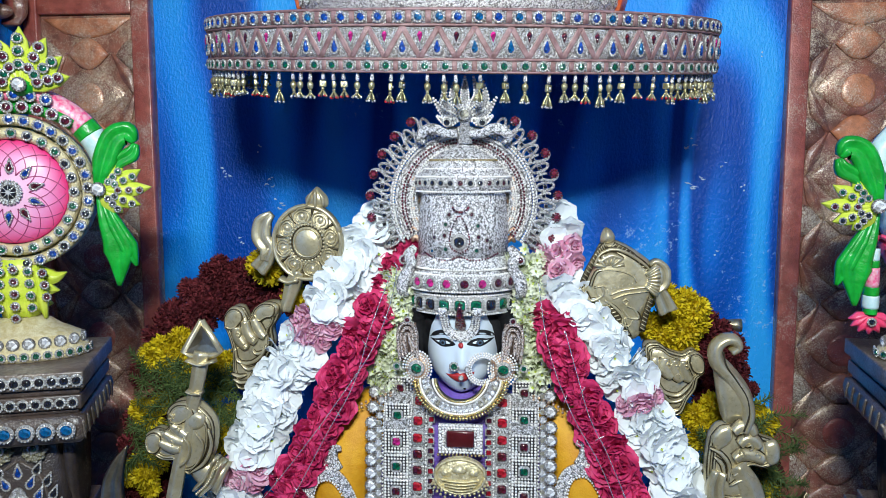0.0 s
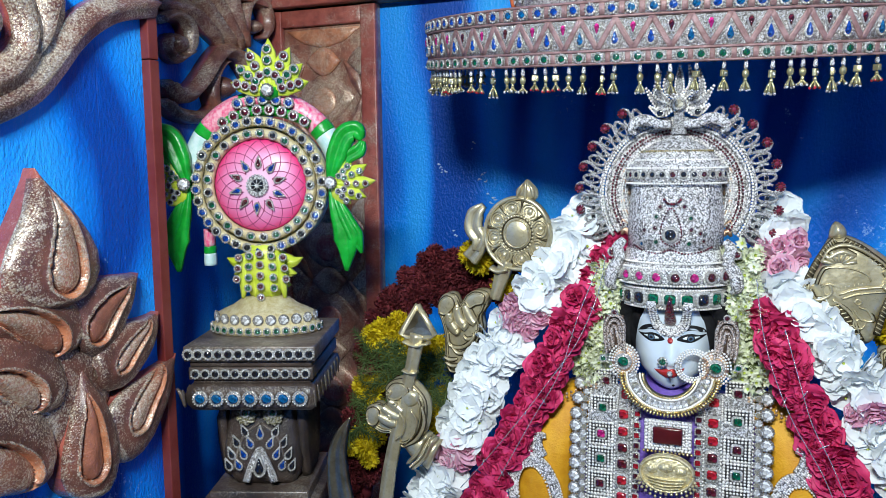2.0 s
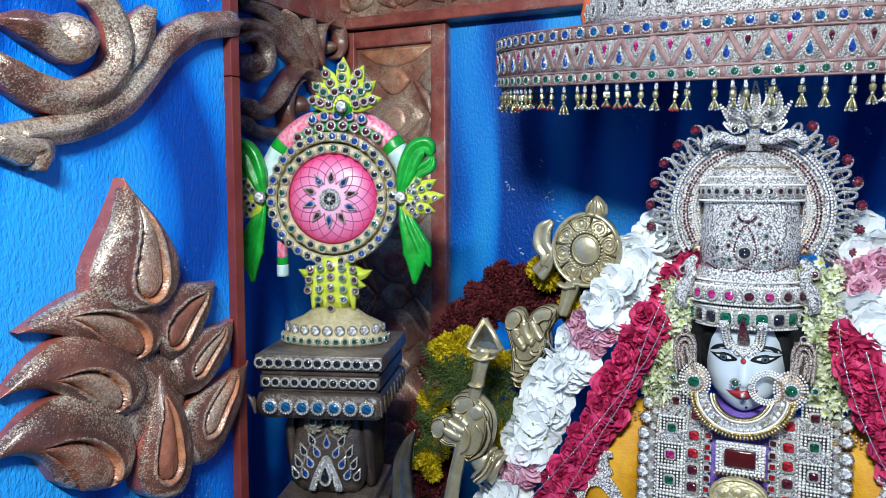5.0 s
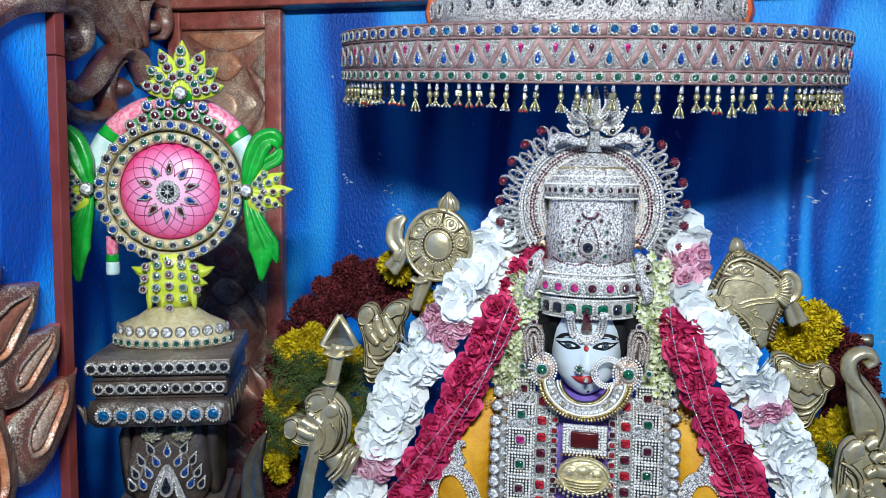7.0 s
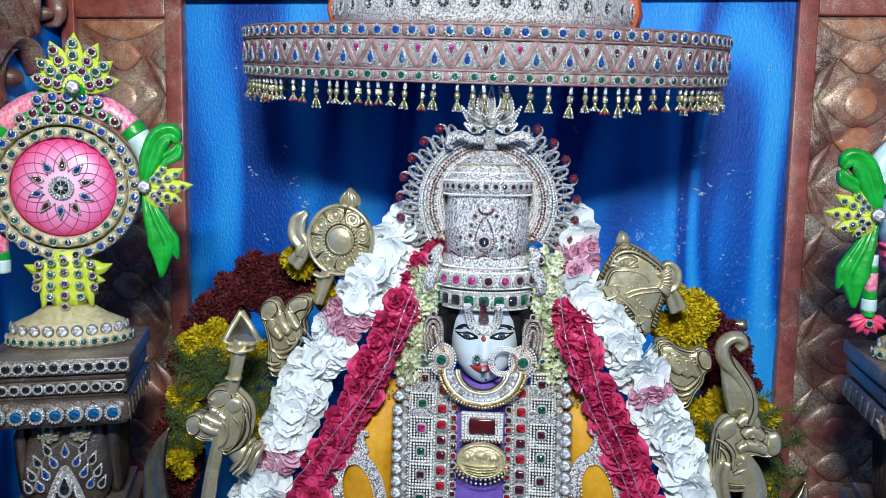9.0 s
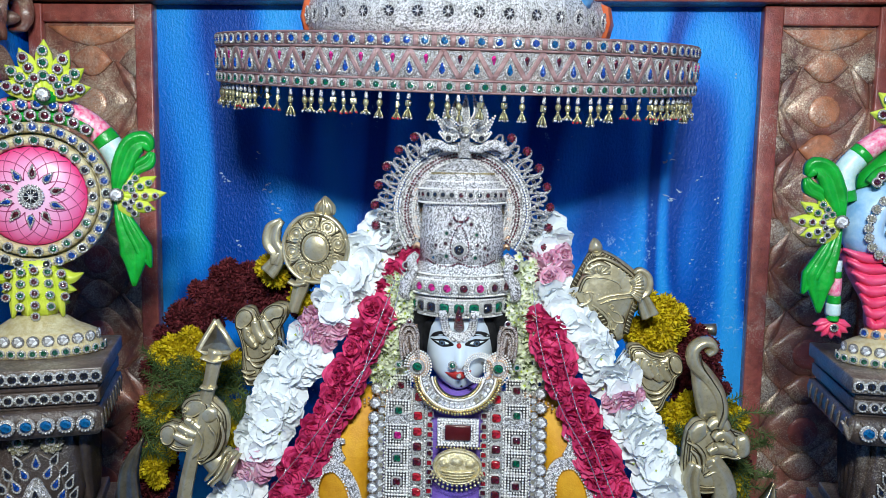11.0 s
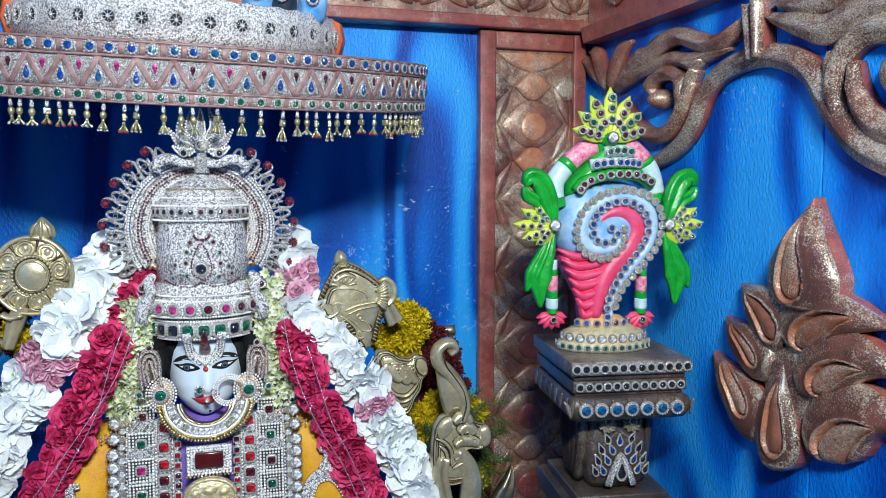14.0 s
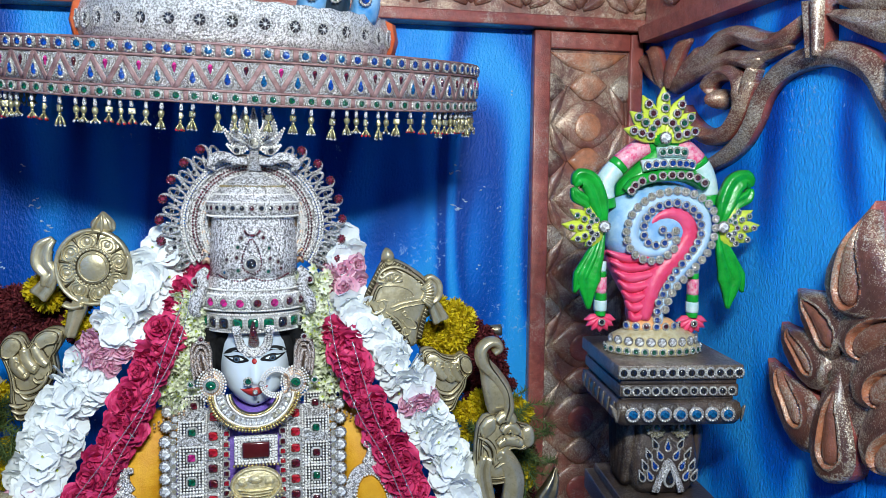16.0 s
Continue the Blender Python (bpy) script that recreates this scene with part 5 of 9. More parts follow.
def conch_emblem():
    ob = thing("conch_emblem", pose(0.868, 1.222, 1.3255, 0, 0, -8), "pink and sky blue painted conch emblem set with stones", "emblem", "painted emblems on pillars")
    emblem_base(ob, EMB, 0.86)
    foot = set(ob.children)
    F = lambda u, v, h: (u, 0.01 - h, v)
    bm = bmesh.new()
    puff(bm, F, [(-0.0904, 0.2394), (-0.0915, 0.2703), (-0.0827, 0.3039), (-0.0651, 0.3263), (-0.0356, 0.3460), (0.0026, 0.3516), (0.0439, 0.3516), (0.0792, 0.3431), (0.1086, 0.3252), (0.1275, 0.3011), (0.1351, 0.2703), (0.1322, 0.2310), (0.1204, 0.2002), (0.0968, 0.1721), (0.0733, 0.1497), (0.0527, 0.1217), (0.0368, 0.0936), (0.0274, 0.0628), (0.0056, 0.0572), (0.0026, 0.0964), (0.0115, 0.1301), (0.0085, 0.1581), (-0.0150, 0.1749), (-0.0533, 0.1890), (-0.0798, 0.2103)], 0.055, 6, 0, -0.02, 2, 0.55)
    part("shell_body", bm, M_SKYP, ob, "sky blue airbrushed shell")
    bm = bmesh.new()
    puff(bm, F, [(-0.0939, 0.2131), (-0.0651, 0.1906), (-0.0268, 0.1794), (0.0085, 0.1833), (0.0439, 0.2086), (0.0615, 0.1974), (0.0439, 0.1637), (0.0203, 0.1273), (0.0085, 0.0908), (0.0056, 0.0583), (-0.0339, 0.0583), (-0.0386, 0.0964), (-0.0503, 0.1217), (-0.0668, 0.1497), (-0.0821, 0.1805)], 0.046, 5, 0, -0.018, 2, 0.5)
    part("shell_cone", bm, M_PINKP, ob, "hot pink ribbed cone of the shell")
    bm = bmesh.new()
    stroke(bm, F, [(0.0144, 0.2355), (-0.0021, 0.2450), (-0.0044, 0.2647), (0.0115, 0.2815), (0.0380, 0.2882), (0.0645, 0.2759), (0.0762, 0.2506), (0.0674, 0.2226), (0.0468, 0.1946), (0.0233, 0.1693), (0.0026, 0.1301), (-0.0121, 0.0684)], [0.005, 0.009, 0.011, 0.014, 0.018, 0.022, 0.024, 0.024, 0.026, 0.026, 0.022, 0.015], 0.029, "round", 6, 0, 0.012)
    part("shell_spiral", bm, M_PINKP, ob, "hot pink spiral mouth of the shell")
    bm = bmesh.new()
    stroke(bm, F, [(0.0156, 0.2534), (0.0309, 0.2450), (0.0350, 0.2282), (0.0215, 0.2131), (-0.0003, 0.2086), (-0.0268, 0.2153), (-0.0415, 0.2338), (-0.0421, 0.2590), (-0.0315, 0.2871), (-0.0091, 0.3067), (0.0233, 0.3196), (0.0527, 0.3196), (0.0792, 0.3095), (0.1016, 0.2916), (0.1098, 0.2647), (0.1074, 0.2366), (0.0968, 0.2114), (0.0762, 0.1862), (0.0586, 0.1665), (0.0409, 0.1441), (0.0274, 0.1189), (0.0191, 0.0908), (0.0174, 0.0617)], [0.006, 0.009, 0.012, 0.014, 0.016, 0.017, 0.018, 0.018, 0.018, 0.017, 0.0155, 0.0155, 0.0155, 0.0155, 0.0155, 0.015, 0.015, 0.015, 0.014, 0.013, 0.012, 0.012], 0.030, "round", 5, 0, 0.012)
    part("shell_ribbon", bm, M_SKYL, ob, "pale blue spiral band carrying two rows of stones")
    for k in range(7):
        bm = bmesh.new()
        a, z = -0.092 + 0.0085 * k, 0.206 - 0.0205 * k
        b = 0.004 - 0.004 * k
        stroke(bm, F, [(a, z + 0.004), (a * 0.55 + b * 0.45, z - 0.011), (b + 0.012, z - 0.002)], [0.003, 0.0115, 0.008], 0.020, "round", 5, 0, 0.016)
        part("shell_ridge", bm, M_PINKP, ob)
    rows = (("blue", 0.0080, -0.0335, [(0.0156, 0.2546), (0.0286, 0.2439), (0.0215, 0.2293), (0.0026, 0.2237), (-0.0150, 0.2299), (-0.0227, 0.2439), (-0.0227, 0.2647), (-0.0162, 0.2826), (-0.0032, 0.2972), (0.0144, 0.3050), (0.0321, 0.3095), (0.0509, 0.3084), (0.0686, 0.3017), (0.0821, 0.2916), (0.0910, 0.2787), (0.0945, 0.2618), (0.0945, 0.2433), (0.0880, 0.2282), (0.0780, 0.2114), (0.0662, 0.1946), (0.0545, 0.1817), (0.0439, 0.1682), (0.0350, 0.1525), (0.0262, 0.1368), (0.0191, 0.1217), (0.0115, 0.1049), (0.0097, 0.0863), (0.0103, 0.0684)]),
            ("crystal", 0.0080, -0.0330, [(0.0427, 0.2523), (0.0450, 0.2383), (0.0439, 0.2243), (0.0368, 0.2119), (0.0233, 0.2007), (0.0085, 0.1929), (-0.0091, 0.1918), (-0.0268, 0.1962), (-0.0415, 0.2058), (-0.0515, 0.2181), (-0.0574, 0.2355), (-0.0586, 0.2546), (-0.0533, 0.2731), (-0.0456, 0.2899), (-0.0327, 0.3039), (-0.0168, 0.3162), (-0.0003, 0.3252), (0.0191, 0.3303), (0.0392, 0.3331), (0.0586, 0.3319), (0.0762, 0.3274), (0.0921, 0.3207), (0.1057, 0.3112), (0.1157, 0.2994), (0.1228, 0.2843), (0.1251, 0.2663), (0.1233, 0.2478), (0.1204, 0.2310), (0.1133, 0.2142), (0.1039, 0.2002), (0.0939, 0.1878), (0.0821, 0.1749), (0.0721, 0.1637), (0.0615, 0.1525), (0.0509, 0.1413), (0.0409, 0.1273), (0.0333, 0.1121), (0.0274, 0.0953), (0.0250, 0.0785)]))
    for col, r, y, pts in rows:
        path = smooth_path(pts, 10)
        acc, last = 0.02, path[0]
        for p in path:
            acc += float(np.linalg.norm(p - last))
            last = p
            if acc > 0.0172:
                acc = 0
                jewel(ob, pose(p[0], y, p[1]), col, r, beads=11)
    # dome, bands, collar, crown
    bm = bmesh.new()
    puff(bm, F, [(-0.0709, 0.3179), (-0.0668, 0.3488), (-0.0374, 0.3796), (-0.0150, 0.4104), (0.0115, 0.4329), (0.0439, 0.4329), (0.0674, 0.4160), (0.0921, 0.3852), (0.1175, 0.3600), (0.1204, 0.3291), (0.0792, 0.3488), (0.0262, 0.3555), (-0.0268, 0.3476)], 0.032, 3, 0, -0.012, 3, 0.6)
    part("head_dome", bm, M_GREENP, ob)
    for pts, m, col, n, r in (([(-0.0527, 0.3291), (-0.0350, 0.3488), (0.0056, 0.3622), (0.0439, 0.3650), (0.0792, 0.3622), (0.1098, 0.3443)], M_GREENP, "wine", 10, 0.0085), ([(-0.0244, 0.3824), (0.0144, 0.3880), (0.0509, 0.3880), (0.0815, 0.3846)], M_PALEP, "blue", 7, 0.0085), ([(0.0062, 0.4093), (0.0356, 0.4127), (0.0651, 0.4093)], M_PALEP, "green", 4, 0.0085)):
        bm = bmesh.new()
        stroke(bm, F, pts, [0.0125] * 2, 0.022, "round", 5, 0, 0.016)
        part("head_band", bm, m, ob)
        pp = smooth_path(pts, 10)
        for k in range(n):
            p = pp[int((k + 0.5) / n * (len(pp) - 1))]
            jewel(ob, pose(p[0], -0.0285, p[1]), col, r, beads=12)
    collar(ob, [(-0.0880, 0.2955), (-0.0945, 0.3263), (-0.0904, 0.3544), (-0.0651, 0.3852), (-0.0386, 0.4076), (-0.0091, 0.4244), (0.0233, 0.4317), (0.0556, 0.4261), (0.0804, 0.4104), (0.1027, 0.3880), (0.1169, 0.3628), (0.1245, 0.3319), (0.1275, 0.3039)], 0.021, 0.014)
    crown_leaves(ob, 0.015, 0.437, 0.99, EMB)
    for q, x, z in ((-1, -0.102, 0.259), (1, 0.139, 0.259)):
        bow_side(ob, q, x, z, EMB)
    hanging_tassel(ob, -0.100, 0.168, -1, 0.0, True)
    hanging_tassel(ob, 0.094, 0.164, 1, 0.0, True)
    for c in ob.children:
        if c not in foot:
            c.matrix_basis = Matrix.Translation((-0.014, 0, 0)) @ c.matrix_basis
    bm = bmesh.new()
    lathe(bm, [(0.03, 0.036), (0.055, 0.044), (0.058, 0.056), (0.042, 0.068), (0.02, 0.075)], 24, (-0.006, 0, 0), 1, 0.62)
    part("collar_ring", bm, M_ORANGEL, ob, "pale orange collar set with stones")
    E, EN, ES = ring_surface(0.058, 0.036)
    for i in range(-3, 4):
        jewel(ob, facing(Vector(E(i * 0.02, 0.057, 0.001)) + Vector((-0.006, 0, 0)), EN(i * 0.02)), random.choice(("blue", "wine")), 0.0078, beads=11)
    return ob


def pink_dome():
    m, nt, b = principled("pink_airbrushed_dome")
    tc = nt.nodes.new("ShaderNodeTexCoord")
    v = nt.nodes.new("ShaderNodeVectorMath")
    v.operation = "DISTANCE"
    v.inputs[1].default_value = (0.0, -0.012, 0.285)
    nt.links.new(tc.outputs["Object"], v.inputs[0])
    d = calc(nt, "ADD", calc(nt, "MULTIPLY", v.outputs[1], 10.0), calc(nt, "MULTIPLY", noise_tex(nt, coords(nt), 60), 0.12))
    col = ramp(nt, d, [(0.3, (0.82, 0.50, 0.66)), (0.62, (0.80, 0.30, 0.52)), (0.95, (0.75, 0.03, 0.19))])
    nt.links.new(col, b.inputs["Base Color"])
    b.inputs["Roughness"].default_value = 0.35
    return m


M_PINKDOME = pink_dome()
M_ORANGEL = paint("pale_orange_paint", (0.75, 0.32, 0.10), 0.4, 0.15, 30, (0.8, 0.5, 0.25))
M_WINEP = paint("wine_painted_line", (0.30, 0.03, 0.12), 0.5, 0.1, 40)
MED = to_mesh("medallion", medallion_mesh(0.0205), [M_GEMS["dark"], M_SILVERW, M_GEMS["pearl"]])
wheel_emblem()
conch_emblem()

# ---- the statue and its jewellery ----
SX, SY, SZ = 0.0635, 1.175, 1.362      # head axis and height of the brow
ZR = [0.085, 0.06, 0.03, 0.0, -0.03, -0.055, -0.07, -0.079, -0.085, -0.0875]
WR = [0.056, 0.060, 0.0640, 0.0645, 0.0610, 0.0515, 0.0395, 0.0280, 0.016, 0.006]
DR = [0.056, 0.060, 0.064, 0.066, 0.066, 0.063, 0.0585, 0.053, 0.045, 0.036]
M_MARBLE = paint("white_painted_marble", (0.54, 0.62, 0.69), 0.22, 0.04, 8, (0.62, 0.70, 0.77), 0, 0.03, 60, 0.3)
M_HAIR = paint("black_paint", (0.003, 0.003, 0.004), 0.8, 0.1, 30)
M_HAIR.node_tree.nodes["Principled BSDF"].inputs["Specular IOR Level"].default_value = 0.12
M_PURPLE = paint("violet_silk", (0.10, 0.045, 0.30), 0.45, 0.2, 30, (0.18, 0.10, 0.45), 0, 0.4, 300)
M_OCHRE = paint("ochre_velvet", (0.58, 0.25, 0.004), 0.6, 0.2, 25, (0.74, 0.38, 0.015), 0, 0.3, 300)
M_LIP = paint("red_paint", (0.36, 0.015, 0.012), 0.3, 0.1, 30)
M_IRIS = paint("grey_blue_paint", (0.05, 0.09, 0.14), 0.25, 0.1, 90)
M_SILVERD2 = stones("grey_silver_stones", (0.52, 0.50, 0.48), 420, 0.2, 0.35)
M_GROUND = paint("blackened_silver", (0.035, 0.032, 0.034), 0.4, 0.3, 90, (0.09, 0.085, 0.085), 0.4, 0.3, 400)
M_EYEW = paint("eye_white_paint", (0.62, 0.68, 0.72), 0.25, 0.05, 30)


def face_y(x, z):
    w = float(np.interp(-z, [-q for q in ZR], WR))
    d = float(np.interp(-z, [-q for q in ZR], DR))
    k = min(1.0, abs(x) / w)
    y = d * (1 - k ** 2.4) ** 0.55
    nose = 0.016 * math.exp(-((x - 0.003) / 0.0075) ** 2) * max(0.0, min(1.0, (0.012 - z) / 0.04)) * (1 if z > -0.036 else math.exp(-((z + 0.036) / 0.006) ** 2))
    mouth = 0.004 * math.exp(-(x / 0.02) ** 2 - ((z + 0.054) / 0.012) ** 2)
    sock = -0.003 * (math.exp(-((x - 0.032) / 0.016) ** 2 - ((z - 0.003) / 0.012) ** 2) + math.exp(-((x + 0.030) / 0.016) ** 2 - ((z - 0.003) / 0.012) ** 2))
    return y + nose + mouth + sock


def statue():
    bm = bmesh.new()
    # face
    zs = np.linspace(0.085, -0.0875, 38)
    rows = []
    for z in zs:
        w = float(np.interp(-z, [-q for q in ZR], WR))
        xs = [w * math.sin(a) for a in np.linspace(-math.pi / 2, math.pi / 2, 33)]
        rows.append([(SX + x, SY - face_y(x, z), SZ + z) for x in xs])
    grid_skin(bm, rows, False, False, 0)
    # hair and back of the head
    lathe(bm, [(0.02, -0.07), (0.062, -0.05), (0.078, 0.0), (0.083, 0.04), (0.082, 0.07), (0.07, 0.09)], 32, (SX, SY + 0.018, SZ), 1.04, 0.9, 1)
    for q in (-1, 1):
        tube(bm, [(SX + q * 0.060, SY - 0.034, SZ + 0.062), (SX + q * 0.075, SY - 0.018, SZ + 0.03), (SX + q * 0.079, SY - 0.002, SZ - 0.03)], [0.018, 0.015, 0.012], 10, 5, 1)
    P = lambda u, v, h: (SX + u, SY - face_y(u, v) - h, SZ + v)
    for q in (-1, 1):
        puff(bm, P, [(q * 0.036, 0.068), (q * 0.046, 0.05), (q * 0.053, 0.034), (q * 0.058, 0.018), (q * 0.0605, 0.004), (q * 0.0613, 0.004), (q * 0.0615, 0.03), (q * 0.056, 0.068)], 0.003, 2, 1, 0.0005, 0, 0.6)
    # painted features
    for pts in ([(-0.0532, 0.0083), (-0.0449, 0.0183), (-0.0312, 0.0238), (-0.0174, 0.0211), (-0.0073, 0.0147), (-0.0183, 0.0138), (-0.0312, 0.0156), (-0.0422, 0.0128)], [(0.0569, 0.0092), (0.0486, 0.0193), (0.0330, 0.0248), (0.0183, 0.0220), (0.0092, 0.0156), (0.0202, 0.0147), (0.0330, 0.0165), (0.0459, 0.0138)]):
        puff(bm, P, pts, 0.0006, 2, 1, 0.0002, 3, 0.4)
    for pts, c in (([(-0.0532, 0.0064), (-0.0403, 0.0073), (-0.0284, 0.0101), (-0.0165, 0.0073), (-0.0083, 0.0009), (-0.0174, -0.0028), (-0.0303, -0.0046), (-0.0422, 0.0000)], (-0.0300, 0.0022)), ([(0.0559, 0.0083), (0.0422, 0.0083), (0.0312, 0.0110), (0.0183, 0.0083), (0.0101, 0.0018), (0.0193, -0.0018), (0.0321, -0.0037), (0.0440, 0.0009)], (0.0315, 0.0028))):
        puff(bm, P, pts, 0.0008, 2, 1, 0.0002, 3, 0.5)
        ctr = np.mean(pts, 0)
        puff(bm, P, [tuple(ctr + (np.array(p) - ctr) * np.array((0.58, 0.44))) for p in pts], 0.0006, 2, 6, 0.0010, 3, 0.5)
        for r, m, b in ((0.0062, 1, 0.0016), (0.0048, 5, 0.0019), (0.0026, 1, 0.0022)):
            puff(bm, P, [(c[0] + r * math.cos(i * math.pi / 8), c[1] + 0.9 * r * math.sin(i * math.pi / 8)) for i in range(16)], 0.0005, 2, m, b, 0, 0.5)
    puff(bm, P, [(-0.0248, -0.0495), (-0.0147, -0.0486), (-0.0055, -0.0459), (-0.0009, -0.0477), (0.0046, -0.0459), (0.0128, -0.0477), (0.0229, -0.0449), (0.0165, -0.0550), (0.0055, -0.0614), (-0.0037, -0.0624), (-0.0147, -0.0569)], 0.0045, 4, 4, 0.0002, 3)
    puff(bm, P, [(0.0058 + 0.0022 * math.cos(i * math.pi / 6), -0.0765 + 0.0022 * math.sin(i * math.pi / 6)) for i in range(12)], 0.0006, 2, 1, 0.0003)
    puff(bm, P, [(0.0005 + 0.0045 * math.cos(i * math.pi / 6), 0.0005 + 0.0045 * math.sin(i * math.pi / 6)) for i in range(12)], 0.0012, 2, 4, 0.0003)
    # neck, torso, sleeves
    rows = []
    for z, w, d, yo in ((-0.06, 0.04, 0.04, 0.02), (-0.085, 0.046, 0.045, 0.015), (-0.10, 0.075, 0.062, 0.01), (-0.115, 0.125, 0.075, 0.01), (-0.14, 0.15, 0.082, 0.01), (-0.2, 0.158, 0.09, 0.01), (-0.28, 0.158, 0.10, 0.01), (-0.42, 0.17, 0.12, 0.01), (-0.62, 0.3, 0.24, 0.03)):
        rows.append([(SX + w * math.cos(a), SY + yo + d * math.sin(a), SZ + z) for a in np.linspace(0, 2 * math.pi, 41)[:-1]])
    grid_skin(bm, rows, True, True, 2)
    for q in (-1, 1):
        tube(bm, [(SX + q * 0.11, SY + 0.02, SZ - 0.118), (SX + q * 0.165, SY + 0.005, SZ - 0.148), (SX + q * 0.20, SY - 0.012, SZ - 0.22), (SX + q * 0.215, SY - 0.01, SZ - 0.34), (SX + q * 0.21, SY - 0.02, SZ - 0.5)], [0.03, 0.052, 0.06, 0.062, 0.058], 20, 6, 3)
    me = to_mesh("statue", bm, [M_MARBLE, M_HAIR, M_PURPLE, M_OCHRE, M_LIP, M_IRIS, M_EYEW])
    return tagged(new("statue", me), "white-faced painted statue in violet and ochre silk", "statue")


statue()
bm = bmesh.new()
box(bm, (-0.34, 0.86, 0.0), (0.46, 1.5, 0.74), 0.01)
tagged(part("plinth", bm, M_PILLAR), "dark stone plinth under the statue", "plinth", kind="structure")


def beads_along(bm, pts, r, gap, mi=0, per=10):
    path = smooth_path(pts, per)
    acc, last = gap, path[0]
    for p in path:
        acc += float(np.linalg.norm(p - last))
        last = p
        if acc >= gap:
            acc = 0.0
            ball(bm, tuple(p), r, 5, 4, mi)


def J(ob, px, py, y, colour, r, shape="round", beads=12, roll=0):
    """A stone at a place across and up from the brow, in millimetres."""
    return jewel(ob, pose(SX + px * 1e-3, y, SZ + py * 1e-3, 0, roll, 0), colour, r, shape, beads)


def crown():
    ob = thing("crown", (SX, SY - 0.005, SZ), "tall silver crown packed with white stones and a beaded halo", "crown")
    S = 0.917e-3
    def turned(nm, prof, mat, seg=48, label="", sy=0.9):
        bm = bmesh.new()
        lathe(bm, prof, seg, (0, 0, 0), 1, sy)
        return part(nm, bm, mat, ob, label)
    turned("forehead_band", [(0.074, 0.052), (0.083, 0.053), (0.084, 0.056), (0.0835, 0.080), (0.085, 0.084), (0.078, 0.086)], M_SILVER)
    turned("rim", [(0.078, 0.086), (0.088, 0.089), (0.093, 0.096), (0.094, 0.106), (0.091, 0.116), (0.084, 0.12), (0.082, 0.124)], M_SILVER)
    turned("waist", [(0.082, 0.122), (0.084, 0.126), (0.080, 0.132), (0.078, 0.142), (0.074, 0.146)], M_SILVERW)
    turned("drum", [(0.076, 0.140), (0.0755, 0.19), (0.071, 0.245), (0.0705, 0.25)], M_SILVER)
    turned("cap", [(0.068, 0.246), (0.073, 0.250), (0.078, 0.255), (0.079, 0.272), (0.075, 0.279), (0.068, 0.282), (0.066, 0.29), (0.060, 0.292), (0.055, 0.302), (0.047, 0.305), (0.038, 0.314), (0.026, 0.318), (0.016, 0.324), (0.006, 0.332)], M_SILVER)
    # beaded rails
    for r, z, b in ((0.0845, 0.053, 0.0022), (0.0845, 0.083, 0.0022), (0.0925, 0.091, 0.0022), (0.090, 0.117, 0.0022), (0.0845, 0.125, 0.002), (0.0785, 0.25, 0.002), (0.0795, 0.274, 0.002), (0.066, 0.287, 0.0018), (0.056, 0.301, 0.0018)):
        bm = bmesh.new()
        n = int(2 * math.pi * r / (b * 2.1))
        for i in range(n):
            a = 2 * math.pi * i / n
            if math.sin(a) < 0.3:
                ball(bm, (r * math.cos(a), 0.9 * r * math.sin(a), z), b, 5, 4)
        part("bead_strip", bm, M_BEAD if r > 0.06 else M_GOLD, ob)
    on = lambda x, z, r: facing((r * math.sin(x), -0.9 * r * math.cos(x), z), (math.sin(x), -math.cos(x), 0))
    for i in range(-4, 5):
        a = i * 0.30
        jewel(ob, on(a, 0.068, 0.0845), random.choice(("dark", "dark", "green")), 0.0120, "square", 16)
        jewel(ob, on(a + 0.08, 0.1045, 0.0945), random.choice(("pink", "wine", "pink")), 0.0102, beads=14)
    for i in range(-6, 7):
        jewel(ob, on(i * 0.2, 0.264, 0.0795), random.choice(("dark", "wine")), 0.0062, beads=10)
    # stones on the drum: the large green one with its beaded drop outline
    dr = lambda x, z: on(x / 0.075, z, 0.0755)
    jewel(ob, dr(-0.002, 0.170), "dark", 0.0125, beads=18)
    for x, z, c, r in ((-0.026, 0.18, "wine", 0.0048), (0.029, 0.178, "wine", 0.0048), (-0.045, 0.176, "wine", 0.0045), (-0.024, 0.158, "green", 0.0048), (0.026, 0.156, "green", 0.0048), (-0.024, 0.198, "green", 0.0045), (0.028, 0.196, "green", 0.0045), (0.018, 0.214, "wine", 0.0045), (-0.018, 0.214, "wine", 0.0045), (0.044, 0.172, "wine", 0.0045), (-0.05, 0.154, "sky", 0.004), (0.05, 0.16, "wine", 0.004)):
        jewel(ob, dr(x, z), c, r, beads=9)
    bm = bmesh.new()
    R = lambda x, z: (0.0775 * math.sin(x / 0.075), -0.0775 * 0.9 * math.cos(x / 0.075), z)
    beads_along(bm, [R(0, 0.152), R(-0.014, 0.16), R(-0.017, 0.175), R(-0.012, 0.195), R(-0.002, 0.212), R(0.009, 0.195), R(0.014, 0.175), R(0.012, 0.16), R(0, 0.152)], 0.0017, 0.0034)
    beads_along(bm, [R(-0.065, 0.15), R(-0.045, 0.143), R(-0.02, 0.14), R(-0.002, 0.146), R(0.02, 0.14), R(0.045, 0.143), R(0.065, 0.15)], 0.0019, 0.0037)
    beads_along(bm, [R(-0.012, 0.225), R(-0.006, 0.219), R(0.006, 0.219), R(0.013, 0.226)], 0.0025, 0.004)
    part("bead_outline", bm, M_GARNET, ob, "garnet beaded outline")
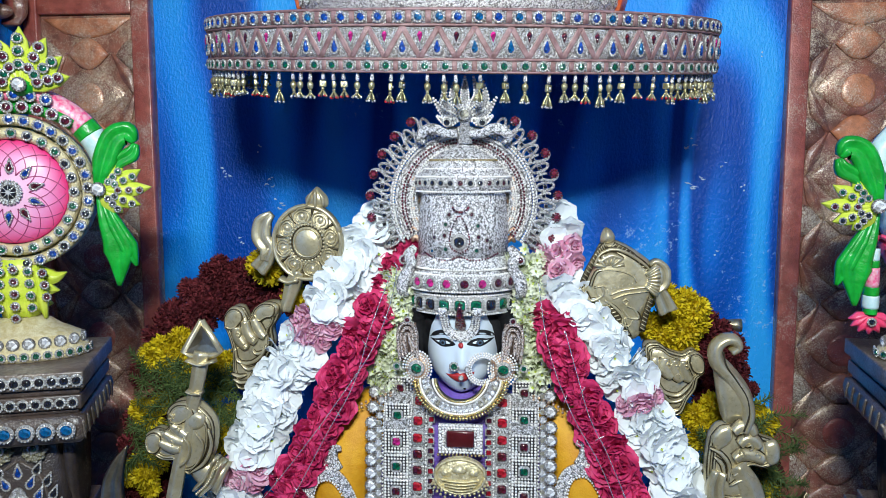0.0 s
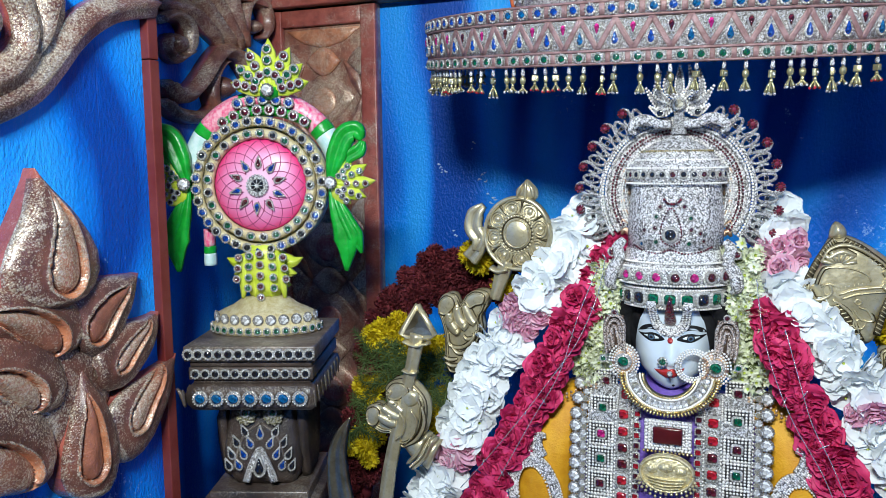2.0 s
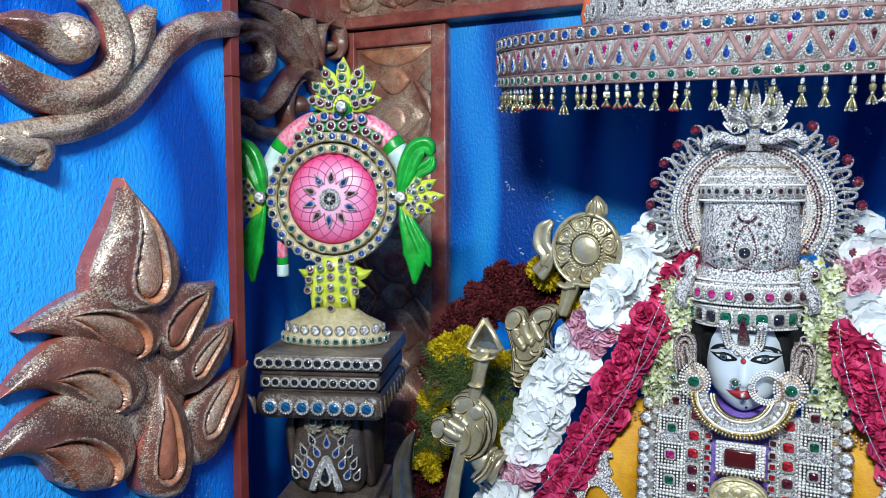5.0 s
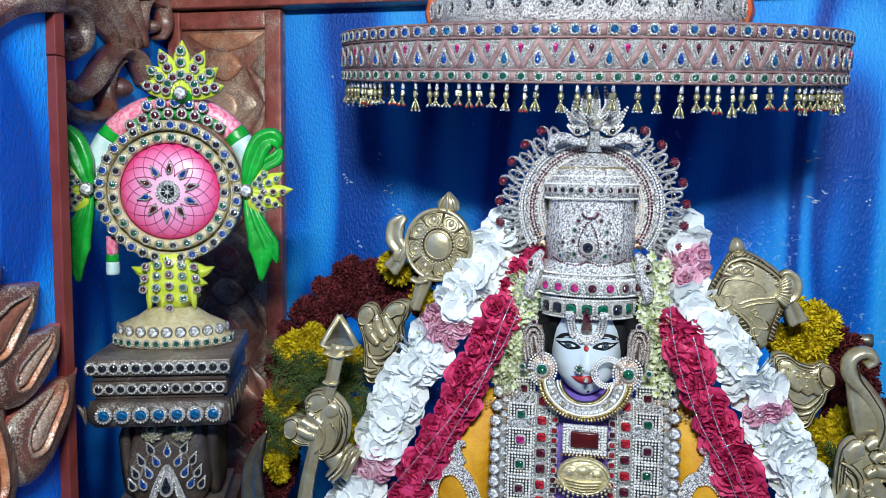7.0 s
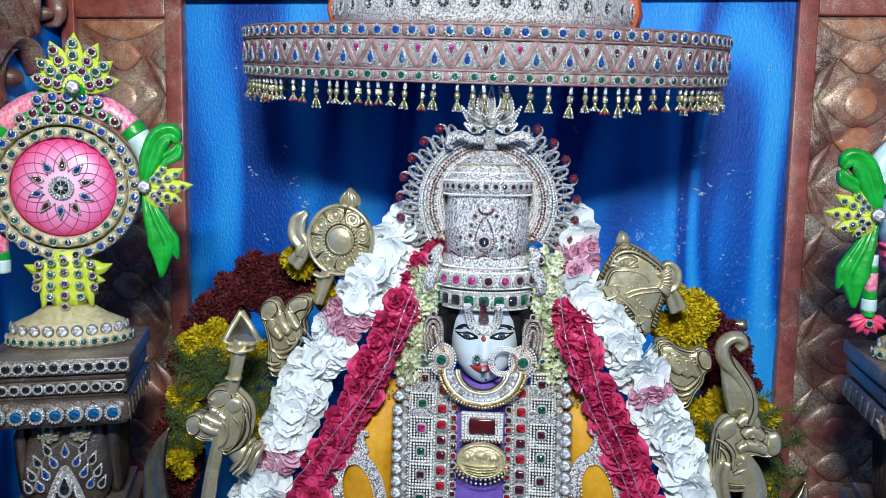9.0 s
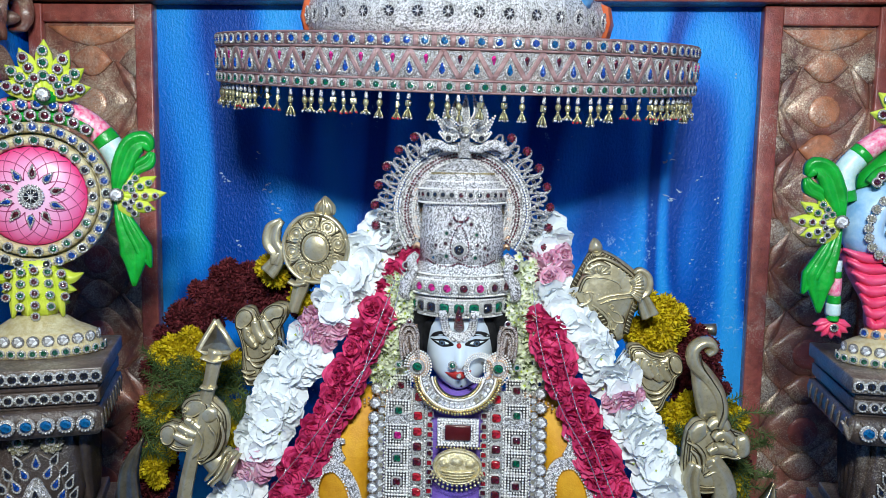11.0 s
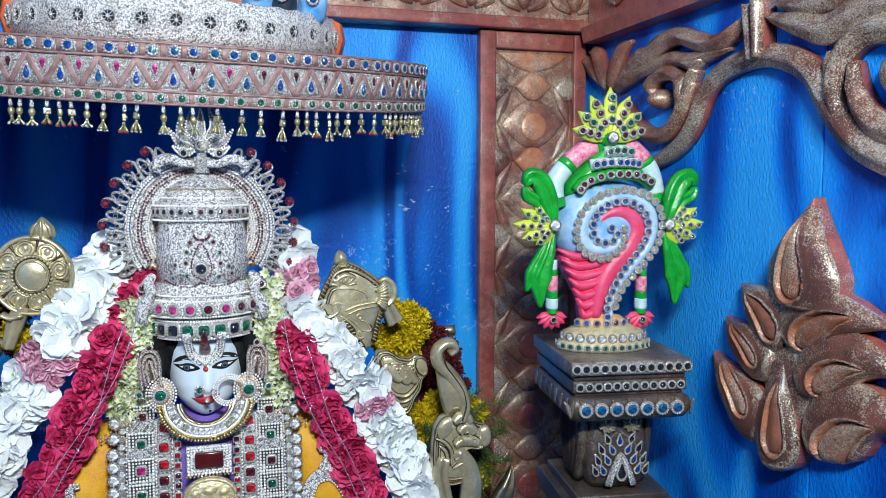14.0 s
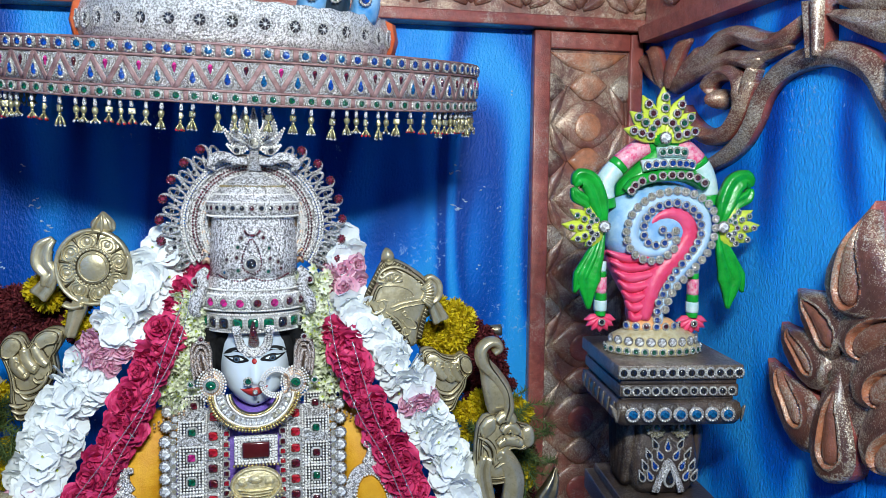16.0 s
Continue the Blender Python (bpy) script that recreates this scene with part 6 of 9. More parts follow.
    # side scrolls
    for q in (-1, 1):
        bm = bmesh.new()
        tube(bm, [(q * 0.078, -0.03, 0.158), (q * 0.088, -0.035, 0.145), (q * 0.083, -0.045, 0.128), (q * 0.094, -0.045, 0.108), (q * 0.098, -0.045, 0.088), (q * 0.09, -0.04, 0.078)], [0.006, 0.010, 0.009, 0.011, 0.010, 0.004], 12, 6)
        part("side_scroll", bm, M_SILVER, ob)
        jewel(ob, pose(q * 0.096, -0.04, 0.138), "wine", 0.0075, beads=12)
    halo(ob)
    # crest: five open leaves edged with stones round a medallion, between two curling arms
    cr = thing_part("crest", ob)
    cr["label"] = "silver lotus crest with stone-edged leaves"
    F = lambda u, v, h: (u + 0.003, -0.006 - h, 0.356 + v)
    bm = bmesh.new()
    puff(bm, F, [(0.015 * math.cos(i * math.pi / 8), 0.02 + 0.017 * math.sin(i * math.pi / 8)) for i in range(16)], 0.012, 3)
    stroke(bm, F, [(0, -0.028), (0, -0.012), (0, 0.006)], [0.013, 0.009, 0.008], 0.010, "round", 4)
    cr.data = to_mesh("crest", bm, M_SILVERF)
    leaves = [([(0.0, 0.03), (0.0, 0.055), (0.0, 0.080)], 0.0085)]
    for q in (-1, 1):
        leaves += [([(q * 0.008, 0.030), (q * 0.020, 0.050), (q * 0.014, 0.080)], 0.0070), ([(q * 0.014, 0.022), (q * 0.034, 0.040), (q * 0.030, 0.072)], 0.0074), ([(q * 0.014, 0.016), (q * 0.034, 0.022), (q * 0.052, 0.046)], 0.0078), ([(q * 0.012, 0.010), (q * 0.030, 0.006), (q * 0.047, 0.018)], 0.0064)]
    for pts, w in leaves:
        bm = bmesh.new()
        prof = [0.35 * w, w, w * 0.9, w * 0.6, 0.0008]
        stroke(bm, F, pts, prof, 0.006, "flat", 6, 1)
        path = smooth_path(pts, 12)
        for s in (-1, 1):
            acc, last = 1.0, path[0]
            for i, p in enumerate(path):
                acc += float(np.linalg.norm(p - last))
                last = p
                if acc > 0.0034:
                    acc = 0.0
                    d = path[min(i + 1, len(path) - 1)] - path[max(i - 1, 0)]
                    d = d / (np.linalg.norm(d) + 1e-9)
                    ww = profile_at(prof, i / (len(path) - 1)) * 0.8 * s
                    ball(bm, F(p[0] - d[1] * ww, p[1] + d[0] * ww, 0.0075), 0.0021, 5, 4, 0)
        part("crest_leaf", bm, [M_BEAD, M_SILVERF], cr)
    for q in (-1, 1):
        bm = bmesh.new()
        tube(bm, [(q * 0.010 + 0.002, -0.014, 0.344), (q * 0.030 + 0.002, -0.018, 0.345), (q * 0.048 + 0.002, -0.020, 0.352), (q * 0.064 + 0.002, -0.020, 0.349), (q * 0.074 + 0.002, -0.018, 0.338), (q * 0.066 + 0.002, -0.014, 0.330)], [0.006, 0.0075, 0.0090, 0.0092, 0.0075, 0.004], 12, 5)
        part("crest_arm", bm, M_SILVER, cr)
    jewel(ob, pose(0.003, -0.020, 0.376), "crystal", 0.0100, beads=14)
    for q in (-1, 1):
        jewel(ob, pose(0.003 + q * 0.029, -0.018, 0.362), "dark", 0.0072, beads=12)
    return ob


def halo(ob):
    hl = thing_part("halo", ob)
    hl["label"] = "silver beaded halo with garnet-tipped rays"
    cx, cz, y = -0.001, 0.232, 0.012
    F = lambda u, v, h: (cx + u, y - h, cz + v)
    arc = lambda r, a0=-0.62, a1=math.pi + 0.62, n=60: [(r * math.cos(a), r * math.sin(a)) for a in np.linspace(a0, a1, n)]
    bm = bmesh.new()
    stroke(bm, F, arc(0.096), [0.017] * 2, 0.006, "flat", 1, 0, -0.004)
    puff(bm, F, arc(0.098, -0.62, math.pi + 0.62, 40), 0.004, 2, 0, -0.008, 0, 0.9)
    hl.data = to_mesh("halo", bm, M_SILVER)
    for r, w in ((0.113, 0.0035), (0.080, 0.0035), (0.123, 0.003)):
        bm = bmesh.new()
        stroke(bm, F, arc(r), [w] * 2, 0.009, "round", 1)
        part("halo_ring", bm, M_SILVER, hl)
    for r, b in ((0.1185, 0.0024), (0.090, 0.002), (0.086, 0.0018)):
        bm = bmesh.new()
        n = int(4.3 * r / (2.1 * b))
        for i in range(n):
            a = -0.6 + 4.34 * i / n
            ball(bm, F(r * math.cos(a), r * math.sin(a), 0.007), b, 5, 4)
        part("bead_ring", bm, M_BEAD, hl)
    bm = bmesh.new()
    for r, b in ((0.1035, 0.0022), (0.098, 0.0018)):
        n = int(4.3 * r / (2.5 * b))
        for i in range(n):
            a = -0.6 + 4.34 * i / n
            ball(bm, F(r * math.cos(a), r * math.sin(a), 0.005), b, 5, 4)
    part("garnet_ring", bm, M_GARNET, hl, "rings of small garnets")
    # rays: oval links round a dark square stone, alternating with curls that end in ringed garnets
    n = 19
    ray = bmesh.new()
    FL0 = LOCAL
    ring = [(0.0066 * math.sin(2 * math.pi * k / 16), 0.0135 + 0.0145 * -math.cos(2 * math.pi * k / 16)) for k in range(17)]
    tube(ray, [(x, -0.004, z) for x, z in ring], [0.0026] * 2, 6, 1)
    for x, z in ring[::2]:
        ball(ray, (x, -0.006, z), 0.0022, 5, 4)
    box(ray, (-0.0034, -0.007, 0.010), (0.0034, -0.001, 0.017), 0.0008, 1)
    me_bar = to_mesh("ray", ray, [M_SILVERF, M_GEMS["dark"]])
    ray = bmesh.new()
    tube(ray, [(0, -0.003, -0.002), (0.003, -0.004, 0.010), (0.0075, -0.004, 0.020), (0.009, -0.004, 0.030), (0.004, -0.005, 0.038), (-0.004, -0.005, 0.037)], [0.0034, 0.0032, 0.0030, 0.0027, 0.0022, 0.0016], 8, 4)
    tube(ray, [(-0.001, -0.003, 0.002), (-0.006, -0.004, 0.012), (-0.004, -0.004, 0.022)], [0.003, 0.0030, 0.002], 7, 3)
    box(ray, (-0.0045, -0.009, 0.006), (0.0025, -0.002, 0.013), 0.001, 1)
    for k in range(9):
        t = 2 * math.pi * k / 9
        ball(ray, (-0.001 + 0.0064 * math.cos(t), -0.007, 0.0325 + 0.0064 * math.sin(t)), 0.0023, 5, 4, 2)
    ball(ray, (-0.001, -0.008, 0.0325), 0.0050, 8, 6, 2)
    me_loop = to_mesh("ray", ray, [M_SILVERF, M_GEMS["dark"], M_GARNET])
    for i in range(2 * n - 1):
        a = -0.52 + (math.pi + 1.04) * i / (2 * n - 2)
        if abs(a - math.pi / 2) < 0.36:
            continue
        m = Matrix.Translation(F(0.126 * math.cos(a), 0.126 * math.sin(a), 0.002)) @ Matrix.Rotation(a - math.pi / 2, 4, "Y").inverted()
        if i % 2:
            part("ray", me_loop, None, hl, at=m)
        else:
            part("ray", me_bar, None, hl, at=m)
    # gilt filigree between drum and ring
    bm = bmesh.new()
    for q in (-1, 1):
        for k in range(7):
            stroke(bm, F, [(q * 0.074, -0.07 + k * 0.017), (q * (0.082 + 0.004 * (k % 2)), -0.062 + k * 0.017), (q * 0.088, -0.07 + k * 0.017)], [0.003, 0.006, 0.002], 0.008, "ridge", 4, 0, -0.004)
    part("filigree", bm, M_GOLDROSE, hl, "rose gold filigree")


M_GOLDROSE = paint("rose_gold_beads", (0.55, 0.33, 0.20), 0.3, 0.3, 80, (0.85, 0.62, 0.45), 0.8, 0.4, 420)
M_ROSEBEAD = paint("pale_rose_gold_beads", (0.62, 0.50, 0.42), 0.2, 0.2, 80, (0.92, 0.82, 0.74), 0.4, 0.1, 300)
M_GOLDROSED = paint("dark_rose_gold", (0.07, 0.045, 0.035), 0.4, 0.4, 90, (0.16, 0.10, 0.07), 0.7, 0.4, 420)
M_ROSESTONE = stones("rose_gold_set_stones", (0.74, 0.56, 0.46), 520, 0.2, 0.4, gaps=0.2)
M_GARNET = gem("garnet_stone", (0.13, 0.014, 0.028))
crown()


def forehead_mark():
    ob = thing("forehead_ornament", (SX, SY - 0.072, SZ), "silver beaded forehead ornament with a dark red drop", "ornament")
    bm = bmesh.new()
    fit = lambda u, v: (1 - min(1.0, max(0.0, (v - 0.028) / 0.026))) * (0.072 - face_y(u, v)) - 0.0135 * min(1.0, max(0.0, (v - 0.028) / 0.026))
    Y = lambda u, v: (1.28 * u, fit(1.28 * u, v) - 0.004, v)
    for r, off in ((0.0017, -0.004), (0.0017, 0.0), (0.0017, 0.004)):
        for q in (-1, 1):
            beads_along(bm, [Y(q * (0.021 + off), 0.062), Y(q * (0.020 + off), 0.045), Y(q * (0.017 + off), 0.024), Y(q * max(0.001, 0.007 + off), 0.010 - off * 0.5)], r, 0.0034)
    for k in range(4):
        beads_along(bm, [Y(-0.012 + k * 0.003, 0.024 - k * 0.004), Y(0, 0.021 - k * 0.004), Y(0.012 - k * 0.003, 0.024 - k * 0.004)], 0.0016, 0.0032)
    part("bead_mount", bm, M_BEAD, ob)
    bm = bmesh.new()
    F = lambda u, v, h: (1.28 * u, fit(1.28 * u, v) - h, v)
    for q in (-1, 1):
        stroke(bm, F, [(q * 0.022, 0.066), (q * 0.020, 0.045), (q * 0.016, 0.024), (q * 0.004, 0.008)], [0.0055, 0.0055, 0.007, 0.003], 0.003, "flat", 5, 0, 0.001)
    puff(bm, F, [(-0.014, 0.027), (0, 0.024), (0.014, 0.027), (0.006, 0.010), (0, 0.004), (-0.006, 0.010)], 0.003, 2, 0, 0.001, 0, 0.6)
    part("mount_plate", bm, M_SILVER, ob)
    bm = bmesh.new()
    puff(bm, F, [(-0.0075, 0.03), (0, 0.0235), (0.0075, 0.03), (0.0055, 0.05), (0, 0.076), (-0.0055, 0.05)], 0.008, 4, 0, 0.003, 3)
    part("red_drop", bm, M_GEMS["wine"], ob, "dark red drop")


forehead_mark()


def ear_ornament(q):
    ob = thing("ear_ornament", (SX + q * (0.071 if q < 0 else 0.069), SY - 0.064, SZ - 0.038), "rose gold beaded ear ornament with a green stone", "ear ornament", "ear ornaments")
    F = lambda u, v, h: (q * u, -h, v)
    bm = bmesh.new()
    puff(bm, F, [(0.021 * math.cos(i * math.pi / 10), 0.026 * math.sin(i * math.pi / 10)) for i in range(20)], 0.008, 3, 0, 0, 0, 0.5)
    part("boss", bm, M_GOLDROSE, ob)
    bm = bmesh.new()
    for r, b in ((0.0235, 0.0022), (0.0192, 0.0020), (0.0155, 0.0018)):
        for i in range(int(6.28 * r / (2.1 * b))):
            a = i * 2.1 * b / r
            ball(bm, F(r * math.cos(a), 1.2 * r * math.sin(a), 0.008), b, 5, 4)
    part("bead_ring", bm, M_BEAD, ob)
    jewel(ob, pose(q * 0.001, -0.009, 0.0), "green", 0.0128, "round", 18)
    jewel(ob, pose(q * 0.034, -0.006, 0.002), "green", 0.006, "round", 12)
    # three nested beaded loops standing over the boss
    bm = bmesh.new()
    stroke(bm, F, [(0.012, 0.012), (0.016, 0.04), (0.017, 0.074)], [0.015, 0.0175, 0.015], 0.004, "flat", 5)
    part("loop_plate", bm, M_GOLDROSED, ob, "dark rose gold plate behind the loops")
    for w, top, lo in ((0.0150, 0.074, 0.012), (0.0100, 0.066, 0.018), (0.0052, 0.056, 0.024)):
        arch = [(0.013 - w, lo), (0.016 - w, lo + 0.022), (0.0165 - w, top - 0.016), (0.0165 - 0.6 * w, top - 0.003), (0.0165, top), (0.0165 + 0.6 * w, top - 0.003), (0.0165 + w, top - 0.016), (0.016 + w, lo + 0.022), (0.013 + w, lo)]
        bm = bmesh.new()
        stroke(bm, F, arch, [0.0031] * 2, 0.009, "round", 4, 0, 0.002)
        part("loop", bm, M_ROSESTONE, ob)
        bm = bmesh.new()
        beads_along(bm, [F(u, v, 0.0112) for u, v in arch], 0.0013, 0.0034)
        part("bead_strip", bm, M_ROSEBEAD, ob)
    jewel(ob, pose(q * 0.016, -0.008, 0.080), "wine", 0.0055, beads=10)
    return ob


ear_ornament(-1)
ear_ornament(1)


def nose_ring():
    c = (SX + 0.037, SY - 0.078, SZ - 0.036)
    ob = thing("nose_ring", c, "silver beaded nose ring with small stones", "nose ring")
    bm = bmesh.new()
    for r, b in ((0.0262, 0.0021), (0.0225, 0.0020), (0.0190, 0.0018)):
        for i in range(int(5.6 * r / (2.1 * b))):
            a = 0.35 + i * 2.1 * b / r
            ball(bm, (r * math.cos(a), 0.006 * math.cos(a) , r * math.sin(a)), b, 6, 5)
    part("bead_ring", bm, M_BEAD, ob)
    bm = bmesh.new()
    for i in range(9):
        a = -0.9 + i * 0.22
        ball(bm, (0.013 + 0.009 * math.cos(a * 1.6), -0.002, -0.002 + 0.016 * math.sin(a * 1.6)), 0.0026, 6, 5)
    part("bead_cluster", bm, M_GOLDROSE, ob)
    jewel(ob, pose(-0.0245, -0.006, 0.0), "pearl", 0.005)
    st = thing("nose_stud", (SX - 0.010, SY - 0.085, SZ - 0.033), "dark green nose stud ringed with pearls", "nose stud")
    jewel(st, pose(0, 0.008, 0), "green", 0.0075, beads=9)
    jewel(st, pose(0.012, 0.001, -0.017), "pearl", 0.0042, beads=9)


nose_ring()


def necklace():
    ob = thing("necklace", (SX, SY - 0.10, SZ), "wide gold and silver jewelled necklace", "necklace")
    P = lambda t, r: (r * 0.071 * math.sin(t), 0.036 - 0.042 * r * max(0.0, math.cos(t)), -0.060 - 0.045 * r * math.cos(t) + 0.006 * abs(math.sin(t)) ** 3)
    bm = bmesh.new()
    ts = np.linspace(-1.5, 1.5, 41)
    grid_skin(bm, [[P(t, 0.54), tuple(np.array(P(t, 0.57)) + (0, -0.006, 0)), tuple(np.array(P(t, 0.98)) + (0, -0.006, 0)), P(t, 1.0)] for t in ts], False, False)
    part("band", bm, M_GROUND, ob)
    for r, b, m in ((0.58, 0.0020, M_GOLD), (0.64, 0.002, M_BEAD), (0.93, 0.0022, M_BEAD), (0.98, 0.0023, M_GOLD)):
        bm = bmesh.new()
        for t in np.linspace(-1.5, 1.5, 62):
            ball(bm, tuple(np.array(P(t, r)) + (0, -0.008, 0)), b, 5, 4)
        part("bead_strip", bm, m, ob)
    for t in np.linspace(-1.4, 1.4, 19):
        jewel(ob, Matrix.Translation(np.array(P(t, 0.79)) + np.array((0, -0.008, 0))) @ Matrix.Rotation(-t * 0.8, 4, "Y"), random.choice(("pearl", "crystal", "pearl")), 0.0070, "square", 14)
    bm = bmesh.new()
    for t in np.linspace(-1.5, 1.5, 44):
        p, q = np.array(P(t, 1.0)), np.array(P(t, 1.14))
        tube(bm, [p + (0, -0.004, 0), (p + q) / 2 + (0, -0.005, 0), q + (0, -0.003, 0)], [0.0015, 0.0026, 0.001], 5, 2)
    part("spike_fringe", bm, M_GOLD, ob, "gold spike fringe")


necklace()


def chest_panel(q, name):
    ob = thing(name, (SX, SY - 0.088, SZ), "silver chest ornament of square set stones", "chest ornament", "chest ornaments")
    yb = lambda x, z: 0.01 + 0.5 * (abs(x) ** 2) + 0.04 * max(0, (z + 0.13) / 0.05) - 0.02 * min(1, max(0, (-0.1 - z) / 0.2))
    G = lambda u, v, h: (q * u, yb(u, v) - h, v)
    bm = bmesh.new()
    grid_skin(bm, [[G(u, v, 0.003) for v in np.linspace(-0.086 if u > 0.07 else -0.1, -0.33, 20)] for u in np.linspace(0.045, 0.128, 12)], False, False)
    part("backing", bm, M_SILVERD2, ob)
    A = [("wine", -0.082), ("green", -0.119), ("pink", -0.159), ("green", -0.200), ("wine", -0.241), ("green", -0.282), ("wine", -0.32)]
    if q > 0:
        A = [("wine", -0.085), ("green", -0.121), ("wine", -0.162), ("green", -0.202), ("wine", -0.242), ("wine", -0.282), ("green", -0.32)]
    fr = SQFRAME
    for c, z in A:
        u = 0.1045
        part("square_frame", fr, None, ob, at=Matrix.Translation(G(u, z, 0.004)))
        jewel(ob, Matrix.Translation(G(u, z, 0.006)), c, 0.0088, "square", 16)
    for i in range(9):
        z = -0.098 - 0.0265 * i
        jewel(ob, Matrix.Translation(G(0.069, z, 0.005)), "red" if i < 3 else random.choice(("wine", "red", "wine")), 0.0105, "square", 16)
    for i in range(13):
        z = -0.122 - 0.0165 * i
        jewel(ob, Matrix.Translation(G(0.0475, z, 0.005)), random.choice(("wine", "red")), 0.0058, "square", 12)
    for i in range(12):
        z = -0.090 - 0.0208 * i
        jewel(ob, Matrix.Translation(G(0.1475, z, 0.004)), "pearl", 0.0100, "round", 12)
        jewel(ob, Matrix.Translation(G(0.1345, z + 0.010, 0.004)), "pearl", 0.0066, "round", 10)
        jewel(ob, Matrix.Translation(G(0.1345, z, 0.004)), "crystal", 0.0050, "round", 9)
    for u in (0.0555, 0.0815, 0.1275):
        bm = bmesh.new()
        beads_along(bm, [G(u, z, 0.006) for z in np.linspace(-0.09, -0.33, 9)], 0.0017, 0.0035)
        part("bead_strip", bm, M_BEAD, ob)


def square_frame():
    bm = bmesh.new()
    for r, b, m in ((0.0182, 0.0024, 0), (0.0125, 0.0021, 0)):
        n = int(2 * r / (2.05 * b))
        for i in range(n):
            t = -r + 2 * r * i / n
            for x, z in ((t, r), (r, -t), (-t, -r), (-r, t)):
                ball(bm, (x, -0.002, z), b, 5, 4, m)
    box(bm, (-0.0185, -0.001, -0.0185), (0.0185, 0.002, 0.0185), 0.0008, 1)
    return bm


SQFRAME = to_mesh("square_frame", square_frame(), [M_BEAD, M_GROUND])
chest_panel(-1, "chest_ornament")
chest_panel(1, "chest_ornament")


M_REDSTONE = paint("deep_red_glass", (0.055, 0.006, 0.008), 0.12, 0.1, 20, (0.085, 0.01, 0.012), 0, 0.02, 40, 0.6)
M_PALEGOLD = paint("pale_embossed_gold", (0.62, 0.52, 0.27), 0.26, 0.25, 120, (0.88, 0.78, 0.50), 0.6, 0.6, 260)


def pendant():
    ob = thing("pendant", (SX + 0.003, SY - 0.108, SZ - 0.142), "square silver pendant with a large dark red stone", "pendant")
    bm = bmesh.new()
    box(bm, (-0.036, -0.004, -0.024), (0.036, 0.004, 0.024), 0.002)
    part("frame", bm, M_SILVER, ob)
    bm = bmesh.new()
    for r, w, b in ((0.033, 0.022, 0.0024), (0.028, 0.0175, 0.002)):
        beads_along(bm, [(-r, -0.005, -w), (r, -0.005, -w)], b, 2.1 * b, 0, 24)
        beads_along(bm, [(-r, -0.005, w), (r, -0.005, w)], b, 2.1 * b, 0, 24)
        beads_along(bm, [(-r, -0.005, -w), (-r, -0.005, w)], b, 2.1 * b, 0, 24)
        beads_along(bm, [(r, -0.005, -w), (r, -0.005, w)], b, 2.1 * b, 0, 24)
    part("bead_frame", bm, M_BEAD, ob)
    bm = bmesh.new()
    box(bm, (-0.0225, -0.010, -0.0125), (0.0225, -0.003, 0.0145), 0.003)
    part("red_stone", bm, M_REDSTONE, ob, "large dark red stone")
    bm = bmesh.new()
    for i in range(13):
        ball(bm, (-0.036 + 0.006 * i, -0.003, -0.027), 0.0026, 6, 5)
    part("fringe", bm, M_GOLD, ob)
    pl = thing("oval_plaque", (SX + 0.003, SY - 0.120, SZ - 0.199), "embossed oval gold plaque with a bead fringe", "plaque")
    bm = bmesh.new()
    F = lambda u, v, h: (u, -h, v)
    puff(bm, F, [(0.043 * math.cos(i * math.pi / 16), 0.0315 * math.sin(i * math.pi / 16)) for i in range(32)], 0.010, 4, 0, -0.004, 0, 0.3)
    stroke(bm, F, [(0.040 * math.cos(a), 0.0285 * math.sin(a)) for a in np.linspace(0, 2 * math.pi, 33)], [0.0025] * 2, 0.007, "round", 1)
    puff(bm, F, [(0.012 * math.cos(i * math.pi / 8) - 0.001, 0.011 + 0.008 * math.sin(i * math.pi / 8)) for i in range(16)], 0.008, 3, 0, 0.004)
    for q in (-1, 1):
        puff(bm, F, [(0.010 * math.cos(i * math.pi / 8) + q * 0.021, 0.006 + 0.0085 * math.sin(i * math.pi / 8)) for i in range(16)], 0.007, 3, 0, 0.002)
    for k in range(4):
        stroke(bm, F, [(-0.03 + 0.003 * k, -0.005 - 0.005 * k), (0, -0.008 - 0.005 * k), (0.03 - 0.003 * k, -0.005 - 0.005 * k)], [0.001, 0.0022, 0.001], 0.006, "round", 5, 0, 0.004)
    part("plate", bm, M_PALEGOLD, pl)
    bm = bmesh.new()
    for i in range(15):
        a = math.pi + 0.3 + (math.pi - 0.6) * i / 14
        x, z = 0.044 * math.cos(a), 0.033 * math.sin(a)
        ball(bm, (x, -0.002, z), 0.003, 6, 5)
        ball(bm, (x * 1.06, -0.002, z * 1.16 - 0.003), 0.0026, 6, 5)
    part("bead_fringe", bm, M_PALEGOLD, pl)


pendant()


